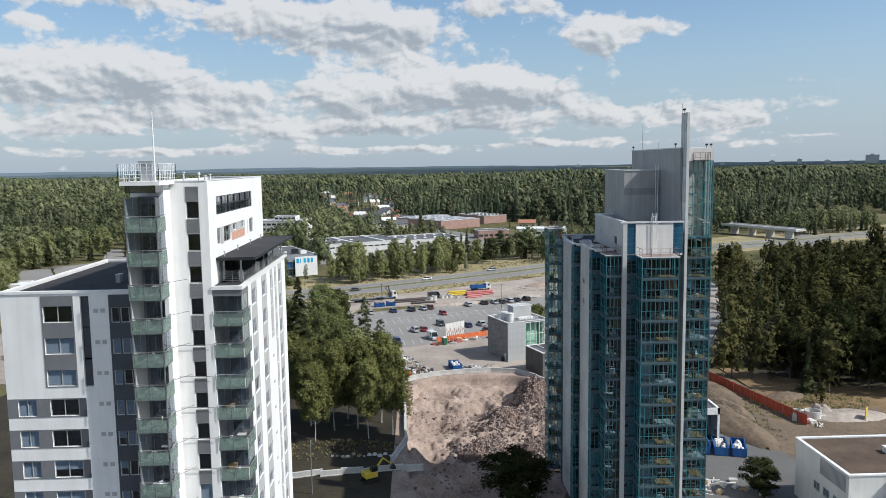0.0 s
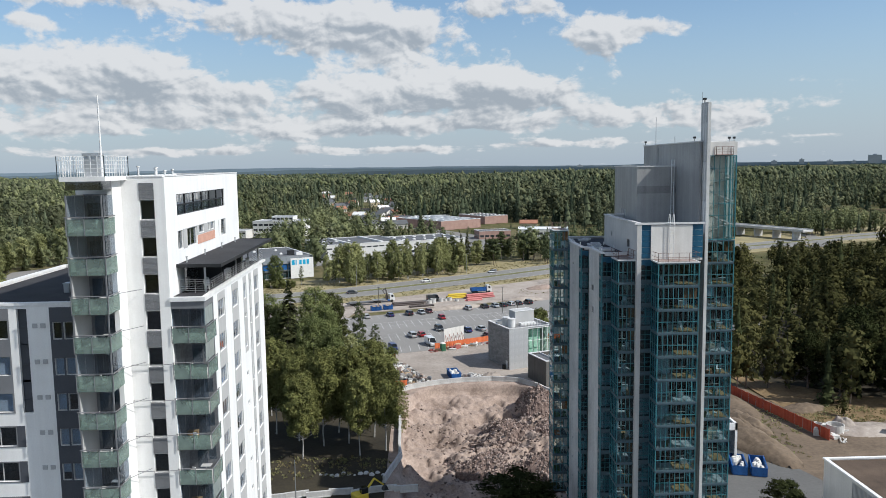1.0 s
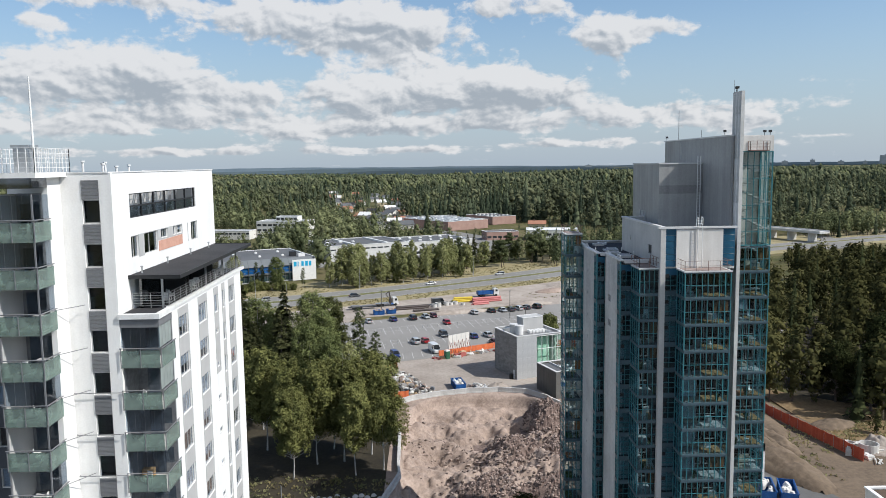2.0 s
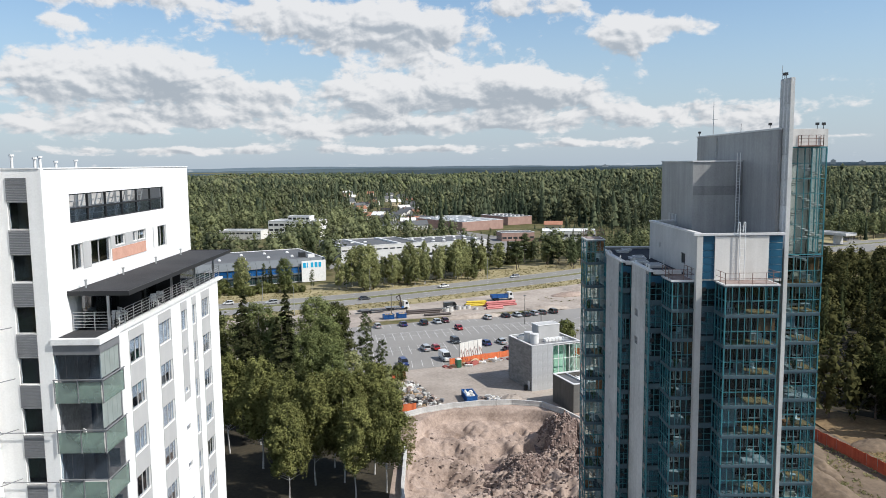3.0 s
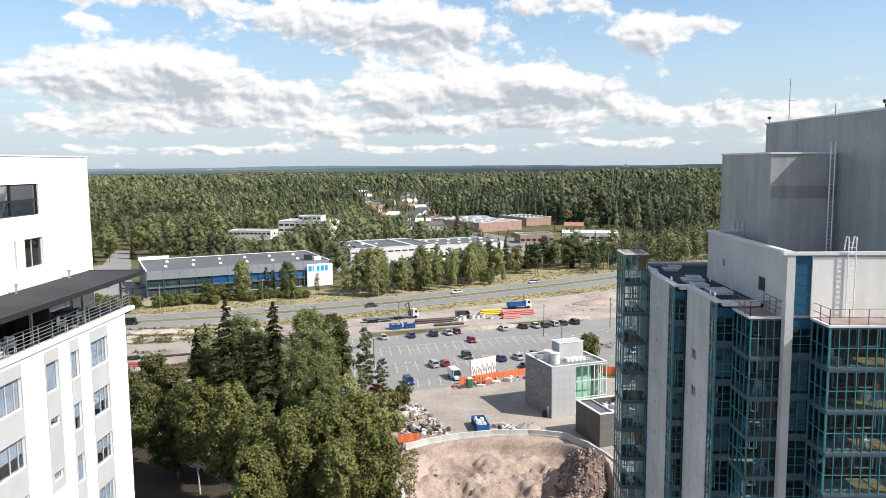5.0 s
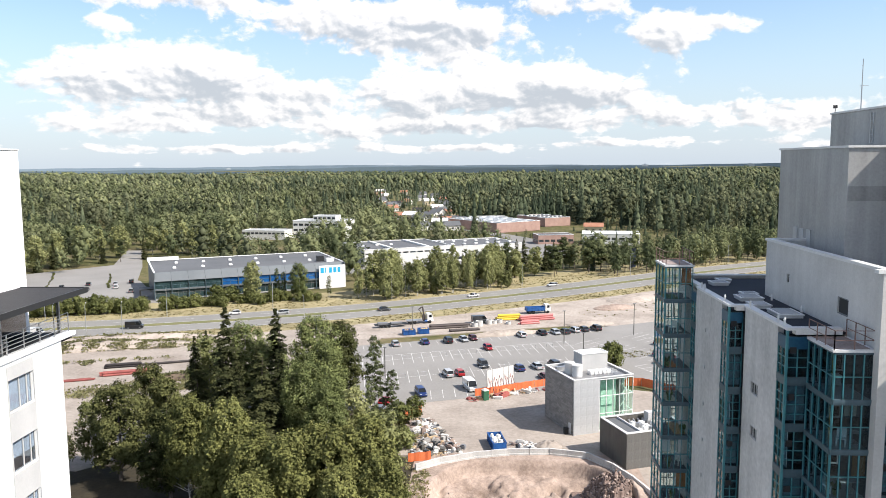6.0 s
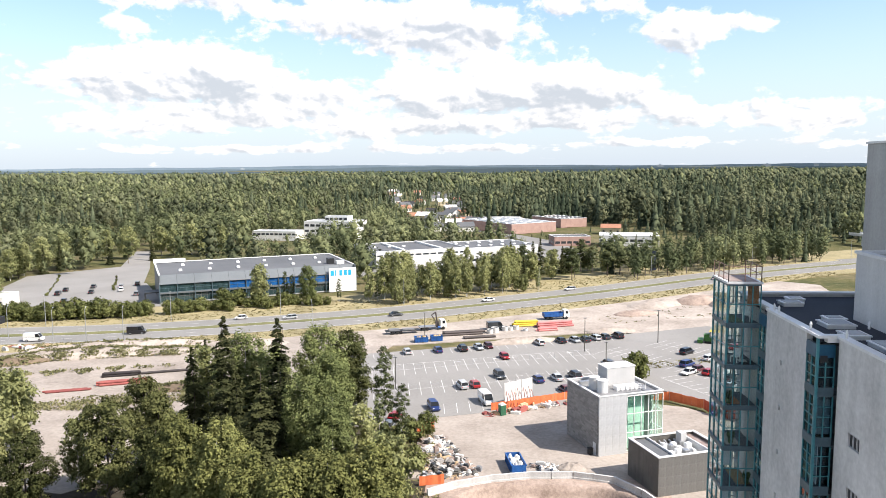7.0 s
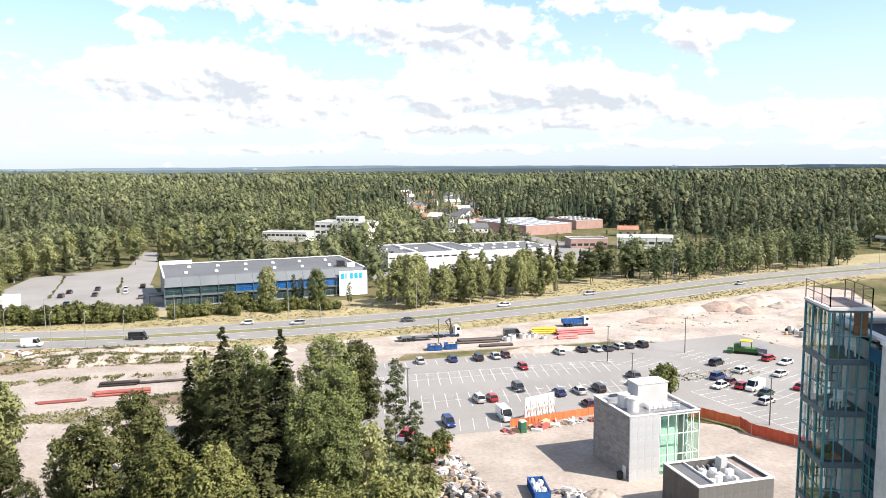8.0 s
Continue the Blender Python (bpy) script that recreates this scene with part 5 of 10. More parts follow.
M.update(
    land=land_material(),
    asphalt=surf("worn_asphalt", (0.185, 0.178, 0.168), (0.27, 0.26, 0.247), 0.05, 1.8, 0.95, bump=0.1, spread=(0.3, 0.7)),
    darkasphalt=surf("dark_asphalt", (0.085, 0.084, 0.082), (0.14, 0.138, 0.134), 0.08, 1.8, 0.95, bump=0.1, spread=(0.3, 0.7)),
    soil=surf("brown_bare_soil", (0.06, 0.044, 0.031), (0.22, 0.165, 0.115), 0.16, 1.3, 0.97, bump=1.0, spread=(0.25, 0.75)),
    roadway=surf("grey_road_asphalt", (0.17, 0.165, 0.155), (0.235, 0.228, 0.215), 0.04, 1.4, 0.95, bump=0.1, spread=(0.3, 0.7)),
    gravel=surf("pinkish_gravel", (0.20, 0.168, 0.142), (0.37, 0.325, 0.285), 0.1, 1.3, 0.97, bump=0.5, spread=(0.33, 0.64)),
    sand=surf("pale_sand", (0.21, 0.175, 0.148), (0.42, 0.368, 0.322), 0.1, 1.1, 0.97, bump=0.7, spread=(0.33, 0.62)),
    drygrass=surf("dry_roadside_grass", (0.16, 0.135, 0.068), (0.38, 0.325, 0.18), 0.11, 1.3, 0.97, bump=0.7, spread=(0.3, 0.7)),
    greengrass=surf("green_verge_grass", (0.085, 0.095, 0.035), (0.20, 0.185, 0.08), 0.12, 2.4, 0.97, bump=0.7, spread=(0.3, 0.7)),
    rubble=surf("pink_excavated_soil", (0.15, 0.108, 0.086), (0.43, 0.34, 0.285), 0.2, 2.2, 0.97, bump=1.0, spread=(0.3, 0.66)),
    stone=surf("crushed_granite", (0.085, 0.064, 0.056), (0.37, 0.29, 0.25), 1.0, 6, 0.95, island=0.7, spread=(0.2, 0.8)),
    paint=surf("worn_white_line", (0.36, 0.355, 0.34), (0.6, 0.595, 0.58), 0.8, 9, 0.9, spread=(0.3, 0.6)),
)

xs = np.unique(np.concatenate([np.linspace(-4800, -300, 46), np.arange(-300, 301, 10), np.arange(-20, 50, 1.5), np.linspace(300, 4800, 46)]))
ys = np.unique(np.concatenate([np.linspace(-2500, 0, 14), np.arange(0, 701, 10), np.arange(95, 200, 1.5), np.linspace(700, 4900, 50)]))
ground = tagged(new("ground", grid_mesh("ground", xs, ys, lambda x, y: hill(x, y) - 0.25 - 12 * (in_pit(x, y, 0.6) < 1), M["land"])), "rolling land of dry grass and forest floor", "ground", kind="structure")


def sheet(name, pts, z, material, label, category="ground", kind="structure", thick=0.3):
    return tagged(part(name, Shape().prism(pts, z - thick, z), material), label, category, kind=kind)


def ribbon(line, off0, off1, z, thick, fine=6.0):
    """A strip that follows a smooth line between two offsets to its left."""
    pts = [Vector((*p, 0)) for p in line]
    path = []
    for i in range(len(pts) - 1):
        p0, p1, p2, p3 = pts[max(i - 1, 0)], pts[i], pts[i + 1], pts[min(i + 2, len(pts) - 1)]
        n = max(2, int((p2 - p1).length / fine))
        for k in range(n):
            t = k / n
            path.append(0.5 * (2 * p1 + (p2 - p0) * t + (2 * p0 - 5 * p1 + 4 * p2 - p3) * t * t + (3 * p1 - p0 - 3 * p2 + p3) * t ** 3))
    path.append(pts[-1])
    rings = []
    for i, p in enumerate(path):
        d = (path[min(i + 1, len(path) - 1)] - path[max(i - 1, 0)]).normalized()
        nrm = Vector((-d.y, d.x, 0))
        h = float(hill(p.x, p.y))
        a, b = p + nrm * off0, p + nrm * off1
        rings.append([(a.x, a.y, h + z - thick), (b.x, b.y, h + z - thick), (b.x, b.y, h + z), (a.x, a.y, h + z)])
    return Shape().loft(rings), path


ROAD = [(-900, 330), (-400, 262), (-250, 262), (-137, 279), (-93, 289), (-53, 304), (-16, 322), (47, 361), (112, 407), (179, 444), (300, 500), (520, 575), (900, 690)]
for nm, a, b, z, mt, lab in (
    ("verge_south", -21, -11.5, 0.03, "drygrass", "dry yellow grass verge beside the road"),
    ("verge_north", 11.5, 41, 0.03, "drygrass", "dry yellow grass verge beside the road"),
    ("road_near_lanes", -11.5, -1.6, 0.12, "roadway", "grey two-lane carriageway"),
    ("road_far_lanes", 1.6, 11.5, 0.12, "roadway", "grey two-lane carriageway"),
    ("median", -1.6, 1.6, 0.2, "greengrass", "narrow green grass median of the road"),
):
    tagged(part(nm, ribbon(ROAD, a, b, z, 0.4)[0], M[mt]), lab, "road" if "road" in nm else "grass", kind="structure")
for o in (-11.0, -6.5, -2.2, 2.2, 6.6, 11.0):
    if abs(o) in (6.5, 6.6):
        sh = Shape()
        full = ribbon(ROAD, o, o + 0.15, 0.13, 0.02)[1]
        for i in range(60, len(full) - 60, 2):
            p, q = full[i], full[i + 1]
            d = (q - p).normalized()
            nv = Vector((-d.y, d.x, 0))
            a, b = p + nv * o, p + nv * o + d * 3.0
            if -300 < a.x < 400:
                sh.face(a + nv * 0 + Vector((0, 0, 0.135 + float(hill(a.x, a.y)))), b + Vector((0, 0, 0.135 + float(hill(b.x, b.y)))), b + nv * 0.16 + Vector((0, 0, 0.135 + float(hill(b.x, b.y)))), a + nv * 0.16 + Vector((0, 0, 0.135 + float(hill(a.x, a.y)))))
        tagged(part("lane_marking", sh, M["paint"]), "dashed white lane line on the road", "road marking", kind="structure")
    else:
        tagged(part("lane_marking", ribbon(ROAD, o, o + 0.14, 0.135, 0.02)[0], M["paint"]), "solid white edge line on the road", "road marking", kind="structure")

tagged(part("slip_road", ribbon([(262, 515), (252, 478), (243, 456), (228, 447), (212, 455), (198, 462), (178, 455)], -4.5, 4.5, 0.14, 0.4, 3.0)[0], M["roadway"]), "grey curved slip road under the bridge", "road", kind="structure")
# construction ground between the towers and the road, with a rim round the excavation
# brown forest soil, with the trees' shade darkened into its colour
M["forestfloor"] = surf("shade_toned_forest_floor", (0.012, 0.010, 0.007), (0.055, 0.045, 0.026), 0.12, 1.6, 0.97, bump=0.8, spread=(0.3, 0.7))
sheet("grove_floor", [(-4, 104), (-4, 182), (-12, 186), (-14, 206), (-30, 206), (-60, 176), (-96, 184), (-100, 118), (-60, 100)], -0.04, M["forestfloor"], "brown forest floor under the grove, tree shade in its colour")
sheet("wood_floor", [(74, 154), (330, 152), (330, 330), (200, 330), (160, 262), (124, 262), (104, 246), (84, 190)], -0.04, M["forestfloor"], "brown forest floor of the wood, tree shade in its colour")
M["browngrass"] = surf("trampled_brown_grass", (0.085, 0.055, 0.028), (0.27, 0.19, 0.10), 0.22, 1.6, 0.97, bump=0.8, spread=(0.3, 0.7))
sheet("clearing", [(76, 150), (98, 146), (124, 150), (122, 160), (96, 168), (84, 178), (75, 186)], 0.005, M["browngrass"], "sunlit trampled brown grass at the wood's edge")
# unseen dark ground, added so the tower panes reflect something dark
sheet("forecourt", [(-110, -220), (120, -220), (120, 88), (62, 90), (40, 96), (18, 100), (-16, 103), (-60, 99), (-110, 112)], -0.03, M["darkasphalt"], "unseen dark sheet added to darken reflections in the tower glass")
sheet("yard", [(-128, 190), (-60, 176), (-34, 205), (-30, 240), (-22, 272), (-50, 288), (-92, 276), (-135, 262)], 0.008, M["gravel"], "pale gravel construction yard with wheel tracks")
sheet("yard_east", [(-8, 184.5), (30, 184.5), (32, 150), (48, 150), (60, 205), (44, 222), (20, 230), (-8, 218)], 0.02, M["gravel"], "pinkish gravel works yard")
sheet("yard_north", [(-40, 266), (40, 292), (60, 282), (104, 252), (122, 300), (136, 380), (120, 392), (50, 344), (-12, 306), (-46, 292)], 0.02, M["sand"], "pale sandy works strip along the road")
sheet("side_lane", [(42, 90), (57.5, 90), (66, 122), (58, 150), (52, 152), (44, 135)], 0.03, M["darkasphalt"], "grey asphalt service lane")

# car park in its own axes: u along the rows, v across them
CU, CV = math.cos(radians(19.5)), math.sin(radians(19.5))


def lot(u, v):
    return u * CU - v * CV, u * CV + v * CU


sheet("car_park", [lot(44, 203), lot(96, 203), lot(110, 212), lot(118, 205), (57, 205), (72, 196), (110, 240), (70, 300), lot(140, 257), lot(44, 256.5)], 0.06, M["asphalt"], "worn grey asphalt car park", "car park")


def line_uv(s, u0, v0, u1, v1, w=0.12, z=0.066):
    a, b = Vector((*lot(u0, v0), z)), Vector((*lot(u1, v1), z))
    d = (b - a).normalized()
    n = Vector((-d.y, d.x, 0)) * w / 2
    s.face(a - n, b - n, b + n, a + n)


marks = Shape()
for u0, u1, v0, v1 in ((52, 119, 233.9, 243.6), (52, 114, 217.9, 227.3)):
    vm = (v0 + v1) / 2
    line_uv(marks, u0, vm, u1, vm)
    if v0 > 230:
        line_uv(marks, u0, v1, u1, v1)
    u = u0
    while u <= u1:
        line_uv(marks, u - 0.9, v0, u, vm)
        line_uv(marks, u, vm, u + 0.9, v1)
        u += 2.6
u = 60
while u < 134:
    line_uv(marks, u, 250.8, u + 0.6, 255.4)
    u += 2.6
for k in range(4):
    line_uv(marks, 68 + k * 2.7, 204.5, 69.5 + k * 2.7, 210.5)
CX, CY = math.cos(radians(-47)), math.sin(radians(-47))
for ox, oy, n in ((36, 269, 20), (50, 277, 18), (44, 243, 12)):
    p = Vector((ox, oy, 0.066))
    d, q = Vector((CX, CY, 0)), Vector((-CY, CX, 0))
    if n == 12:
        d = Vector((math.cos(radians(-61)), math.sin(radians(-61)), 0))
        q = Vector((-d.y, d.x, 0))
    e = p + d * (n * 2.6)
    marks.face(p - q * 0.06, e - q * 0.06, e + q * 0.06, p + q * 0.06)
    for k in range(n + 1):
        a = p + d * (k * 2.6)
        for sg in ((1, -1) if n != 12 else (1,)):
            b = a + q * 5 * sg
            marks.face(a - d * 0.06, b - d * 0.06, b + d * 0.06, a + d * 0.06)
tagged(part("parking_lines", marks, M["paint"]), "worn white parking bay lines on the asphalt", "road marking", kind="structure")

# car park and side street beyond the road
sheet("far_car_park", [(-168, 322), (-122, 330), (-128, 345), (-160, 425), (-190, 492), (-199, 492), (-176, 428), (-203, 395), (-190, 350)], 0.05, M["asphalt"], "pale asphalt car park beside the shop")
sheet("shop_forecourt", [(-122, 326), (-108, 326), (-112, 332), (-140, 378), (-150, 378)], 0.055, M["asphalt"], "asphalt drive beside the shop")
sheet("north_street", [(-60, 395), (60, 470), (56, 500), (40, 560), (0, 640), (-14, 640), (24, 560), (36, 500), (-62, 410)], 0.04, M["roadway"], "grey side street between the halls")


# the excavation: rough floor, spoil heaps, cut bank
def pit_z(x, y):
    e = np.clip(1.0 - in_pit(x, y), 0, 1)
    z = -2.3 * smooth(0.02, 0.10, e) - 2.0 * smooth(0.2, 0.9, e)
    n = np.array([noise.fractal(Vector((a * 0.16, b * 0.16, 3.0)), 0.9, 2.1, 5) for a, b in zip(x.ravel(), y.ravel())]).reshape(x.shape)
    f = np.array([noise.fractal(Vector((a * 0.7, b * 0.7, 9.0)), 0.8, 2.1, 4) for a, b in zip(x.ravel(), y.ravel())]).reshape(x.shape)
    k = np.array([noise.ridged_multi_fractal(Vector((a * 0.22, b * 0.3, 5.0)), 1.0, 2.1, 5, 1.0, 2.0) for a, b in zip(x.ravel(), y.ravel())]).reshape(x.shape)
    z = z + smooth(0, 0.3, e) * (n * 1.3 + f * 0.4 + (k - 1.0) * 0.5)
    q = np.array([noise.fractal(Vector((a * 1.6, b * 1.6, 19.0)), 0.7, 2.1, 3) for a, b in zip(x.ravel(), y.ravel())]).reshape(x.shape)
    z = z + smooth(0, 0.2, e) * q * 0.16
    # cut steps
    z = z + smooth(0.1, 0.4, e) * 0.5 * np.round(n * 2.5) / 1.4
    for cx, cy, r, h in PILES:
        z = z + h * np.exp(-(((x - cx) ** 2 + (y - cy) ** 2) / r ** 2)) * (1 + 0.25 * f)
    return z + 0.03


PILES = [(26, 170.5, 3.6, 3.4), (20, 160, 4.6, 2.6), (14.5, 153, 4.6, 2.0), (22, 148, 6.5, 3.4), (19.8, 170, 2.4, -2.6), (9, 160, 2.5, -1.2), (12, 165, 1.9, -1.7), (10, 143, 5.0, 2.0), (17, 138, 6, 2.2), (26, 158, 4, 3.0), (5, 160, 5, 1.0), (8, 130, 6, 1.5)]
pit = tagged(new("excavation", grid_mesh("excavation", np.arange(-5, 32.1, 0.4), np.arange(106, 186, 0.4), pit_z, M["rubble"])), "pink excavated soil pit with rubble heaps", "excavation", kind="structure")
rr = random.Random(11)
rocks = Shape()
for k in range(6500):
    cx, cy, r, h = PILES[rr.choice((0, 0, 0, 1, 1, 1, 2, 2, 2, 3, 3, 7, 8, 8, 9, 10, 11))] if k % 6 else (13, 147, 24, 0)
    a, q = rr.uniform(0, 6.28), r * math.sqrt(rr.random()) * 1.25
    x, y = cx + q * math.cos(a), cy + q * math.sin(a)
    if in_pit(x, y) > 0.9:
        continue
    s = rr.choice((0.07, 0.09, 0.12, 0.16, 0.2, 0.3)) * rr.uniform(0.8, 1.3)
    rocks_at = (x, y, rr.uniform(0, 1))
    i = len(rocks.v)
    z = None
    ca, sa, fl = math.cos(a * 3), math.sin(a * 3), rr.uniform(0.5, 0.9)
    for dz in (-0.6, 0.6):
        for dx, dy in ((-1, -1), (1, -1), (1, 1), (-1, 1)):
            px_, py_ = s * dx * rr.uniform(0.45, 0.95), s * dy * rr.uniform(0.4, 0.85)
            rocks.v.append((x + px_ * ca - py_ * sa, y + px_ * sa + py_ * ca, s * fl * dz * rr.uniform(0.7, 1.2)))
    rocks.f += [(i, i + 3, i + 2, i + 1), (i + 4, i + 5, i + 6, i + 7), (i, i + 1, i + 5, i + 4), (i + 1, i + 2, i + 6, i + 5), (i + 2, i + 3, i + 7, i + 6), (i + 3, i, i + 4, i + 7)]
va = np.array(rocks.v)
cen = va.reshape(-1, 8, 3).mean(1)
lift = pit_z(cen[:, 0][None, :], cen[:, 1][None, :])[0]
va[:, 2] += np.repeat(lift, 8)
rocks.v = va.tolist()
tagged(part("rubble_stones", rocks, M["stone"]), "loose crushed stones on the spoil heaps", "rubble", kind="stuff")


def rock_heap(x, y, rx, ry, h, z0, seed, n=58):
    """A steep heap of broken rock, knobbly all over."""
    def f(X, Y):
        lop = 1 + 0.18 * np.sin(3 * np.arctan2(Y, X) + seed)
        e = np.clip(1 - np.sqrt((X / rx) ** 2 + (Y / ry) ** 2) / lop, 0, 1)
        k = np.array([noise.fractal(Vector((a * 0.9 + seed, b * 0.9, seed)), 0.8, 2.2, 5) for a, b in zip(X.ravel(), Y.ravel())]).reshape(X.shape)
        c = np.array([noise.cell(Vector((a * 1.9 + 7 * seed, b * 1.9, 1.0))) for a, b in zip(X.ravel(), Y.ravel())]).reshape(X.shape)
        return h * np.minimum(1, 1.6 * e) ** 0.8 * (1 + 0.22 * k) + (e > 0) * 0.22 * c - 0.9 * (e <= 0)
    o = new("rock_heap", grid_mesh("rock_heap", np.linspace(-rx * 1.2, rx * 1.2, n), np.linspace(-ry * 1.2, ry * 1.2, n), f, M["rockpile"], False))
    o.location = (x, y, z0)
    tagged(o, "steep heap of dark crushed rock in the pit", "rock heap", "rock heaps")
    v = np.array([q.co for q in o.data.vertices])
    rg = random.Random(seed)
    st = Shape()
    for q in rg.sample([a for a in v.tolist() if a[2] > 0.2], 420):
        r = rg.uniform(0.1, 0.34)
        st.loft([[(q[0] + r * m * math.cos(t + seed) * rg.uniform(0.7, 1.1), q[1] + r * m * math.sin(t + seed) * rg.uniform(0.7, 1.1), q[2] + r * (w - 0.3)) for t in (0, 1.3, 2.5, 3.8, 5.0)] for m, w in ((0.8, 0), (1.0, 0.6), (0.4, 1.1))])
    c = part("loose_rock", st, M["stone"], o)
    tagged(c, kind="stuff")


M["rockpile"] = surf("dark_crushed_rock", (0.095, 0.066, 0.056), (0.33, 0.245, 0.21), 0.9, 5, 0.97, bump=0.8, island=0.3, spread=(0.3, 0.7))
rock_heap(26.3, 170.5, 4.6, 6.8, 4.6, -2.6, 1)
rock_heap(18.5, 154, 6.5, 7.5, 3.0, -2.8, 2)
rock_heap(26, 153, 5.5, 8.0, 2.6, -2.6, 3)
rock_heap(14, 141, 6.5, 6.0, 1.8, -2.6, 4)
rock_heap(23, 139, 6.0, 6.0, 2.2, -2.6, 5)
low_z = float(pit_z(np.array([[12.0]]), np.array([[165.0]]))[0, 0])
tagged(part("puddle", Shape().prism([(12 + 1.3 * math.cos(t * 0.52) * (1 + 0.2 * math.sin(3 * t)), 165 + 1.0 * math.sin(t * 0.52) * (1 + 0.2 * math.cos(2 * t)), ) for t in range(12)], low_z, low_z + 0.22), surf("muddy_water", (0.14, 0.075, 0.03), (0.2, 0.11, 0.05), 0.5, 4, 0.12, bump=0)), "brown muddy puddle in the pit", "puddle")
# concrete barrier blocks along the rim
rim = [(-4.5, 178), (-0.5, 181), (5, 183.6), (11, 185.2), (18, 185.6), (24, 184), (27.5, 179.5), (30, 174), (32, 167)]
blk = Shape().box(-1.9, 1.9, -0.3, 0.3, 0, 0.3).prism([(-1.9, -0.18), (1.9, -0.18), (1.9, 0.18), (-1.9, 0.18)], 0.3, 1.1).mesh("barrier_block", M["concrete"])
west = [(-3.4, 160), (-3.2, 150), (-3.1, 142.8), (-2.7, 139.5), (-5.3, 128.7)]
for (ax, ay), (bx, by) in list(zip(rim, rim[1:])) + list(zip(west, west[1:])):
    L_ = math.hypot(bx - ax, by - ay)
    n = max(1, round(L_ / 3.9))
    for k in range(n):
        t = (k + 0.5) / n
        o = new("barrier_block", blk)
        o.location = (ax + (bx - ax) * t, ay + (by - ay) * t, 0.02)
        o.rotation_euler = (0, 0, math.atan2(by - ay, bx - ax) + rr.uniform(-0.04, 0.04))
        o.scale = (L_ / n / 3.86, 1, 1)
        tagged(o, "grey concrete barrier block along the pit edge", "concrete barrier", "barrier blocks")


# ---- trees ----
M.update(
    birch=foliage("birch_leaves", (0.17, 0.185, 0.078), (0.40, 0.41, 0.19), 0.45, 0.35),
    aspen=foliage("aspen_leaves", (0.068, 0.075, 0.027), (0.265, 0.272, 0.098), 0.25, 0.1),
    lush=foliage("light_birch_leaves", (0.08, 0.1, 0.04), (0.27, 0.3, 0.12), 0.3, 0.16),
    broad=foliage("dark_broad_leaves", (0.035, 0.043, 0.018), (0.16, 0.165, 0.066), 0.4, 0.14),
    # broad leaves again, shade darkened into their colour
    shadeleaf=foliage("shade_darkened_leaves", (0.012, 0.018, 0.008), (0.06, 0.068, 0.028), 0.4, 0.15),
    spruce=foliage("spruce_needles", (0.024, 0.03, 0.016), (0.085, 0.09, 0.04), 0.4, 0.15),
    pine=foliage("pine_needles", (0.05, 0.066, 0.034), (0.17, 0.19, 0.09), 0.4, 0.2),
    bush=foliage("shrub_leaves", (0.09, 0.105, 0.04), (0.27, 0.285, 0.11), 0.4, 0.35),
    bark=surf("grey_brown_bark", (0.07, 0.055, 0.045), (0.17, 0.14, 0.12), 2, 14, 0.95, bump=0.5),
    birchbark=surf("white_birch_bark", (0.18, 0.17, 0.16), (0.62, 0.60, 0.57), 2.5, 14, 0.9, bump=0.3, stretch=(1, 1, 3)),
)


FLUTTER = [0.36]  # how far leaf blades turn from the crown's surface
EVEN = [0.66]  # how far their shading strays from the crown's swell
SKYWARD = [0.3]  # how far it leans to the sky


def unit(a):
    return a / (np.linalg.norm(a, axis=1)[:, None] + 1e-6)


def cards(cent, size, rng, up=0.4, aspect=1.0, out=None):
    """Leaf clumps: one leaf blade per centre, turned outwards more or less at random, shaded with the crown's swell.
    Returns vertices, triangles and vertex normals."""
    k = len(cent)
    swell = np.zeros((k, 3)) if out is None else unit(out)
    nrm = rng.normal(size=(k, 3)) * FLUTTER[0] + swell * 0.9
    nrm[:, 2] += up
    nrm = unit(nrm)
    a = unit(np.cross(nrm, rng.normal(size=(k, 3))))
    b = np.cross(nrm, a)
    s = size[:, None] * 0.5
    j = rng.uniform(0.6, 1.2, size=(k, 3, 1)) * 1.25
    v = np.stack([cent + (-a * aspect - b * 0.5) * s * j[:, 0], cent + (a * aspect - b * 0.6) * s * j[:, 1], cent + (a * 0.1 * aspect + b) * s * j[:, 2]], 1).reshape(-1, 3)
    n = nrm if out is None else unit(swell + (0, 0, SKYWARD[0]) + rng.normal(size=(k, 3)) * EVEN[0])
    return v, np.arange(3 * k).reshape(-1, 3), np.repeat(n, 3, axis=0)


def quads_mesh(name, v, f, n, material):
    me = bpy.data.meshes.new(name)
    me.vertices.add(len(v))
    me.vertices.foreach_set("co", np.ascontiguousarray(v, dtype=np.float32).ravel())
    me.loops.add(f.size)
    me.loops.foreach_set("vertex_index", f.astype(np.int32).ravel())
    me.polygons.add(len(f))
    me.polygons.foreach_set("loop_start", np.arange(0, f.size, f.shape[1], dtype=np.int32))
    me.materials.append(material)
    swell = me.attributes.new("custom_normal", "FLOAT_VECTOR", "POINT")
    swell.data.foreach_set("vector", np.ascontiguousarray(n, dtype=np.float32).ravel())
    me.update(calc_edges=True)
    return me


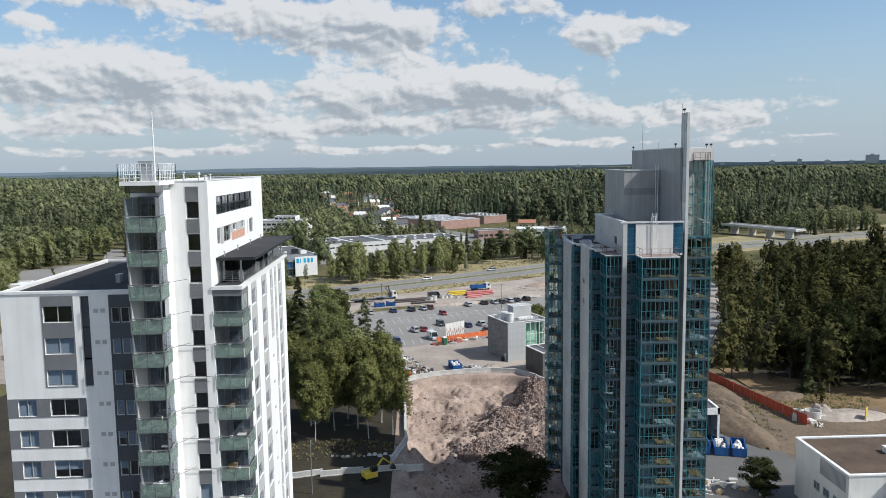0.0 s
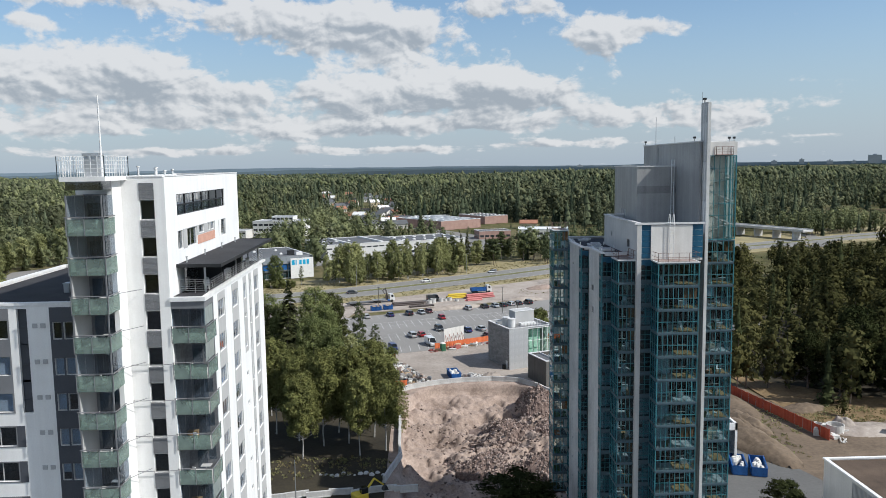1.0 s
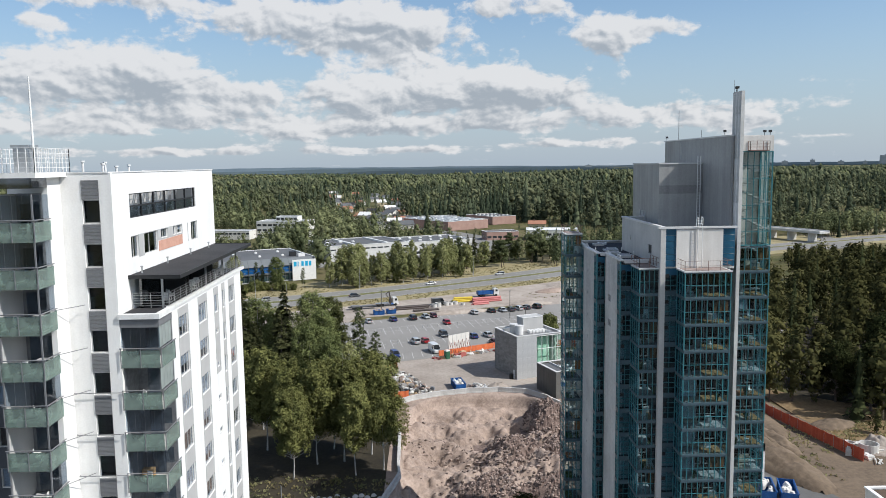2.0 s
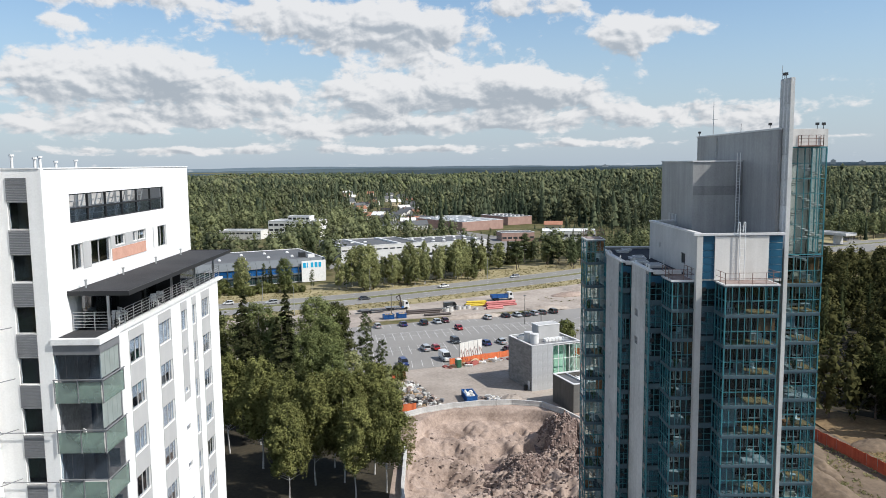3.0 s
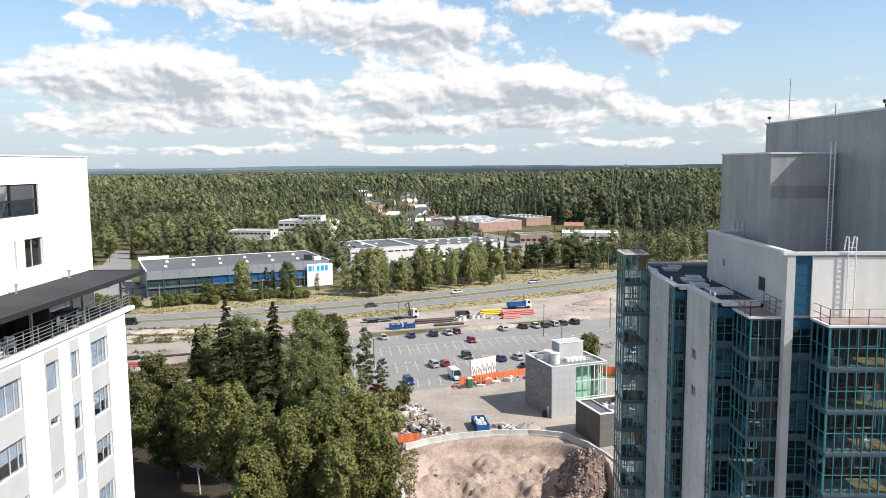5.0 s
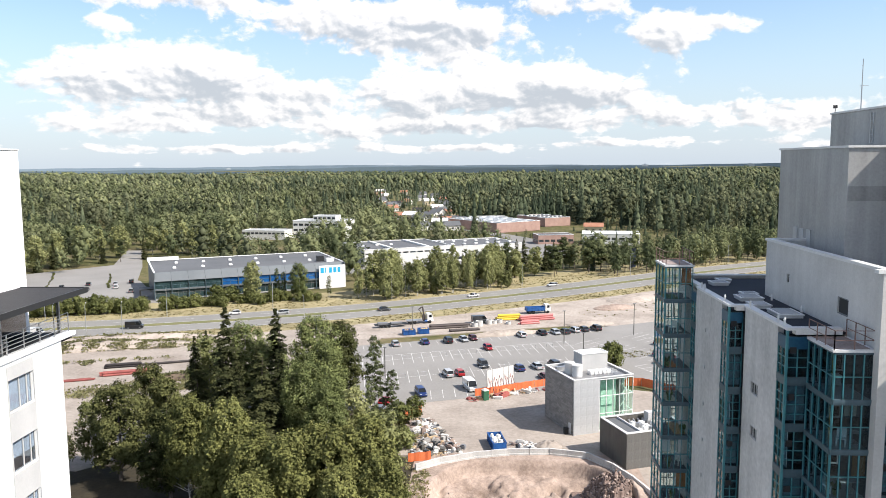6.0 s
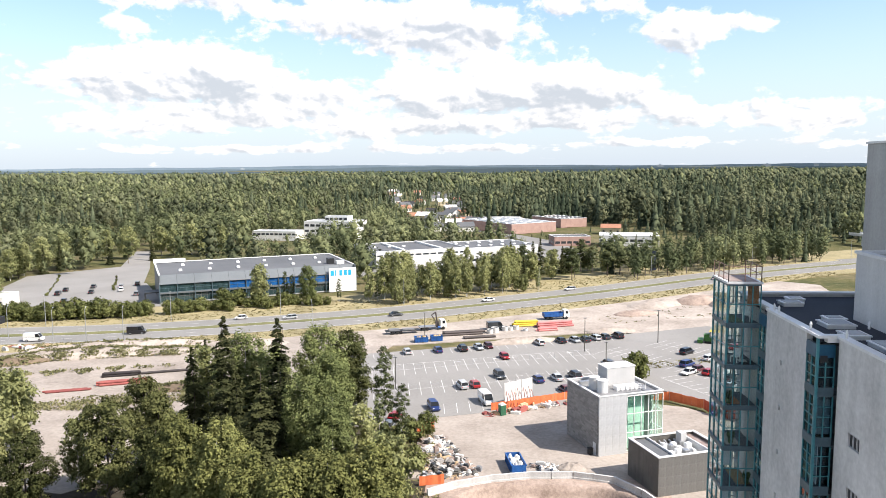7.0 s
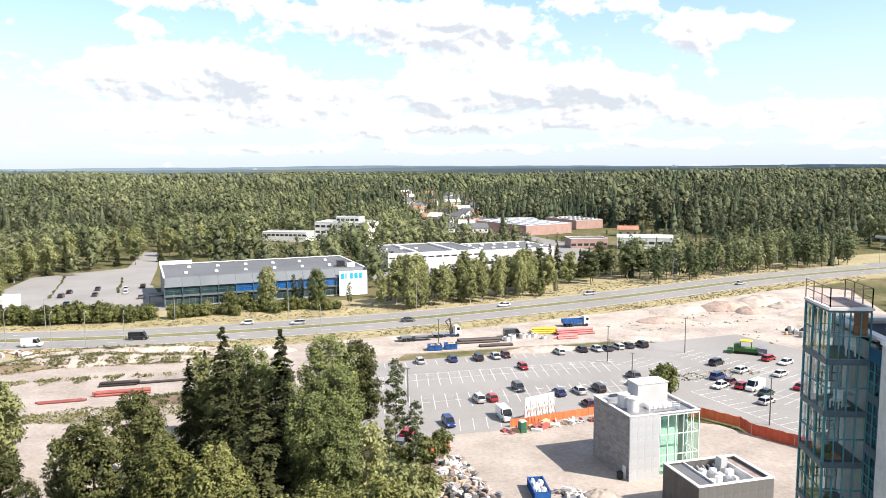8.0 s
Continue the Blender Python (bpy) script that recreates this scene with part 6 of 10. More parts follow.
def leafy(h, base, w, n, leaf, seed, clump=0.8, tall=1.35, full=0.16):
    """Crown of a broadleaf tree: many small clumps of leaves at the twig ends, inside an uneven egg."""
    rng = np.random.default_rng(seed)
    nl = max(7, int((h - base) * w * clump))
    u = (np.arange(nl) + rng.uniform(0, 1, nl)) / nl
    zc = base + (h - base) * (0.05 + 0.87 * u)
    prof = np.sin(np.pi * (full + (0.93 - full) * u)) ** 0.6
    th = np.arange(nl) * 2.4 + rng.uniform(-0.6, 0.6, nl)
    # two or three leaders pull the outline out of round
    lop = 1 + 0.16 * np.sin(th * 2 + seed) + 0.12 * np.sin(th * 3 + zc * 0.5 + seed * 1.7)
    r = w * prof * lop * 0.88 * rng.uniform(0.12, 1, nl) ** 0.55
    c = np.stack([r * np.cos(th), r * np.sin(th), zc], 1)
    rl = w * rng.uniform(0.75, 1.3, nl) * (0.65 + 0.35 * prof) * 0.82 / nl ** 0.32
    per = rng.multinomial(n, rl ** 2 / np.sum(rl ** 2))
    cc, rr = np.repeat(c, per, axis=0), np.repeat(rl, per)
    dirs = rng.normal(size=(n, 3))
    dirs[:, 2] = np.where(dirs[:, 2] < -0.5, -0.4 * dirs[:, 2], dirs[:, 2])
    dirs = unit(dirs)
    wob = 1 + 0.2 * np.sin(dirs[:, 0] * 7 + cc[:, 2] * 3) * np.sin(dirs[:, 1] * 8 + cc[:, 0])
    rad = rr * wob * (1 - 0.6 * rng.uniform(0, 1, n) ** 2)
    pts = cc + dirs * rad[:, None] * (1, 1, tall) + rng.normal(size=(n, 3)) * (0.03 * w + leaf * 0.25)
    pts[:, 2] = np.clip(pts[:, 2], base * 0.7, h + 0.5)
    mid = np.stack([pts[:, 0], pts[:, 1], (pts[:, 2] - (base + h) * 0.5) * 0.5], 1)
    return cards(pts, leaf * rng.uniform(0.55, 1.4, len(pts)), rng, 0.25, out=dirs * 0.7 + unit(mid) * 0.8), c


def conifer(h, base, w, n, leaf, seed, droop=0.35, nbr=9):
    """Crown of a spruce: whorls of drooping boughs, uneven in length, under a pointed top."""
    rng = np.random.default_rng(seed)
    lv = max(7, int(h * 0.95))
    pts, sz, nm = [], [], []
    for i in range(lv):
        t = i / (lv - 1)
        R = w * (1 - t) ** 0.8 * rng.uniform(0.8, 1.1) + 0.15
        k = max(1, int(n / (lv * nbr) * (0.5 + 1.0 * (1 - t))))
        for b in range(nbr):
            z = base + (h - base) * min(1.0, max(0.0, t + rng.uniform(-0.6, 0.6) / lv))
            th = rng.uniform(0, 2 * np.pi)
            L_ = R * rng.uniform(0.55, 1.2)
            s = rng.uniform(0.12, 1, k) ** 0.7
            side = rng.normal(size=k) * (0.05 + 0.16 * s) * L_
            x, y = np.cos(th) * s * L_ - np.sin(th) * side, np.sin(th) * s * L_ + np.cos(th) * side
            p = np.stack([x, y, z - droop * L_ * s ** 1.4 - np.abs(side) * 0.35], 1) + rng.normal(size=(k, 3)) * 0.07
            pts.append(p)
            sz.append(leaf * rng.uniform(0.6, 1.3, k) * (0.6 + 0.5 * (1 - t)))
            nm.append(np.stack([np.cos(th) * s - np.sin(th) * side / (L_ + 0.1), np.sin(th) * s + np.cos(th) * side / (L_ + 0.1), 0.25 + 0.55 * s], 1))
    pts.append(np.stack([np.zeros(6), np.zeros(6), np.linspace(h - 0.8, h + 0.2, 6)], 1))
    sz.append(np.full(6, leaf * 0.5))
    nm.append(np.tile((0.2, -0.1, 1.0), (6, 1)))
    pts, sz, nm = np.concatenate(pts), np.concatenate(sz), np.concatenate(nm)
    return cards(pts, sz, rng, up=0.6, out=nm), pts[:: max(1, len(pts) // 20)]


def scots(h, base, w, n, leaf, seed):
    """Crown of a pine: flat rounded clouds of needles at the limb ends."""
    rng = np.random.default_rng(seed)
    nb = 14
    u = np.sort(rng.uniform(0, 1, nb))
    zc = base + (h - base) * (0.08 + 0.88 * u)
    r = w * (0.35 + 0.65 * np.sin(np.pi * (0.15 + 0.8 * u))) * rng.uniform(0.2, 0.9, nb)
    th = np.cumsum(rng.uniform(1.5, 3.2, nb))
    c = np.stack([r * np.cos(th), r * np.sin(th), zc], 1)
    off = rng.normal(size=(nb * int(n / nb), 3))
    off = unit(off) * np.minimum(np.linalg.norm(off, axis=1), 1.9)[:, None]
    cc = np.repeat(c, int(n / nb), axis=0)
    pts = cc + off * (w * 0.27, w * 0.27, w * 0.16)
    mid = np.stack([pts[:, 0], pts[:, 1], (pts[:, 2] - (base + h) * 0.5) * 0.6], 1)
    return cards(pts, leaf * rng.uniform(0.6, 1.3, len(pts)), rng, up=0.6, out=unit(off) * 0.6 + unit(mid) * 0.8), c


def trunk_shape(h, r, limbs, base, seed):
    g = random.Random(seed)
    s = Shape()
    pts, x, y = [], 0.0, 0.0
    for k in range(7):
        t = k / 6
        pts.append((x, y, h * 0.94 * t, r * (1 - 0.88 * t) * (1.35 if k == 0 else 1)))
        x, y = x + g.uniform(-0.02, 0.02) * h * 0.5, y + g.uniform(-0.02, 0.02) * h * 0.5
    for a, b in zip(pts, pts[1:]):
        s.tube(a[:3], b[:3], a[3], b[3], sides=7, caps=False)
    for c in limbs[:16]:
        z = max(base * 0.75, c[2] - 0.45 * math.hypot(c[0], c[1]) - 0.4)
        s.tube((0, 0, z), tuple(c), r * 0.3 * (1 - z / h) + 0.03, 0.02, sides=5, caps=False)
    return s


TREES = {}


def tree_kind(key, form, h, base, w, n, leaf, seed, leafmat, barkmat, r, label):
    (v, f, n_), limbs = form(h, base, w, n, leaf, seed)
    TREES[key] = (quads_mesh("crown", v, f, n_, M[leafmat]), trunk_shape(h, r, limbs, base, seed).mesh("trunk", M[barkmat], True), h, label)


for i in range(3):
    tree_kind(("aspen", i), functools.partial(leafy, clump=2.4, full=0.16, tall=1.7), 19, 5.0, 4.0 + 0.3 * i, 20000, 0.28, 20 + i, "aspen", "birchbark", 0.13, "tall olive-green aspen with a pale trunk")
    tree_kind(("lush", i), functools.partial(leafy, clump=1.5, full=0.2, tall=1.5), 20, 2.0, 4.9 + 0.3 * i, 18000, 0.32, 240 + i, "lush", "birchbark", 0.26, "tall light-green birch with a dense crown")
    tree_kind(("birch", i), leafy, 17, 2.0, 3.5 + 0.3 * i, 3600, 0.52, 40 + i, "birch", "birchbark", 0.17, "green birch with a white trunk")
    tree_kind(("broad", i), functools.partial(leafy, clump=1.1, tall=1.0), 18, 2.0, 4.8 + 0.3 * i, 15000, 0.36, 60 + i, "broad", "bark", 0.28, "broad dark-green leafy tree with full crown")
    tree_kind(("leafy", i), functools.partial(leafy, clump=0.7), 17, 1.0, 4.2 + 0.4 * i, 3800, 0.6, 160 + i, "birch", "bark", 0.22, "full roadside broadleaf tree")
    # the broad tree with shade put into its leaf green
    tree_kind(("shade", i), functools.partial(leafy, clump=0.6, tall=1.0), 18, 2.0, 4.6 + 0.3 * i, 11000, 0.38, 180 + i, "shadeleaf", "bark", 0.28, "broad tree with shade darkened into its leaf colour")
    tree_kind(("spruce", i), conifer, 20, 1.5, 3.6 + 0.2 * i, 12000, 0.40, 80 + i, "spruce", "bark", 0.22, "dark pointed spruce with drooping boughs")
    tree_kind(("pine", i), scots, 17, 4.0, 3.2, 3600, 0.55, 100 + i, "pine", "bark", 0.2, "Scots pine with rounded needle clouds")
    tree_kind(("bush", i), functools.partial(leafy, clump=3.0, tall=1.0), 4.0, 0.2, 2.2, 1800, 0.34, 120 + i, "bush", "bark", 0.07, "rounded green roadside shrub")
    tree_kind(("slim", i), functools.partial(leafy, clump=1.6, tall=0.8, full=0.35), 17, 2.5, 2.1, 3200, 0.32, 140 + i, "pine", "birchbark", 0.13, "slender sparse tree with pale stem")


def tree(kind, x, y, h, seed=0, wide=1.0, group="", z=None):
    crown, trunk, h0, label = TREES[(kind, seed % 3)]
    k = h / h0
    z = float(hill(x, y)) - 0.2 if z is None else z
    t = thing("shrub" if kind == "bush" else "tree", label, "shrub" if kind == "bush" else "tree", group, x=x, y=y, z=z, rz=(seed * 137.5) % 360)
    t.scale = (k * wide, k * wide, k)
    put("trunk", trunk, t)
    put("crown", crown, t)
    return t


# ridge colours bluer and paler by distance, standing for haze
M["ridge"] = surf("far_hazed_wood", (0.07, 0.1, 0.125), (0.1, 0.135, 0.16), 0.01, 0.2, 0.95, bump=0)
M["ridge1"] = surf("farther_hazed_wood", (0.11, 0.155, 0.19), (0.14, 0.19, 0.225), 0.01, 0.2, 0.95, bump=0)
M["ridge2"] = surf("farthest_hazed_wood", (0.16, 0.22, 0.28), (0.2, 0.26, 0.32), 0.01, 0.2, 0.95, bump=0)
LONE = [(-523, 853), (-425, 854), (-222, 752), (-199, 730), (157, 847), (290, 1106), (332, 1139), (297, 940), (80, 599)]
GROVE = [
    ("aspen", -8.0, 150, 19.5), ("aspen", -12.5, 147, 19), ("aspen", -17, 146, 18.5), ("aspen", -22, 149, 18.5), ("aspen", -27, 153, 19), ("aspen", -5.5, 143, 17), ("aspen", -10, 141, 16), ("aspen", -20, 140, 16), ("aspen", -15, 153, 17),
    ("aspen", -34.5, 160, 18.5), ("broad", -40, 166, 15), ("broad", -51, 173, 16.5), ("broad", -46, 180, 15), ("aspen", -30, 164, 17), ("birch", -8, 163, 16),
    ("spruce", -28, 172, 22, 1.35), ("spruce", -33, 178, 17), ("spruce", -40, 193, 24, 1.2), ("spruce", -30.5, 192, 24, 1.15), ("spruce", -47, 196, 18), ("lush", -38, 197, 21),
    ("lush", -26.2, 204, 21.5), ("lush", -22.5, 196, 18), ("lush", -24, 185, 17), ("lush", -19, 178, 16), ("broad", -22.9, 214, 18), ("spruce", -36, 186, 17), ("lush", -33, 196, 19),
    ("slim", -14.9, 207, 17), ("slim", -10.3, 195, 13), ("slim", -13.5, 190, 12), ("birch", -15, 183, 13), ("birch", -48, 205, 17), ("broad", -53, 190, 15), ("spruce", -50, 210, 16),
    ("birch", -75, 188, 17), ("birch", -73, 180, 15), ("birch", -79, 195, 14), ("broad", -60, 168, 13), ("aspen", -66, 160, 13), ("birch", -58, 178, 12),
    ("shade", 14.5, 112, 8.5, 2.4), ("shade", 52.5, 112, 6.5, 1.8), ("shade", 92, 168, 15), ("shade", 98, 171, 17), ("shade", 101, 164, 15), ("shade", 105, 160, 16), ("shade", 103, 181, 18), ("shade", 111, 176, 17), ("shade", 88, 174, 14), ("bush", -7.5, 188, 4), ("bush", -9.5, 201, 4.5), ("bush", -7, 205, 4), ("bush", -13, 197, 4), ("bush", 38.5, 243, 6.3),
]
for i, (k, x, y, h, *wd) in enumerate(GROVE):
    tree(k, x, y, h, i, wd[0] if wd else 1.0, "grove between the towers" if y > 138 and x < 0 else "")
# trees and shrubs beyond the road
g = random.Random(21)


def beyond(u, off):
    """A place beside the road: u is x on its centre line, off metres to the north."""
    i = next(j for j in range(len(ROAD) - 1) if ROAD[j + 1][0] >= u)
    (ax, ay), (bx, by) = ROAD[i], ROAD[i + 1]
    t = (u - ax) / (bx - ax)
    d = math.hypot(bx - ax, by - ay)
    return u - (by - ay) / d * off, ay + (by - ay) * t + (bx - ax) / d * off


for u in range(-36, 34, 3):
    if 6 < u < 12:
        continue
    for off, hh in ((g.uniform(15, 19), (6, 14)), (g.uniform(21, 27), (9, 18)), (g.uniform(28, 36), (9, 17))):
        if g.random() < 0.78:
            x, y = beyond(u + g.uniform(-1.5, 1.5), off)
            if x < -40:
                continue
            tree(g.choice(("birch", "leafy", "birch", "slim", "birch", "birch")), x, y, g.uniform(*hh) * 1.05, g.randrange(999), g.uniform(0.7, 1.15), "roadside trees")
for u in range(30, 80, 3):
    for off in (g.uniform(26, 36), g.uniform(40, 52)):
        if g.random() < 0.75:
            x, y = beyond(u + g.uniform(-1.5, 1.5), off)
            tree(g.choice(("pine", "spruce", "leafy", "pine", "leafy")), x, y, g.uniform(10, 16), g.randrange(999), 1.15, "roadside trees")
# wood edge beside the far car park
for k in range(26):
    t = g.random()
    x, y = -150 - 46 * t - g.uniform(16, 36), 320 + 78 * t + g.uniform(-4, 4)
    tree(g.choice(("pine", "spruce", "leafy", "birch", "leafy")), x, y, g.uniform(9, 15), g.randrange(999), 1.2, "trees by the far car park")
for u in range(-172, -101, 3):
    x, y = beyond(u, g.uniform(21, 25))
    tree("bush", x, y, g.uniform(4.5, 7.0), g.randrange(999), 1.0, "hedge by the car park")
for (ax, ay), (bx, by), n in (((-164, 346), (-187, 394), 13), ((-145, 359), (-160, 392), 9)):
    for k in range(n):
        tree("bush", ax + (bx - ax) * k / (n - 1) + g.uniform(-0.5, 0.5), ay + (by - ay) * k / (n - 1), g.uniform(0.5, 1.2), g.randrange(999), 1.1, "shrubs on the car park islands", 0.03)
for u in range(-96, -40, 3):
    if g.random() < 0.8:
        x, y = beyond(u, g.uniform(24, 30))
        tree("bush", x, y, g.uniform(2.2, 5.0), g.randrange(999), 1.1, "shrubs before the shop")
for x, y, h, k in ((-76.5, 330, 15, "leafy"), (-60, 333, 14.5, "lush"), (-66, 334, 11, "slim"), (-69, 336, 12, "slim"), (-50, 338, 9, "slim"), (-84, 329, 6, "bush"), (-90, 331, 6, "bush"), (-70, 330, 7, "slim"), (-78, 333, 5, "bush"), (-122, 372, 7, "leafy"), (-126, 380, 6, "leafy")):
    tree(k, x, y, h, int(-x), 1.0)
for x, y, h, k in ((-171, 452, 13, "spruce"), (-178, 440, 12, "pine"), (-186, 437, 13, "spruce"), (-193, 425, 11, "pine"), (-200, 420, 12, "leafy"), (-208, 400, 11, "birch"), (-205, 380, 9, "birch"), (-202, 360, 7, "bush"), (-160, 462, 11, "leafy"), (-152, 470, 10, "birch"), (-215, 385, 12, "birch"), (-203, 389, 14, "broad"), (-206, 398, 16, "birch"), (-201, 405, 13, "spruce"), (-206, 412, 17, "leafy"), (-199, 415, 14, "spruce"), (-203, 425, 18, "birch"), (-198, 438, 16, "leafy"), (-202, 446, 19, "birch"), (-195, 452, 17, "birch"), (-188, 460, 18, "leafy"), (-176, 474, 17, "birch"), (-168, 472, 15, "leafy"), (-160, 477, 18, "birch"), (-152, 476, 16, "birch"), (-144, 480, 17, "leafy")):
    tree(k, x, y, h, int(-x), 1.0)


# ---- woods near the site, joined ----
def merge_of(*forms):
    return merge(forms)


def merge(forms):
    vs, fs, ns, o = [], [], [], 0
    for v, f, n in forms:
        vs.append(v)
        fs.append(f + o)
        ns.append(n)
        o += len(v)
    return np.concatenate(vs), np.concatenate(fs), np.concatenate(ns)


def stamp(form, x, y, z, h, rng, wide=1.0):
    """One form set down at many places, turned at random and scaled by h."""
    v, f, n = form
    a = rng.uniform(0, 2 * np.pi, len(x))
    c, s = np.cos(a)[:, None], np.sin(a)[:, None]
    h = np.asarray(h)[:, None]
    vv = np.stack([(v[:, 0] * c - v[:, 1] * s) * h * wide + x[:, None], (v[:, 0] * s + v[:, 1] * c) * h * wide + y[:, None], v[:, 2] * h + z[:, None]], 2)
    ff = f[None] + (np.arange(len(x)) * len(v))[:, None, None]
    nn = np.stack([n[:, 0] * c - n[:, 1] * s, n[:, 0] * s + n[:, 1] * c, n[:, 2] + 0 * c], 2)
    return vv.reshape(-1, 3), ff.reshape(-1, 3), nn.reshape(-1, 3)


GOLD = (1 + 5 ** 0.5) / 2
ICO_V = np.array([(-1, GOLD, 0), (1, GOLD, 0), (-1, -GOLD, 0), (1, -GOLD, 0), (0, -1, GOLD), (0, 1, GOLD), (0, -1, -GOLD), (0, 1, -GOLD), (GOLD, 0, -1), (GOLD, 0, 1), (-GOLD, 0, -1), (-GOLD, 0, 1)]) / 1.902
ICO_F = np.array([tuple(int(q) for q in t.split()) for t in "0 11 5,0 5 1,0 1 7,0 7 10,0 10 11,1 5 9,5 11 4,11 10 2,10 7 6,7 1 8,3 9 4,3 4 2,3 2 6,3 6 8,3 8 9,4 9 5,2 4 11,6 2 10,8 6 7,9 8 1".split(",")])
OCT_V = np.array([(1, 0, 0), (0, 1, 0), (-1, 0, 0), (0, -1, 0), (0, 0, 1), (0, 0, -1)], float)
OCT_F = np.array([(0, 1, 4), (1, 2, 4), (2, 3, 4), (3, 0, 4), (1, 0, 5), (2, 1, 5), (3, 2, 5), (0, 3, 5)])


def lobes(h, base, w, n, seed, flat=1.0, ball=(ICO_V, ICO_F)):
    """Inner foliage mass of a leafy tree or pine: uneven lumps up the stem."""
    rng = np.random.default_rng(seed)
    out = []
    for k in range(n):
        u = (k + 0.5) / n
        r = w * (0.35 + 0.65 * math.sin(math.pi * (0.15 + 0.75 * u))) * rng.uniform(0.5, 0.75)
        th = k * 2.4 + rng.uniform(-0.4, 0.4)
        off = (w - r) * rng.uniform(0.3, 0.9) if n > 1 else 0
        v = ball[0] * rng.uniform(0.75, 1.2, size=(len(ball[0]), 1)) * (r, r, min(r * 1.15 * flat, (h - base) * 0.3))
        out.append((v + (off * math.cos(th), off * math.sin(th), base + (h - base) * (0.1 + 0.78 * u)), ball[1], unit(v + (0, 0, 0.2 * r))))
    return merge(out)


def cone_tree(h, w, tiers, sides, seed):
    """Inner foliage mass of a spruce: skirts of boughs, ragged at the rim."""
    rng = np.random.default_rng(900 + seed)
    out = []
    for k in range(tiers):
        t = k / tiers
        top = 1.0 + (h - 1.0) * min(1, t + 1.7 / tiers)
        r = w * (1 - t) ** 0.9
        a = np.arange(sides) * 2 * np.pi / sides + rng.uniform(0, 6)
        rr = r * rng.uniform(0.65, 1.2, sides)
        ring = np.stack([rr * np.cos(a), rr * np.sin(a), 1.0 + (h - 1.0) * t - 0.25 * rr], 1)
        v = np.concatenate([[(0, 0, top)], ring])
        i = np.arange(sides)
        out.append((v, np.stack([np.zeros(sides, int), 1 + i, 1 + (i + 1) % sides], 1), unit(v * (1, 1, 0) + (0, 0, 0.45 * r))))
    return merge(out)


def near_wood():
    EVEN[0] = 0.2
    rng = np.random.default_rng(17)
    P = []
    for k in range(2600):
        x, y = rng.uniform(66, 290), rng.uniform(140, 420)
        if x < 0.4 * y + 2 or y < 158 + 4 * math.sin(x / 5) or (x < 84 and y < 172) or (x < 122 and y > 268):
            continue
        if abs(x - (128 + (y - 276) * 0.4)) < 5 and y > 290:
            continue
        if y > np.interp(x, [p[0] for p in ROAD], [p[1] for p in ROAD]) - 24:
            continue
        if 186 < x < 268 and y > 418:
            continue
        if 150 < x < 250 and y > 345:
            P.append((x, y, rng.uniform(0.28, 0.45), 0))
            continue
        P.append((x, y, rng.choice([0.35, 0.6, 0.75, 0.9, 1.0]) * rng.uniform(0.85, 1.1), 0))
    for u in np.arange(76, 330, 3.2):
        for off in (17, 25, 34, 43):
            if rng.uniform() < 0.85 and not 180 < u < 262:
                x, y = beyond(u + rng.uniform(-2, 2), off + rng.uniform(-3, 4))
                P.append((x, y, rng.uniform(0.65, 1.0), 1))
    kept = []
    for p in P:
        if all((p[0] - q[0]) ** 2 + (p[1] - q[1]) ** 2 > 13 for q in kept):
            kept.append(p)
    forms = []
    for s in range(3):
        forms += [("spruce", merge_of(cone_tree(18, 2.0, 6, 7, s), conifer(18, 1.5, 3.3, 300, 1.0, 600 + s)[0])), ("birch", merge_of(lobes(17, 2.5, 2.2, 6, 620 + s), leafy(17, 2.5, 3.9, 330, 0.9, 620 + s, 0.3)[0])), ("aspen", merge_of(lobes(18, 3.0, 2.4, 6, 640 + s), leafy(18, 3.0, 4.2, 330, 0.9, 640 + s, 0.3, 1.0)[0])), ("birch", merge_of(lobes(16, 1.0, 2.3, 6, 660 + s), leafy(16, 1.0, 4.2, 330, 0.9, 660 + s, 0.3)[0]))]
    kept = np.array(kept)
    # few spruces among the broadleaf trees
    odds = np.array([0.35 if mt == "spruce" else 1.0 for mt, _ in forms])
    pick = rng.choice(len(forms), len(kept), p=odds / odds.sum())
    cells, trunks = {}, Shape()
    for k, (mt, fm) in enumerate(forms):
        for side in (0, 1):
            q = kept[(pick == k) & (kept[:, 3] == side)]
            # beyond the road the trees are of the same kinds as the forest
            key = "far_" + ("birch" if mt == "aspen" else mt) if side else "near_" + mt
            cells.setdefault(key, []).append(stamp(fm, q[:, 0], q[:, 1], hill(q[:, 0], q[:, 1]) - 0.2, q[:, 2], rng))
    for x, y, h, side in kept:
        z = float(hill(x, y)) - 0.2
        trunks.tube((x, y, z), (x, y, z + 15 * h), 0.2, 0.05, sides=5, caps=False)
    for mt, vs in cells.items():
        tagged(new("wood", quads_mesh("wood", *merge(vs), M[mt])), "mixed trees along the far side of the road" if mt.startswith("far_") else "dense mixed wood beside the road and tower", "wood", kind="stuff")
    tagged(part("wood_trunks", trunks, M["bark"]), "trunks of the dense mixed wood", "wood", kind="stuff")


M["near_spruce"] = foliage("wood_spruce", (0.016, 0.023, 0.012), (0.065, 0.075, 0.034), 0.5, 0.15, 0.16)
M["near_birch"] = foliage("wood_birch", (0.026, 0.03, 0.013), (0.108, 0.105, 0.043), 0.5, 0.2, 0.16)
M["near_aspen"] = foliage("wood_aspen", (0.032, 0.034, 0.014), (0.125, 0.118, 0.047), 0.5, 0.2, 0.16)


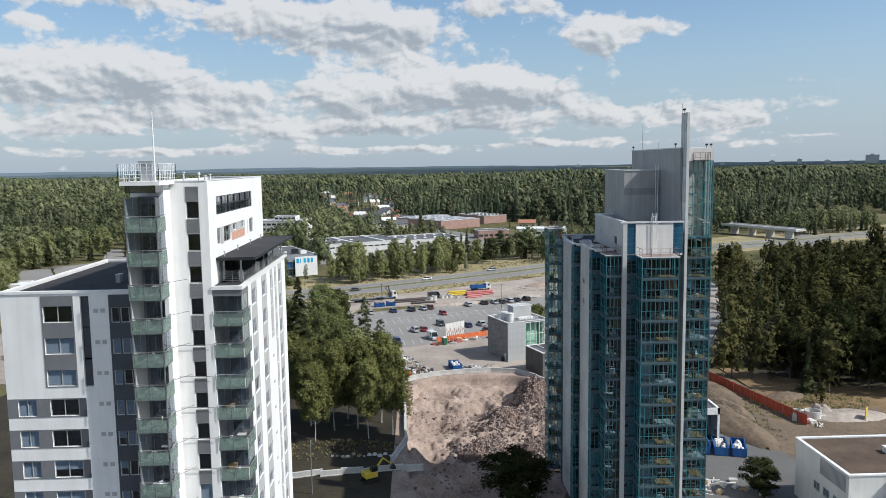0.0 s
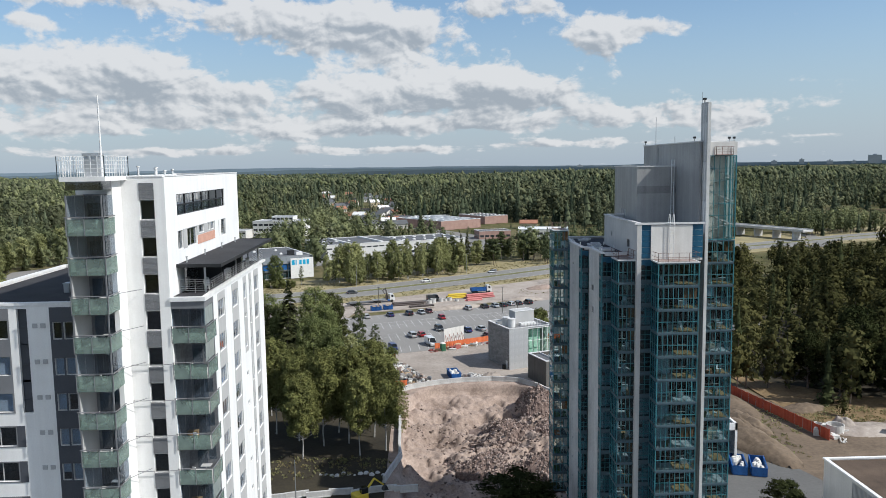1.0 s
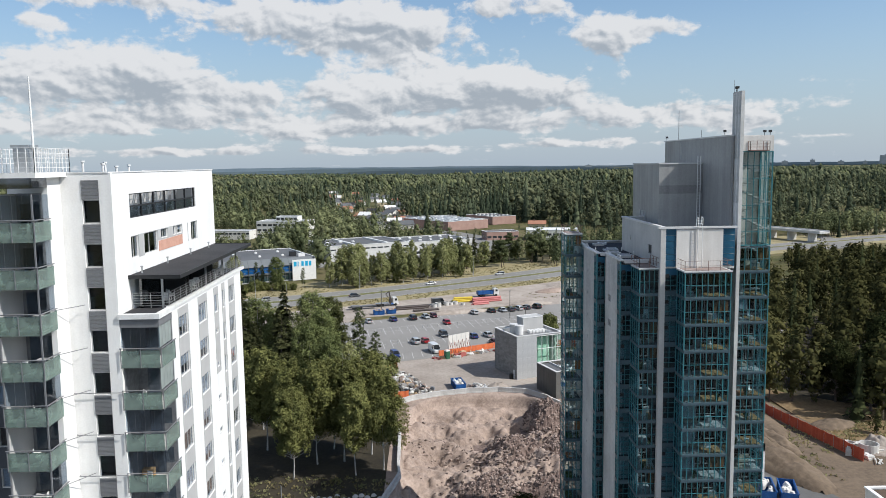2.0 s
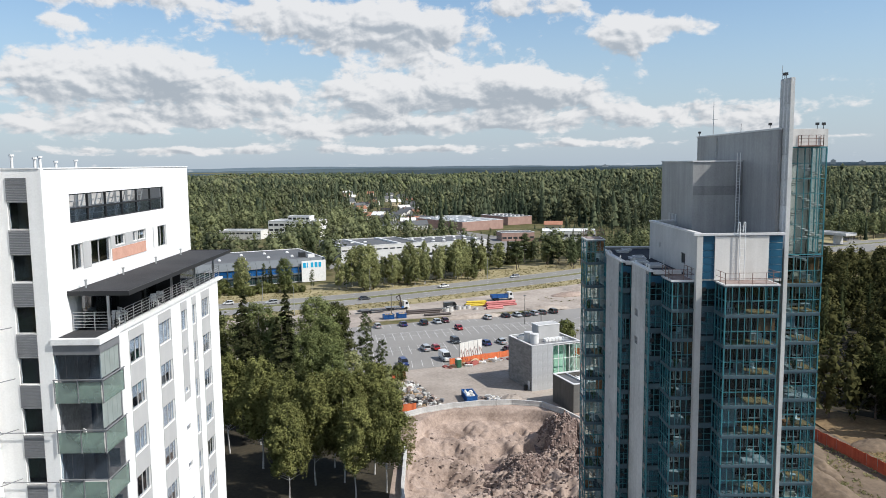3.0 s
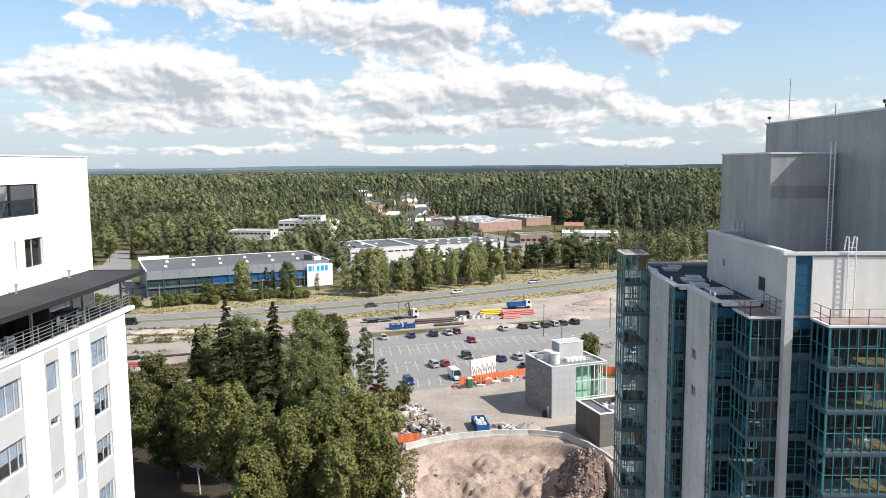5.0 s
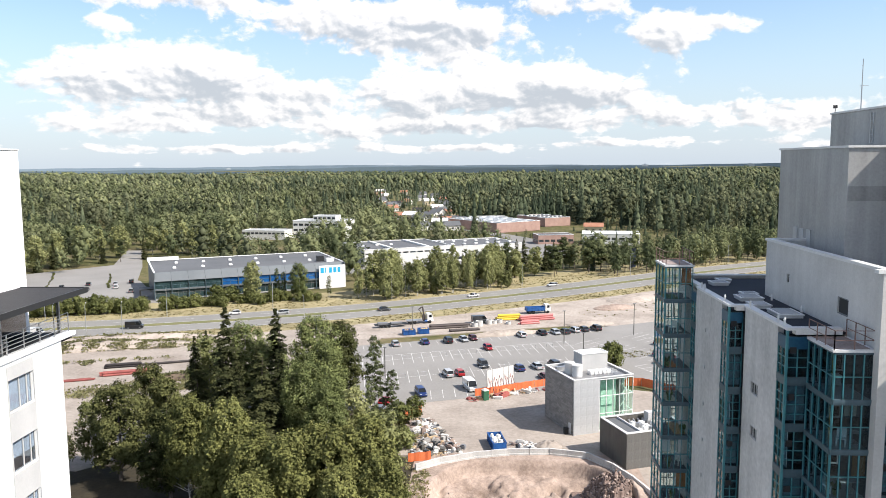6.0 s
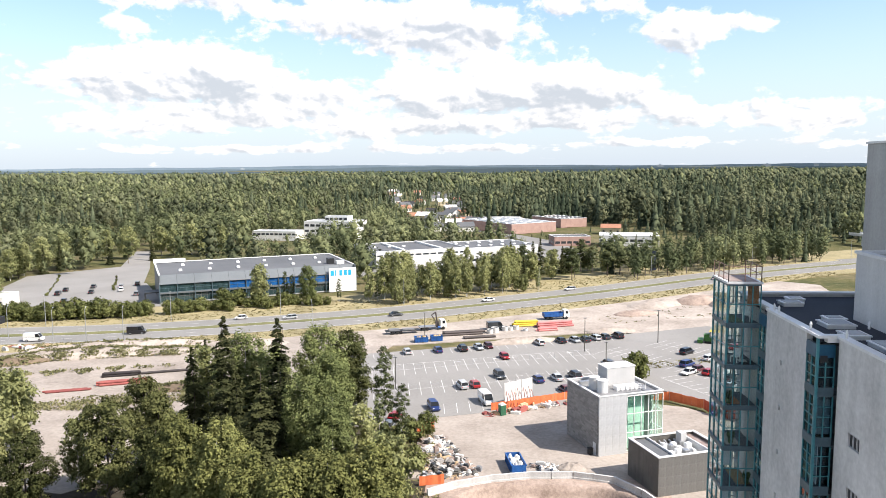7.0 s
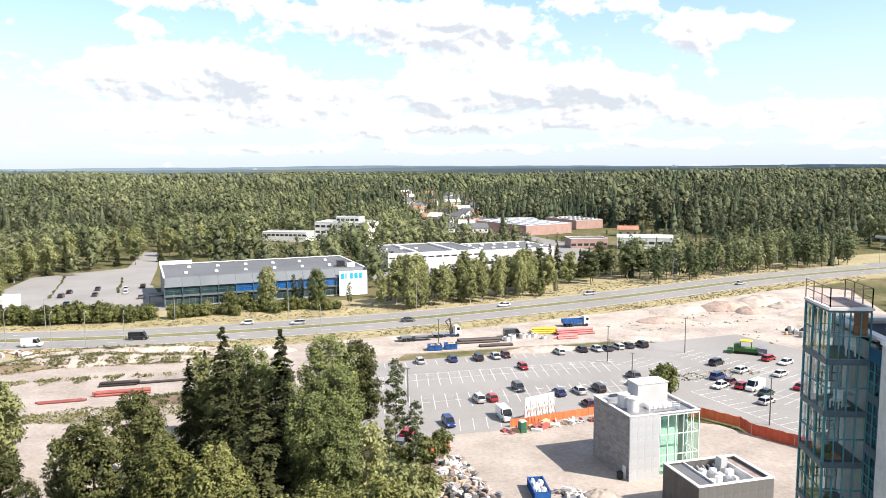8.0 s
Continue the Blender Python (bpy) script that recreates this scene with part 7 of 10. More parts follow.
# ---- far woods ----
def far_wood():
    rng = np.random.default_rng(5)
    FLUTTER[0], EVEN[0], SKYWARD[0] = 0.6, 0.1, 0.35
    octo = (OCT_V, OCT_F)
    lods = []
    for L_ in range(4):
        forms = []
        for s in range(4):
            if L_ == 0:
                forms += [("spruce", merge_of(cone_tree(19, 2.5, 5, 6, s), conifer(19, 1, 3.5, 240, 0.8, 200 + s, nbr=5)[0])), ("pine", merge_of(lobes(18, 3, 2.3, 4, 300 + s, 1.6, octo), leafy(19, 4, 3.4, 260, 0.75, 300 + s, 0.3, 1.2, 0.25)[0])), ("birch", merge_of(lobes(16, 2, 2.7, 4, 400 + s, 1.6, octo), leafy(17, 1.5, 3.9, 280, 0.75, 400 + s, 0.24)[0]))]
            elif L_ == 1:
                forms += [("spruce", merge_of(cone_tree(19, 2.9, 4, 5, s), conifer(19, 1, 3.7, 50, 1.15, 220 + s, nbr=3)[0])), ("pine", merge_of(lobes(18, 4, 2.8, 3, 300 + s, 1.6, octo), leafy(19, 4, 3.6, 60, 1.1, 320 + s, 0.25, 1.2, 0.25)[0])), ("birch", merge_of(lobes(16, 2, 3.2, 3, 400 + s, 1.6, octo), leafy(17, 1.5, 4.1, 60, 1.1, 420 + s, 0.2)[0]))]
            elif L_ == 2:
                forms += [("spruce", cone_tree(19, 4.6, 3, 5, s)), ("pine", lobes(19, 4, 5.4, 3, 300 + s, 1.4, octo)), ("birch", lobes(17, 1, 5.8, 3, 400 + s, 1.3, octo))]
            else:
                forms += [("spruce", cone_tree(19, 11, 1, 5, s)), ("pine", lobes(18, 2, 13, 1, 300 + s, 1.2, octo)), ("birch", lobes(17, 1, 14, 1, 400 + s, 1.2, octo))]
        lods.append(forms)
    cells = {"spruce": [], "pine": [], "birch": []}
    rows = []
    y = 330.0
    while y < 3300:
        step = 9.4 if y < 800 else (10.5 if y < 1200 else (14.0 if y < 2100 else 26.0))
        xs_ = np.arange(-(y + 60) * 0.72, y * 0.64 + 40, step)
        rows.append(np.stack([xs_ + rng.uniform(-0.5, 0.5, len(xs_)) * step, np.full(len(xs_), y) + rng.uniform(-0.5, 0.5, len(xs_)) * step], 1))
        y += step
    P = np.concatenate(rows)
    x, y = P[:, 0], P[:, 1]
    ok = np.ones(len(P), bool)
    low = np.ones(len(P))
    for bx_, by_, turn, w, d in BUILT:
        c, s = math.cos(radians(turn)), math.sin(radians(turn))
        u, v = (x - bx_) * c + (y - by_) * s, -(x - bx_) * s + (y - by_) * c
        ok &= ~((u > -7) & (u < w + 7) & (v > (-32 if by_ > 500 else -14)) & (v < d + 6))
        if by_ > 560:
            low = np.where((u > -12) & (u < w + 12) & (v > -130) & (v <= -70), np.minimum(low, rng.choice([0.2, 0.28, 0.36], len(P))), low)
        if by_ == 556:
            continue
        low = np.where((u > -12) & (u < w + 12) & (v > -70) & (v <= -10), rng.choice([0.16, 0.24, 0.32, 0.42] if by_ > 500 else [0.3, 0.38, 0.5, 0.62], len(P)), low)
    for ax, bx, ay, by in CLEAR:
        ok &= ~((x > ax) & (x < bx) & (y > ay) & (y < by))
    # keep the road and its verges open
    rx, ry = np.array([p[0] for p in ROAD]), np.array([p[1] for p in ROAD])
    ok &= ~(np.abs(y - np.interp(x, rx, ry)) < 55)
    ok &= y > np.interp(x, rx, ry)
    # gardens along the suburb street, and single glades
    mid, half = -30 - (y - 600) * 0.13, 24 + (y - 600) * 0.055
    garden = (y > 580) & (y < 1300) & (np.abs(x - mid) < half)
    ok &= ~(garden & (rng.uniform(size=len(P)) < 0.5))
    patch = np.sin(x / 47 + 2 * np.sin(y / 133)) * np.sin(y / 61 + 1.7) + 0.5 * np.sin(x / 19 + y / 27)
    ok &= ~((patch > 1.05) & (y > 520))
    for hx, hy in LONE:
        ok &= ~((np.abs(x - hx) < 10) & (y > hy - 42) & (y < hy + 12))
    ok &= rng.uniform(size=len(P)) < 0.95
    x, y, patch, garden, low = x[ok], y[ok], patch[ok], garden[ok], low[ok]
    lod = np.where(y < 690, 0, np.where(y < 1250, 1, np.where(y < 2150, 2, 3)))
    mix = np.sin(x / 130 + y / 210) + 0.7 * np.sin(x / 51 - y / 77) + rng.uniform(-1.3, 1.3, len(x))
    kind = np.where(mix > 0.4, 2, np.where(mix < -0.7, 0, 1))
    kind = np.where((y < 560) & (rng.uniform(size=len(x)) < 0.6), 2, kind)
    # darker needle trees to the east
    kind = np.where((x > 50 + 30 * np.sin(y / 90)) & (rng.uniform(size=len(x)) < 0.7), rng.integers(0, 2, len(x)), kind)
    hts = rng.choice([0.5, 0.68, 0.86, 0.98, 1.12, 1.3], len(x)) * rng.uniform(0.9, 1.08, len(x)) * np.interp(y, [430, 600, 750], [0.74, 0.82, 0.94]) * (1 + 0.28 * np.sin(x / 75) * np.sin(y / 95)) * np.where(garden, 0.55, 1.0) * low * np.interp(y, [1600, 2600], [1.0, 0.6])
    hts = np.where((x > 90) & (y < 800), hts * 1.2, hts)
    zg = hill(x, y)
    pick = rng.integers(0, 4, len(x)) * 3 + kind
    for L_ in range(4):
        for k in range(12):
            q = np.where((lod == L_) & (pick == k))[0]
            if len(q):
                mt, fm = lods[L_][k]
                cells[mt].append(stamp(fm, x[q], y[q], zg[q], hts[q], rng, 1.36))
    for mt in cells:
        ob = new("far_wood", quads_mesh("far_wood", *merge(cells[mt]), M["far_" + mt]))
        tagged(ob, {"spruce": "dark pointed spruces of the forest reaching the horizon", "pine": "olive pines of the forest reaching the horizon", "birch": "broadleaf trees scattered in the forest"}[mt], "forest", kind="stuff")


# blue lifted in the forest's leaf colours in place of distance haze
M["far_spruce"] = foliage("hazed_spruce", (0.03, 0.042, 0.028), (0.11, 0.13, 0.078), 0.5, 0.15, 0.13)
M["far_pine"] = foliage("hazed_pine", (0.066, 0.078, 0.046), (0.19, 0.2, 0.115), 0.5, 0.2, 0.13)
M["far_birch"] = foliage("hazed_leaves", (0.088, 0.106, 0.055), (0.255, 0.272, 0.138), 0.5, 0.25, 0.13)
near_wood()
# open ground: shop, its car parks, halls, streets
CLEAR = [(-202, -112, 300, 400), (-186, -128, 395, 440), (-204, -165, 430, 490), (24, 62, 400, 545), (196, 300, 440, 530), (330, 420, 540, 700), (-40, -4, 560, 640), (-128, -60, 512, 566)]
BUILT = [(-113, 330, 26.6, 72, 41), (-49, 421, 26, 46, 38), (-7.4, 441.6, 26, 40, 32), (-119, 565, -10, 33, 22), (-151, 556, -8, 30, 14), (14.2, 596.7, 36, 44, 60), (55, 640, 30, 34, 40), (42, 522, 10, 22, 14), (68, 520, -8, 34, 22), (0, 690, 10, 30, 14)]
far_wood()
# last ridges under the sky, distance haze painted in as paler blue
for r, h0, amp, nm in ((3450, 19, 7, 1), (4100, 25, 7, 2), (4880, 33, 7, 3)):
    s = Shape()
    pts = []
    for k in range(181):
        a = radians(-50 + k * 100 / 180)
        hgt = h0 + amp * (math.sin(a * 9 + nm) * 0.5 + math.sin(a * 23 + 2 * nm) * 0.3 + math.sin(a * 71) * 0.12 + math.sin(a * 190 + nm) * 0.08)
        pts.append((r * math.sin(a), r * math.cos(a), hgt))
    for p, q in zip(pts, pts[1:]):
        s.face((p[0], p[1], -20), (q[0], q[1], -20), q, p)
    tagged(part("backdrop", s, M[("ridge", "ridge1", "ridge2")[nm - 1]]), "wooded ridge on the horizon, haze in its blue-grey colour", "distance", kind="structure")


# ---- weeds and tufts on the verges and yards ----
def tufts(name, label, material, spots, size, seed):
    FLUTTER[0], EVEN[0], SKYWARD[0] = 0.5, 0.3, 0.4
    rng = np.random.default_rng(seed)
    P = np.array(spots)
    c = np.repeat(P, 6, axis=0) + rng.normal(size=(len(P) * 6, 3)) * (size * 0.9, size * 0.9, size * 0.15) + (0, 0, size * 0.3)
    tagged(new(name, quads_mesh(name, *cards(c, size * rng.uniform(0.6, 1.5, len(c)), rng, 0.2), material)), label, "weeds", kind="stuff")


g = random.Random(88)
dry, green = [], []
for k in range(4200):
    u = g.uniform(-230, 150)
    north = g.random() < 0.55
    x, y = beyond(u, g.uniform(12.5, 31) if north else -g.uniform(12, 21))
    (dry if g.random() < 0.8 else green).append((x, y, 0.05))
for cx, cy, rx, ry, turn, n in ((-100, 258, 24, 5, 15, 500), (-118, 248, 15, 4, 25, 260), (-80, 262, 13, 4, 15, 260), (-60, 232, 15, 4, 20, 260), (-70, 222, 22, 5, 18, 260), (-96, 268, 26, 4, 16, 300), (70, 322, 40, 8, 28, 70), (92, 300, 20, 16, 20, 40), (62, 150, 6, 18, 14, 160), (70, 160, 5, 14, 8, 160), (84, 156, 12, 6, 0, 260), (-3, 165, 1.2, 14, 0, 160), (-8, 175, 5, 6, 0, 160), (-20, 136, 16, 5, 0, 160), (50, 256, 16, 3, 20, 100)):
    ca, sa = math.cos(radians(turn)), math.sin(radians(turn))
    for k in range(n):
        a, q = g.uniform(0, 6.28), math.sqrt(g.random())
        u, v = rx * q * math.cos(a), ry * q * math.sin(a)
        (dry if g.random() < 0.4 else green).append((cx + u * ca - v * sa, cy + u * sa + v * ca, 0.2 if -130 < cx < -55 else 0.05))
M["straw"] = foliage("dry_grass_blades", (0.17, 0.145, 0.07), (0.38, 0.325, 0.18), 0.4, 0.4, 0.3)
M["weed"] = foliage("green_weeds", (0.15, 0.15, 0.075), (0.34, 0.32, 0.17), 0.4, 0.4, 0.3)
tufts("dry_grass", "dry yellow grass tufts on the verges", M["straw"], dry, 0.3, 1)
yard = []
for cx, cy, rx, ry, turn, n, top in ((-100, 258, 21, 4.2, 15, 900, 1.9), (-118, 248, 13, 2.8, 25, 420, 1.5), (-80, 262, 11, 2.8, 15, 380, 1.3), (-60, 232, 13, 2.8, 20, 420, 1.1), (-96, 268, 24, 2.6, 16, 300, 1.5), (-72, 221, 20, 4, 18, 500, 0.05), (-104, 213, 14, 4, 10, 300, 0.05), (-52, 250, 8, 3, 30, 200, 0.05), (-92, 243, 20, 2, 17, 260, 0.05), (-8, 200, 3, 9, 10, 220, 0.05), (60, 152, 5, 16, 14, 160, 0.05)):
    ca, sa = math.cos(radians(turn)), math.sin(radians(turn))
    for k in range(n):
        a, q = g.uniform(0, 6.28), math.sqrt(g.random())
        u, v = rx * q * math.cos(a), ry * q * math.sin(a)
        if math.sin(u * 0.9 + cx) + math.sin(v * 1.7) + g.uniform(-0.8, 0.8) > 0.25:
            yard.append((cx + u * ca - v * sa, cy + u * sa + v * ca, 0.12 + top * (1 - 0.85 * q * q)))
tufts("yard_weeds", "tall green weeds on the yard's bare banks", M["weed"], yard, 0.5, 3)
tufts("weeds", "low green weeds on verges and bare soil", M["weed"], green, 0.34, 2)


# ---- low buildings ----
M.update(
    perforated=surf("perforated_zinc", (0.42, 0.43, 0.44), (0.54, 0.55, 0.56), 0.5, 5, 0.45, 0.2, bump=0.1, streak=0.4),
    slatbrick=surf("grey_brown_brick", (0.20, 0.19, 0.18), (0.36, 0.34, 0.32), 1.2, 7, 0.85, rand=0.0, island=0.5, spread=(0.15, 0.85)),
    darkclad=surf("dark_brown_cladding", (0.075, 0.07, 0.062), (0.13, 0.122, 0.108), 0.5, 6, 0.6, bump=0.1, streak=0.4),
    mintglass=pane_glass("mint_glass", (0.78, 0.92, 0.86), 1.45),
    mintback=surf("mint_green_wall", (0.5, 0.62, 0.56), (0.6, 0.72, 0.65), 0.4, 5, 0.7),
    greyroof=surf("grey_felt_roof", (0.085, 0.09, 0.097), (0.13, 0.135, 0.143), 0.06, 2.0, 0.9, bump=0.1),
    fasciagrey=surf("grey_metal_fascia", (0.115, 0.13, 0.14), (0.155, 0.17, 0.18), 0.1, 3, 0.5, 0.2),
    blueglass=surf("blue_window_film", (0.01, 0.06, 0.20), (0.02, 0.13, 0.36), 0.4, 3, 0.15, spec=0.8),
    skyblue=plain("sky_blue_sign", (0.02, 0.36, 0.62), 0.4),
    brickhall=surf("red_brick_wall", (0.29, 0.185, 0.155), (0.40, 0.265, 0.225), 0.3, 6, 0.9),
    hallwall=surf("grey_white_sheet_wall", (0.52, 0.52, 0.505), (0.64, 0.64, 0.62), 0.2, 4, 0.85, streak=0.4),
    offwhite=surf("off_white_wall", (0.58, 0.57, 0.54), (0.70, 0.69, 0.66), 0.2, 4, 0.85, streak=0.4),
    shopglass=surf("dark_teal_shop_glass", (0.012, 0.03, 0.035), (0.05, 0.085, 0.09), 0.35, 2.5, 0.12, bump=0, spec=0.7),
    winband=plain("dark_window_band", (0.04, 0.045, 0.05), 0.15),
)


def plant_house():
    T = thing("plant_building", "grey metal and brick clad plant building with a glazed corner", "building", x=23.1, y=194.7, rz=21.5)
    w, d, h = 12.4, 11.6, 10.3
    # left wall of long grey-brown bricks
    part("wall", Shape().box(0.05, 0.35, 0.05, d, 0, h), M["darkclad"], T)
    s = Shape()
    g = random.Random(7)
    for j in range(34):
        y = 0.06 + (0.5 if j % 2 else 0)
        while y < d - 0.1:
            L_ = min(g.uniform(0.7, 1.4), d - y)
            z = 0.05 + j * 0.302
            if not (0.9 < y + L_ / 2 < 2.0 and z < 2.1):
                s.box(0.0, 0.052, y, y + L_ - 0.03, z, z + 0.275)
            y += L_
    tagged(part("cladding_bricks", s, M["slatbrick"], T, "long grey-brown cladding bricks"), kind="stuff")
    part("door", Shape().box(-0.03, 0.05, 0.95, 1.9, 0, 2.05), M["whitemetal"], T, "white steel door")
    # perforated front half
    pm = Shape().box(0, 1.285, -0.03, -0.001, 0, 1.69).mesh("panel", M["perforated"])
    for i in range(4):
        for j in range(6):
            put("panel", pm, T, 0.02 + i * 1.3, 0, 0.02 + j * 1.71)
    part("wall", Shape().box(0, 5.25, 0.0, 0.3, 0, h), M["perforated"], T)
    part("wall", Shape().box(0.35, w, d - 0.3, d, 0, h).box(w - 0.3, w, 3.2, d - 0.3, 0, h), M["perforated"], T)
    # glazed corner
    s = Shape()
    for k in range(6):
        x = 5.3 + k * 1.41
        s.box(x - 0.05, x + 0.05, -0.05, 0.12, 0.3, h - 0.3)
    for k in range(1, 3):
        y = k * 1.55
        s.box(w - 0.1, w + 0.05, y - 0.05, y + 0.05, 0.3, h - 0.3)
    for z in (0.3, 3.5, 6.8, h - 0.4):
        s.box(5.3, w + 0.05, -0.05, 0.1, z, z + 0.1).box(w - 0.1, w + 0.05, 0.1, 3.2, z, z + 0.1)
    gl = part("glazing_frame", s, M["whitemetal"], T)
    for k in range(5):
        for z0, z1 in ((0.4, 3.5), (3.6, 6.8), (6.9, h - 0.4)):
            part("pane", Shape().box(5.36 + k * 1.41, 6.66 + k * 1.41, 0.0, 0.03, z0, z1), M["mintglass"], gl).visible_shadow = False
    part("inner_wall", Shape().box(5.3, 9.6, 1.6, 1.8, 0.2, h - 0.3).box(9.6, 9.8, 1.8, 6, 0.2, h - 0.3), M["mintback"], T)
    s = Shape()
    for k in range(5):
        s.tube((9.9 + 0.1 * k, 0.6, 0.3 + 2 * k), (w - 0.4, 1.4, 2.0 + 2 * k), 0.07, sides=5)
    part("brace", s, M["whitemetal"], T)
    part("plinth", Shape().box(5.25, w, 0.0, 0.3, 0, 0.3), M["concrete"], T)
    part("roof", Shape().box(0.3, w - 0.1, 0.12, d - 0.3, h - 0.55, h - 0.3), M["midmetal"], T)
    part("coping", Shape().box(-0.08, 0.42, -0.08, d + 0.08, h, h + 0.12).box(0.42, w + 0.08, -0.08, 0.36, h, h + 0.12).box(0.42, w + 0.08, d - 0.34, d + 0.08, h, h + 0.12).box(w - 0.36, w + 0.08, 0.36, d - 0.34, h, h + 0.12), M["parapet"], T)
    part("parapet_wall", Shape().box(5.3, w, 0.12, 0.3, h - 0.3, h).box(w - 0.3, w - 0.1, 0.3, 3.2, h - 0.3, h), M["perforated"], T)
    part("rooftop_box", Shape().box(5.0, 10.6, 6.2, 9.4, h - 0.3, h + 2.9).box(5.15, 10.45, 6.35, 9.25, h + 2.9, h + 2.98), M["lightgrey"], T, "pale grey rooftop plant box", bevel=0.05)
    part("coping", Shape().box(4.92, 10.68, 6.12, 6.3, h + 2.9, h + 3.05).box(4.92, 10.68, 9.3, 9.48, h + 2.9, h + 3.05).box(4.92, 5.1, 6.3, 9.3, h + 2.9, h + 3.05).box(10.5, 10.68, 6.3, 9.3, h + 2.9, h + 3.05), M["whitemetal"], T)
    for x, y in ((2.2, 5.8), (2.6, 3.6)):
        s = Shape().tube((x, y, h - 0.3), (x, y, h + 1.75), 0.95, sides=24).tube((x, y, h + 1.75), (x, y, h + 1.85), 1.02, sides=24).tube((x, y, h + 1.85), (x, y, h + 1.9), 0.7, sides=24)
        part("cooling_drum", s, M["parapet"], T, "pale round cooling drum", smooth=False)
    for k in range(5):
        part("chiller", Shape().box(5.2 + k * 0.9, 5.9 + k * 0.9, 3.2, 4.6, h - 0.3, h + 0.4), M["whitemetal"], T, bevel=0.04)
    s = Shape()
    railing(s, [(5.0, 2.6), (10.5, 2.6)], h - 0.3, 1.1, bars=3, every=0.9)
    part("roof_railing", s, M["whitemetal"], T)
    part("roof_duct", Shape().box(0.8, 4.6, 8.2, 9.0, h - 0.3, h + 0.35).box(3.8, 4.6, 6.4, 8.2, h - 0.3, h + 0.35), M["steel"], T)
    part("waste_bin", Shape().box(-1.1, -0.4, 1.1, 1.8, 0.02, 1.1).box(-1.15, -0.35, 1.05, 1.85, 1.1, 1.18), M["black"], T)


plant_house()


def low_plant():
    T = thing("low_plant_building", "dark clad low plant building with open roof well", "building", x=29.7, y=179.3, rz=20)
    w, d, h = 11.8, 8.7, 6.0
    part("wall", Shape().box(0, w, 0, 0.3, 0, h).box(0, 0.3, 0.3, d, 0, h).box(w - 0.3, w, 0.3, d, 0, h).box(0.3, w - 0.3, d - 0.3, d, 0, h), M["darkclad"], T)
    pm = Shape().box(0, 1.3, -0.03, -0.001, 0, 1.47).mesh("panel", M["darkmetal"])
    for i in range(9):
        for j in range(4):
            put("panel", pm, T, 0.03 + i * 1.31, 0, 0.05 + j * 1.48)
    part("coping", Shape().box(-0.08, w + 0.08, -0.1, 0.4, h, h + 0.14).box(-0.08, 0.42, 0.4, d, h, h + 0.14).box(w - 0.42, w + 0.08, 0.4, d, h, h + 0.14).box(0.42, w - 0.42, d - 0.4, d + 0.08, h, h + 0.14), M["parapet"], T)
    part("roof", Shape().box(0.3, 3.0, 0.3, d - 0.3, h - 0.5, h - 0.3).box(3.0, w - 0.3, 0.3, d - 0.3, h - 1.9, h - 1.7), M["greyroof"], T)
    part("well_wall", Shape().box(3.0, 3.2, 0.3, d - 0.3, h - 1.7, h).box(9.2, 9.4, 0.3, d - 0.3, h - 1.7, h), M["parapet"], T)
    g = random.Random(3)
    for k in range(16):
        x, y = 3.5 + (k % 4) * 1.4, 0.8 + (k // 4) * 1.8
        a, b, c = g.uniform(0.5, 1.1), g.uniform(0.5, 1.2), g.uniform(0.5, 1.5)
        part("roof_unit", Shape().box(x, x + a, y, y + b, h - 1.7, h - 1.7 + c).box(x + 0.08, x + a - 0.08, y + 0.08, y + b - 0.08, h - 1.7 + c, h - 1.62 + c), M["whitemetal"] if k % 3 else M["steel"], T)
    s = Shape()
    for k in range(6):
        s.tube((3.4 + k * 0.9, 7.2, h - 1.2), (3.4 + k * 0.9, 8.2, h - 0.8), 0.18, sides=8)
    part("roof_pipes", s, M["steel"], T)
    part("roof_box", Shape().box(8.0, 9.0, 6.4, 7.8, h - 1.7, h + 0.7), M["lightgrey"], T)
    part("deck", Shape().box(9.4, w - 0.4, 0.4, d - 0.4, h - 0.6, h - 0.4), M["rustpan"], T)


M["darkmetal"] = surf("dark_perforated_metal", (0.15, 0.15, 0.145), (0.23, 0.23, 0.22), 0.4, 6, 0.4, 0.5, bump=0.1, streak=0.5)
low_plant()


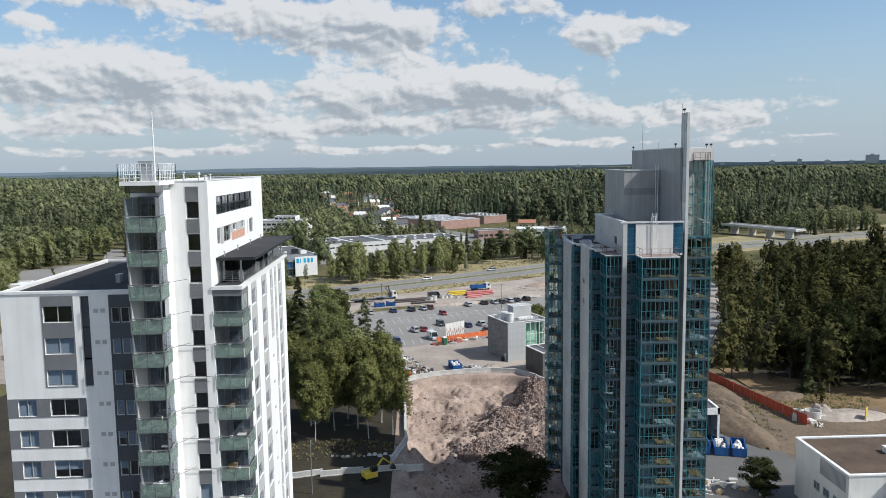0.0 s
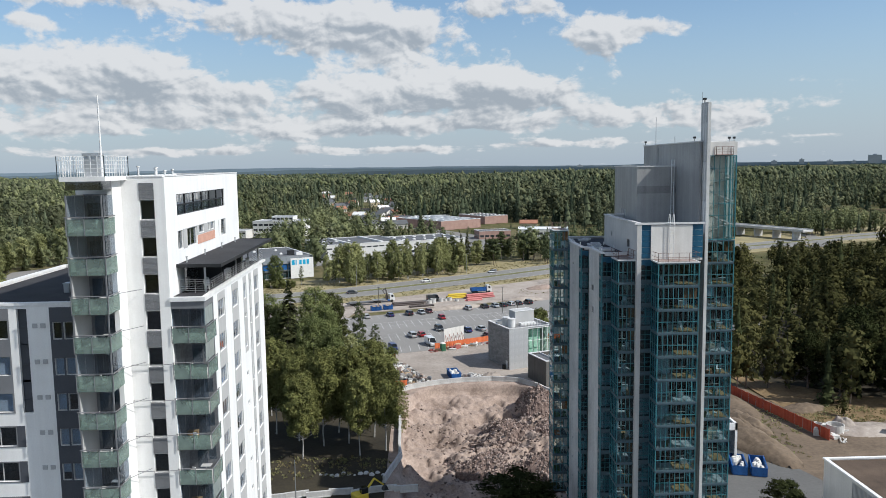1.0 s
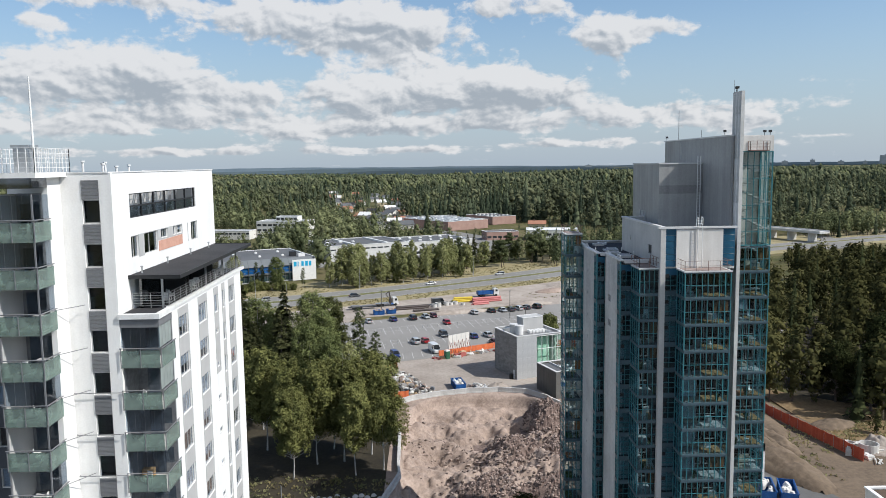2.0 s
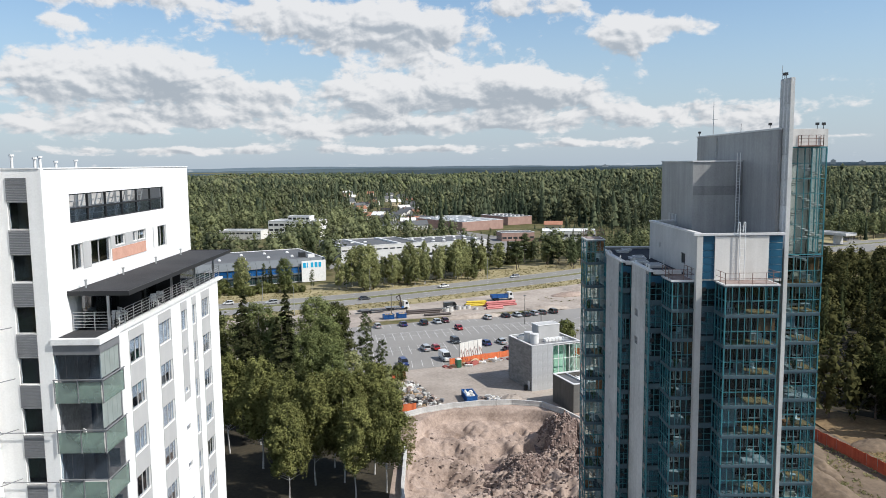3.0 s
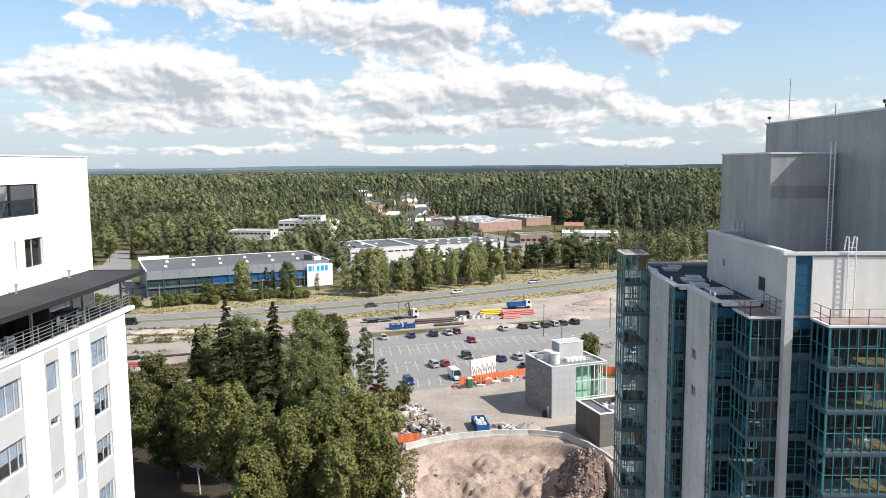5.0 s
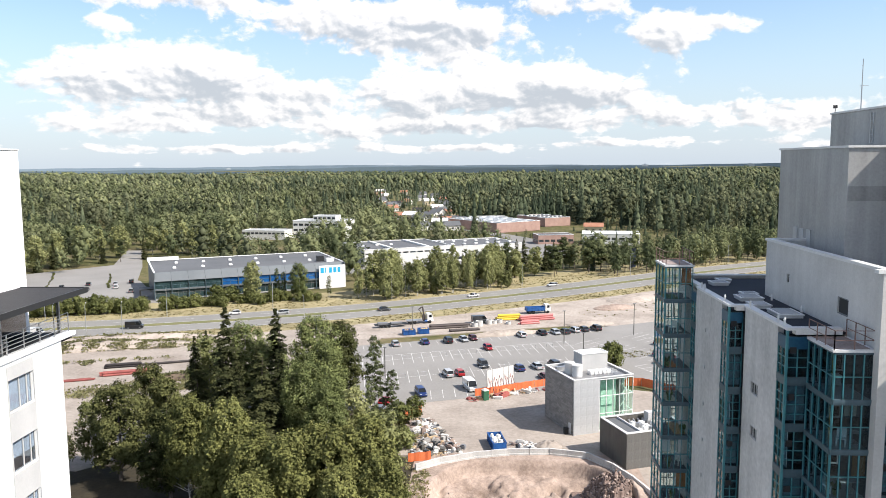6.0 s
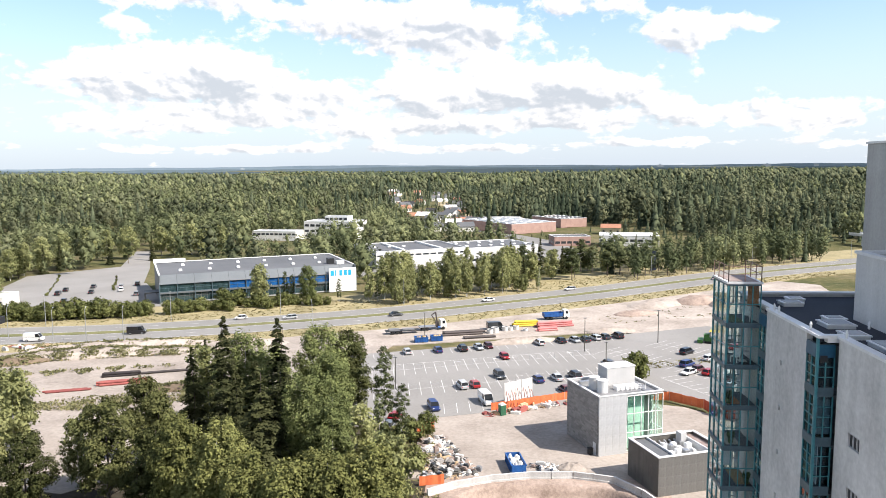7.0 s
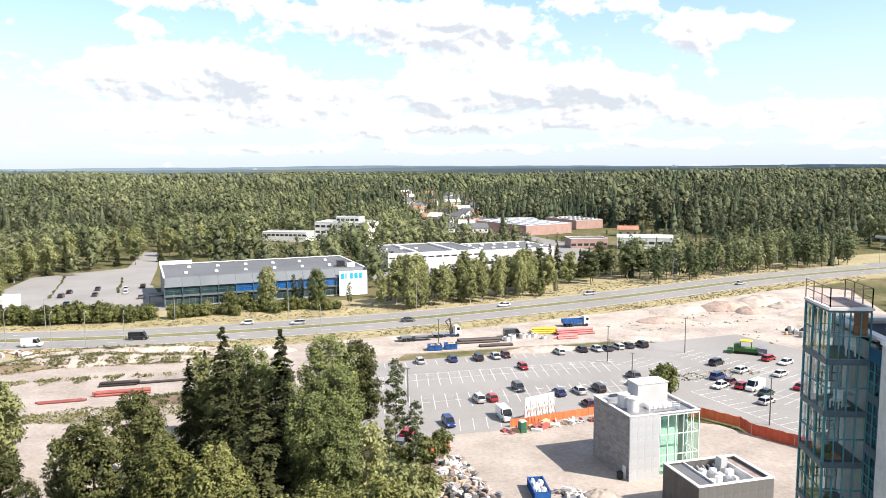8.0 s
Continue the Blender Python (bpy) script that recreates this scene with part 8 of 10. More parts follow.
def shop():
    T = thing("retail_store", "long low grey retail store with a blue window band", "store building", x=-113, y=330.5, rz=26.6)
    w, d, h = 72.5, 41, 10.0
    part("wall", Shape().box(0, 0.4, 0.4, d, 0, h).box(0, w, d - 0.4, d, 0, h).box(w - 0.4, w, 0.4, d - 0.4, 0, h), M["fasciagrey"], T)
    part("roof", Shape().box(0.4, w - 0.4, 3.0, d - 0.4, h - 0.5, h - 0.2), M["greyroof"], T, "dark grey felt roof")
    s = Shape()
    s.loft([[(0, -0.3, 7.0), (0, 0.2, 7.0), (0, 3.2, h - 0.1), (0, 2.9, h)], [(w, -0.3, 7.0), (w, 0.2, 7.0), (w, 3.2, h - 0.1), (w, 2.9, h)]])
    part("sloped_fascia", s, M["fasciagrey"], T, "sloping grey metal fascia")
    seam = Shape()
    for k in range(1, 12):
        x = k * w / 12
        seam.loft([[(x - 0.04, -0.34, 7.0), (x + 0.04, -0.34, 7.0), (x + 0.04, -0.3, 7.0), (x - 0.04, -0.3, 7.0)], [(x - 0.04, 2.86, h + 0.03), (x + 0.04, 2.86, h + 0.03), (x + 0.04, 2.9, h), (x - 0.04, 2.9, h)]])
    part("fascia_seams", seam, M["black"], T)
    part("coping", Shape().box(0, w, d - 0.5, d + 0.1, h, h + 0.25).box(-0.1, 0.5, 3, d, h - 0.1, h + 0.15).box(w - 0.5, w + 0.1, 3, d, h - 0.1, h + 0.15), M["whitemetal"], T)
    part("raised_parapet", Shape().box(-0.3, 12, d - 1.5, d - 0.9, h, h + 1.5), M["whitemetal"], T, "white raised roof parapet")
    for k in range(6):
        for y in (12.5, 28.0):
            x = 7.5 + k * 10.6 + (2 if y > 20 else 0)
            part("roof_dome", Shape().box(x, x + 1.3, y, y + 1.3, h - 0.2, h + 0.35).box(x + 0.15, x + 1.15, y + 0.15, y + 1.15, h + 0.35, h + 0.6), M["whitemetal"], T, bevel=0.08)
    n = 12
    for k in range(n + 1):
        x = k * w / n
        part("column", Shape().box(x - 0.12, x + 0.12, -0.2, 0.15, 0, 7.0), M["spandrel"], T)
    for k in range(n):
        a, b = k * w / n + 0.2, (k + 1) * w / n - 0.2
        blue = 4 <= k <= 10
        up = part("upper_window", Shape().box(a, b, 0.25, 0.3, 4.1, 6.9), M["blueglass"] if blue else M["shopglass"], T, "blue filmed window band" if blue else "")
        part("frame", Shape().box(a, b, 0.15, 0.25, 5.4, 5.5).box(a, b, 0.15, 0.25, 4.1, 4.2).box((a + b) / 2 - 0.05, (a + b) / 2 + 0.05, 0.15, 0.25, 4.2, 5.4).box(a, b, 0.15, 0.25, 6.8, 6.9), M["spandrel"], up)
        lo = part("shop_window", Shape().box(a, b, 0.6, 0.65, 0.5, 3.5), M["shopglass"], T)
        part("frame", Shape().box(a, b, 0.5, 0.6, 0.4, 0.5).box(a, b, 0.5, 0.6, 2.4, 2.5).box(a + 1.9, a + 2.0, 0.5, 0.6, 0.5, 3.5).box(a + 3.9, a + 4.0, 0.5, 0.6, 0.5, 3.5), M["fasciagrey"], lo)
    part("spandrel", Shape().box(0, w, -0.1, 0.3, 3.5, 4.1), M["fasciagrey"], T)
    part("plinth", Shape().box(0, w, 0.5, 0.8, 0, 0.5), M["lightgrey"], T)
    for k in range(10):
        part("display", Shape().box(3 + k * 6.8, 6 + k * 6.8, 2.0, 3.0, 0.2, 2.2), M["offwhite"], T)
    part("back_room", Shape().box(0.5, w - 0.5, 8, 8.2, 0, 9), M["interior"], T)
    # sign wall with plain blue shapes
    sg = part("sign_wall", Shape().box(w - 11, w - 0.2, -0.9, -0.45, 0, 9.2), M["whitemetal"], T, "white sign wall with blue shapes")
    for k, ww in enumerate((1.3, 0.45, 1.1, 1.2, 1.1)):
        x = w - 10.4 + k * 1.75
        part("sign_shape", Shape().box(x, x + ww, -0.98, -0.9, 6.3, 8.4), M["skyblue"], sg)
    part("roof_unit", Shape().box(w - 9, w - 6.5, 8, 11, h - 0.2, h + 2.0), M["black"], T)
    part("roof_unit", Shape().box(w - 6, w - 3, 6, 8, h - 0.2, h + 1.2), M["whitemetal"], T)
    part("side_canopy", Shape().box(-5, 0, 3, 9, 3.6, 4.0).box(-4.9, -4.6, 3.2, 3.5, 0, 3.6).box(-4.9, -4.6, 8.5, 8.8, 0, 3.6), M["black"], T)


shop()


def hall(name, label, x, y, rz, w, d, h, wall, roof, bands=(), ribs=0, domes=0, dock=0):
    T = thing(name, label, "building", x=x, y=y, z=float(hill(x, y)), rz=rz)
    part("wall", Shape().box(0, w, 0, 0.3, 0, h).box(0, 0.3, 0.3, d, 0, h).box(w - 0.3, w, 0.3, d, 0, h).box(0.3, w - 0.3, d - 0.3, d, 0, h), M[wall], T)
    part("roof", Shape().box(0.3, w - 0.3, 0.3, d - 0.3, h - 0.5, h - 0.25), M[roof], T)
    part("coping", Shape().box(-0.1, w + 0.1, -0.1, 0.4, h, h + 0.2).box(-0.1, 0.4, 0.4, d, h, h + 0.2).box(w - 0.4, w + 0.1, 0.4, d, h, h + 0.2).box(0.4, w - 0.4, d - 0.4, d + 0.1, h, h + 0.2), M["whitemetal"], T)
    for z0, z1, n in bands:
        for k in range(n):
            a = w * (k + 0.12) / n
            b = w * (k + 0.88) / n
            part("window", Shape().box(a, b, -0.05, 0.02, z0, z1), M["winband"], T)
        m = max(2, int(n * d / w))
        for k in range(m):
            a, b = d * (k + 0.15) / m, d * (k + 0.85) / m
            part("window", Shape().box(-0.05, 0.02, a, b, z0, z1), M["winband"], T)
    for k in range(ribs):
        xx = w * (k + 0.7) / (ribs + 0.4)
        part("roof_rib", Shape().prism([(xx, 1), (xx + 1.4, 1), (xx + 1.4, d - 1), (xx, d - 1)], h - 0.25, h + 0.55), M["whitemetal"], T, "long white roof light")
    for k in range(domes):
        xx, yy = w * ((k % 6) + 0.5) / 6, d * ((k // 6) + 0.6) / max(1, math.ceil(domes / 6) + 0.3)
        part("roof_dome", Shape().box(xx, xx + 1.6, yy, yy + 1.6, h - 0.25, h + 0.5), M["whitemetal"], T, bevel=0.15)
    return T


hall("warehouse", "low warehouse with grey felt roof and white roof lights", -49, 421, 26, 46, 38, 8.2, "hallwall", "greyroof", [(5.8, 6.5, 12)], 2, 3)
hall("warehouse", "white warehouse with flat grey roof", -7.4, 441.6, 26, 40, 32, 7.6, "hallwall", "greyroof", [(1.0, 2.4, 4)], 0, 12)
hall("office_block", "white three-storey office block with dark window bands", -119, 565, -10, 36, 22, 11.6, "offwhite", "palegravel", [(1.2, 2.6, 9), (4.7, 6.2, 9), (8.3, 9.8, 9)])
hall("office_penthouse", "white rooftop storey of the office block", -106, 570, -10, 16, 10, 14.6, "offwhite", "palegravel", [(12.3, 13.7, 5)])
hall("office_annex", "white low office annexe", -151, 556, -8, 30, 14, 6, "offwhite", "palegravel", [(3.6, 4.8, 10)])
hall("brick_hall", "red brick factory hall with pale roof lights", 18.5, 596.7, 36, 40, 60, 7.0, "brickhall", "palegravel", [], 5, 18)
hall("brick_hall", "red brick factory hall with grey roof", 57, 650, 30, 24, 40, 6.6, "brickhall", "greyroof", [], 0, 12)
hall("brick_office", "low red brick office building", 42, 522, 10, 22, 14, 5.5, "brickhall", "greyroof", [(1.4, 2.8, 6)])
hall("white_hall", "white flat-roofed hall among trees", 68, 520, -8, 34, 22, 6.5, "offwhite", "whitemetal", [(3, 4.5, 8)])
hall("garage_row", "pale low building by the street", 0, 690, 10, 30, 14, 4.5, "offwhite", "greyroof", [(1, 2.4, 8)])
hall("roadside_shop", "small white roadside building with blue stripe", -184, 317, 8, 20, 12, 4.0, "offwhite", "whitemetal", [(1, 2.6, 6)])


def corner_house():
    """Pale two-storey building with a brown gravel roof, close to the glass tower."""
    T = thing("pale_block", "pale rendered block with brown gravel roof", "building", x=58.0, y=93.0, rz=0)
    w, d, h = 34, 19.0, 9.0
    part("wall", wall_y(Shape(), 0, 0.3, 6.5, w, 0, h, [(8 + 3 * k, 9.6 + 3 * k, 4.6, 6.2) for k in range(8)]).box(0, 0.3, 4.5, d, 0, h).box(0.3, w, d - 0.3, d, 0, h).box(0.3, 6.5, 4.5, 4.8, 0, h).box(6.2, 6.5, 0.3, 4.5, 0, h).box(w - 0.3, w, 0.3, d - 0.3, 0, h), M["offwhite"], T)
    part("roof", Shape().box(0.3, w - 0.3, 4.8, d - 0.3, h - 0.3, h - 0.12).box(6.5, w - 0.3, 0.3, 4.8, h - 0.3, h - 0.12), M["brownroof"], T, "brown gravel flat roof")
    part("coping", Shape().box(-0.15, 0.35, 4.4, d + 0.15, h, h + 0.2).box(0.35, w, d - 0.35, d + 0.15, h, h + 0.2).box(0.35, 6.7, 4.4, 4.9, h, h + 0.2).box(6.2, w, -0.15, 0.35, h, h + 0.2).box(6.2, 6.7, 0.35, 4.4, h, h + 0.2), M["whitemetal"], T)
    slat = Shape().box(-0.12, -0.02, 0, 0.14, h - 2.6, h - 0.3).mesh("slat", M["lightgrey"])
    for k in range(24):
        put("slat", slat, T, y=5.2 + k * 0.28)
    for k in range(3):
        window(T, -0.05, 9.2 + 2.6 * k - 1.0, 3.6, 1.6, 1.2, -90, (0.5,), 0.2)
    part("roof_hatch", Shape().box(10, 11.3, 12, 13.3, h - 0.12, h + 0.7).box(9.9, 11.4, 11.9, 13.4, h + 0.7, h + 0.8), M["whitemetal"], T)
    part("terrace_floor", Shape().box(0, 6.2, 0, 4.5, 0, 5.2), M["offwhite"], T)
    s = Shape()
    railing(s, [(0.1, 4.4), (0.1, 0.1), (6.1, 0.1)], 5.2, 1.1, bars=3, every=1.2)
    part("terrace_railing", s, M["whitemetal"], T)


corner_house()
T = thing("white_pavilion", "white flat-roofed pavilion with glazed front", "building", x=41.5, y=133, rz=0)
part("wall", Shape().box(0, 13, 0, 0.3, 0, 1).box(0, 0.4, 0.3, 9, 0, 7).box(12.6, 13, 0, 9, 0, 7).box(0.4, 12.6, 8.7, 9, 0, 7).box(0, 13, 0, 0.3, 5.8, 7), M["whitemetal"], T)
part("roof", Shape().box(0.4, 12.6, 0.3, 8.7, 6.5, 6.7), M["greyroof"], T)
for k in range(6):
    part("glazing", Shape().box(0.5 + k * 2.05, 2.4 + k * 2.05, 0.1, 0.15, 1, 5.8), M["glass"], T)
part("inner_wall", Shape().box(0.5, 12.5, 3, 3.2, 0, 6.4), M["interior"], T)

# houses in the suburb
HOUSE = {}


def house_parts(i):
    if i not in HOUSE:
        g = random.Random(500 + i)
        w, d, h, r = g.uniform(9, 14), g.uniform(7.5, 9.5), g.uniform(3, 5.6), g.uniform(1.8, 3.2)
        wall = Shape().box(0, w, 0, d, 0, h).loft([[(0.02, 0, h), (0.02, d, h), (0.02, d / 2, h + r)], [(w - 0.02, 0, h), (w - 0.02, d, h), (w - 0.02, d / 2, h + r)]]).mesh("wall", M["offwhite"] if i % 4 else M["timberhouse"])
        o = 0.5
        roof = Shape().loft([[(-o, -o, h - 0.3), (-o, -o, h - 0.1), (-o, d / 2, h + r + 0.15), (-o, d / 2, h + r - 0.05)], [(w + o, -o, h - 0.3), (w + o, -o, h - 0.1), (w + o, d / 2, h + r + 0.15), (w + o, d / 2, h + r - 0.05)]])
        roof.loft([[(-o, d + o, h - 0.3), (-o, d / 2, h + r - 0.05), (-o, d / 2, h + r + 0.15), (-o, d + o, h - 0.1)], [(w + o, d + o, h - 0.3), (w + o, d / 2, h + r - 0.05), (w + o, d / 2, h + r + 0.15), (w + o, d + o, h - 0.1)]])
        roof = roof.mesh("roof", M[("tile", "greyroof", "greyroof", "bitumen", "whitemetal")[i % 5]])
        win = Shape().box(0, 1.4, -0.06, 0.02, 0, 1.3).mesh("window", M["winband"])
        HOUSE[i] = (wall, roof, win, w, d, h, Shape().box(w * 0.3, w * 0.3 + 0.8, d / 2 - 0.4, d / 2 + 0.4, h + r - 0.8, h + r + 0.9).mesh("chimney", M["brickhall"]))
    return HOUSE[i]


M["timberhouse"] = surf("pale_yellow_boards", (0.42, 0.36, 0.24), (0.55, 0.48, 0.33), 0.5, 6, 0.85)
M["tile"] = surf("orange_roof_tile", (0.28, 0.13, 0.08), (0.40, 0.2, 0.13), 0.3, 5, 0.9)
g = random.Random(77)
spots = list(LONE)
for k in range(46):
    y = 610 + 640 * ((k + g.random()) / 46) ** 1.3
    spots.append((-30 - (y - 600) * 0.13 + g.uniform(-1, 1) * (20 + (y - 600) * 0.05), y))
for k, (x, y) in enumerate(spots):
    wall, roof, win, w, d, h, chim = house_parts(k % 8)
    T = thing("house", "small pitched-roof house among trees", "house", "suburb houses", x=x, y=y, z=float(hill(x, y)), rz=g.uniform(-40, 40))
    put("wall", wall, T)
    put("roof", roof, T)
    put("chimney", chim, T)
    for j in range(3):
        put("window", win, T, 1 + j * (w - 3.4) / 2, 0, h * 0.3)
M["distblock"] = surf("pale_distant_wall", (0.30, 0.34, 0.38), (0.38, 0.42, 0.46), 0.05, 0.4, 0.9, bump=0)
# distant tower blocks on the skyline
for a, wd, hh in ((31.2, 62, 66), (32.5, 40, 78), (33.6, 50, 64), (25.2, 30, 42), (26.9, 24, 48), (28.6, 30, 40), (22.0, 24, 34), (30.0, 20, 38), (19.0, 40, 32), (-18, 26, 25), (12.0, 36, 32)):
    x, y = 4500 * math.sin(radians(a)), 4500 * math.cos(radians(a))
    T = thing("distant_block", "pale high-rise block on the far horizon", "high-rise", "skyline blocks", x=x, y=y, z=0, rz=-a)
    part("wall", Shape().box(-wd / 2, wd / 2, 0, 30, 0, hh).box(-wd / 6, wd / 8, 5, 20, hh, hh + 5), M["distblock"], T)


# ---- vehicles ----
def car_paint(name, c):
    m, n, l = mat_new(name)
    p = n.new("ShaderNodeBsdfPrincipled")
    p.inputs["Base Color"].default_value = (*c, 1)
    p.inputs["Metallic"].default_value, p.inputs["Roughness"].default_value = 0.25, 0.32
    p.inputs["Coat Weight"].default_value = 0.6
    o = n.new("ShaderNodeOutputMaterial")
    l.new(p.outputs[0], o.inputs[0])
    return m


PAINT = {k: car_paint(k + "_car_paint", c) for k, c in dict(black=(0.012, 0.012, 0.014), dark=(0.04, 0.045, 0.05), grey=(0.16, 0.165, 0.17), silver=(0.45, 0.46, 0.47), white=(0.72, 0.72, 0.71), red=(0.35, 0.012, 0.015), blue=(0.015, 0.035, 0.14), maroon=(0.10, 0.012, 0.015), green=(0.02, 0.045, 0.035)).items()}
M.update(tyre=plain("black_tyre", (0.015, 0.015, 0.015), 0.9), rim=plain("alloy_rim", (0.4, 0.4, 0.41), 0.35, 0.8), carglass=plain("dark_car_glass", (0.012, 0.014, 0.016), 0.06), lamp=plain("clear_headlight", (0.75, 0.75, 0.72), 0.2), taillamp=plain("red_tail_light", (0.4, 0.01, 0.01), 0.3),
         orange=surf("orange_safety_net", (0.50, 0.10, 0.035), (0.70, 0.20, 0.075), 0.9, 6, 0.8, streak=0.6, spread=(0.25, 0.75)), rednet=surf("faded_red_fence", (0.32, 0.048, 0.025), (0.55, 0.11, 0.05), 0.9, 6, 0.8, streak=0.6, spread=(0.25, 0.75)), bluepaint=surf("blue_skip_paint", (0.012, 0.06, 0.20), (0.025, 0.12, 0.36), 1.0, 8, 0.5, streak=0.6), yellow=surf("yellow_plastic", (0.50, 0.36, 0.03), (0.66, 0.50, 0.06), 0.8, 6, 0.6, rand=0.3), pinkpipe=surf("red_plastic_pipe", (0.40, 0.13, 0.125), (0.54, 0.20, 0.19), 0.6, 6, 0.6, rand=0.4), blackpipe=surf("black_plastic_pipe", (0.022, 0.018, 0.017), (0.075, 0.06, 0.055), 0.6, 6, 0.6, rand=0.5), redsteel=surf("red_primed_steel", (0.19, 0.055, 0.05), (0.33, 0.10, 0.085), 0.6, 6, 0.8, rand=0.4), limegreen=plain("green_machine_paint", (0.035, 0.12, 0.02), 0.45), timber=surf("raw_timber", (0.30, 0.21, 0.12), (0.48, 0.36, 0.23), 1.5, 8, 0.9, rand=0.4), concretenew=plain("pale_concrete", (0.5, 0.49, 0.47), 0.9, 0.0, 0.2))
CARMESH = {}


def car_mesh(kind):
    if kind in CARMESH:
        return CARMESH[kind]
    L_, W, H, belt, cab, nose = dict(hatch=(4.0, 1.75, 1.48, 0.9, (-1.75, -1.25, 0.55, 1.15), 0.72), sedan=(4.6, 1.8, 1.44, 0.88, (-1.75, -1.0, 0.5, 1.2), 0.7), wagon=(4.7, 1.8, 1.5, 0.9, (-2.2, -1.85, 0.5, 1.2), 0.7), suv=(4.6, 1.86, 1.7, 1.0, (-2.1, -1.75, 0.6, 1.25), 0.85), van=(5.3, 2.0, 2.35, 1.25, (-2.6, -2.55, 1.35, 2.0), 1.05))[kind]
    h = L_ / 2

    def ring(x, w, z0, z1, r=0.12):
        return [(x, -w + r, z0), (x, w - r, z0), (x, w, z0 + r), (x, w, z1 - r * 1.6), (x, w - r * 1.4, z1), (x, -w + r * 1.4, z1), (x, -w, z1 - r * 1.6), (x, -w, z0 + r)]
    w = W / 2
    body = Shape().loft([ring(-h, w * 0.86, 0.42, belt * 0.9), ring(-h + 0.12, w * 0.96, 0.28, belt), ring(-h * 0.55, w, 0.22, belt + 0.02), ring(h * 0.3, w, 0.22, belt), ring(h * 0.62, w * 0.99, 0.22, belt * 0.95 if kind != "van" else belt), ring(h - 0.15, w * 0.93, 0.28, nose), ring(h, w * 0.8, 0.4, nose * 0.88)])
    a, b, c, d = cab
    zt = H

    s = Shape()
    wl, wt = w * 0.94, w * (0.76 if kind != "van" else 0.9)
    s.v += [(a, -wl, belt - 0.03), (a, wl, belt - 0.03), (d, wl, belt - 0.03), (d, -wl, belt - 0.03), (b, -wt, zt - 0.05), (b, wt, zt - 0.05), (c, wt, zt - 0.05), (c, -wt, zt - 0.05)]
    s.f += [(0, 1, 5, 4), (1, 2, 6, 5), (2, 3, 7, 6), (3, 0, 4, 7), (4, 5, 6, 7)]
    roof = Shape().loft([[(b - 0.03, -wt - 0.01, zt - 0.06), (b - 0.03, wt + 0.01, zt - 0.06), (b, wt - 0.06, zt), (b, -wt + 0.06, zt)], [(c + 0.03, -wt - 0.01, zt - 0.06), (c + 0.03, wt + 0.01, zt - 0.06), (c, wt - 0.06, zt), (c, -wt + 0.06, zt)]])
    if kind == "van":
        roof.box(-2.56, 0.55, -w * 0.95, w * 0.95, belt, zt - 0.05)
    for sx, x0, x1 in ((0, d, c), (1, a, b)):
        for sy in (-1, 1):
            roof.tube((x0, sy * wl, belt - 0.02), (x1, sy * wt, zt - 0.05), 0.045, sides=4)
    for sy in (-1, 1):
        roof.tube(((c + d) / 2 - 0.95, sy * wl * 0.995, belt), ((b + c) / 2 + 0.1, sy * (wt + 0.01), zt - 0.05), 0.04, sides=4)
    r = 0.33 if kind != "van" else 0.36
    tyre = Shape().tube((0, -0.1, 0), (0, 0.1, 0), r, sides=16)
    rim = Shape().tube((0, -0.115, 0), (0, 0.115, 0), r * 0.62, sides=12)
    CARMESH[kind] = dict(body=body, glass=s.mesh("cabin_glass", M["carglass"]), roof=roof, tyre=tyre.mesh("wheel", M["tyre"]), rim=rim.mesh("rim", M["rim"]), L=L_, W=W, r=r, nose=nose, paints={},
                         head=Shape().box(h - 0.2, h - 0.02, -0.18, 0.18, nose * 0.8, nose * 0.97).mesh("headlight", M["lamp"]), tail=Shape().box(-h - 0.01, -h + 0.1, -0.14, 0.14, belt * 0.72, belt * 0.9).mesh("tail_light", M["taillamp"]))
    return CARMESH[kind]


BUILT = {}
NAMES = dict(hatch="small hatchback", sedan="saloon car", wagon="estate car", suv="tall off-road car", van="panel van")


def car(kind, paint, x, y, rz, group="cars in the car park", z=0.06, where="parked on worn asphalt"):
    key = (kind, paint, where)
    if key in BUILT:
        t = copy_thing(BUILT[key], pose(x, y, z, 0, 0, rz))
        t["group"] = group
        return t
    c = car_mesh(kind)
    tint = {"dark": "dark grey", "maroon": "dark red"}.get(paint, paint)
    t = thing("van" if kind == "van" else "car", tint + " " + NAMES[kind] + " " + where, "van" if kind == "van" else "car", group, x=x, y=y, z=z, rz=rz)
    if paint not in c["paints"]:
        c["paints"][paint] = (c["body"].mesh("body", PAINT[paint], False), c["roof"].mesh("roof", PAINT[paint]))
    put("body", c["paints"][paint][0], t)
    put("roof", c["paints"][paint][1], t)
    put("cabin_glass", c["glass"], t)
    for sx in (-0.31, 0.31):
        for sy in (-1, 1):
            wh = put("wheel", c["tyre"], t, c["L"] * sx, sy * (c["W"] / 2 - 0.09), c["r"])
            put("rim", c["rim"], wh)
    for sy in (-0.62, 0.62):
        put("headlight", c["head"], t, 0, sy * c["W"] / 2)
        put("tail_light", c["tail"], t, 0, sy * c["W"] / 2 * 1.1)
    BUILT[key] = t
    return t


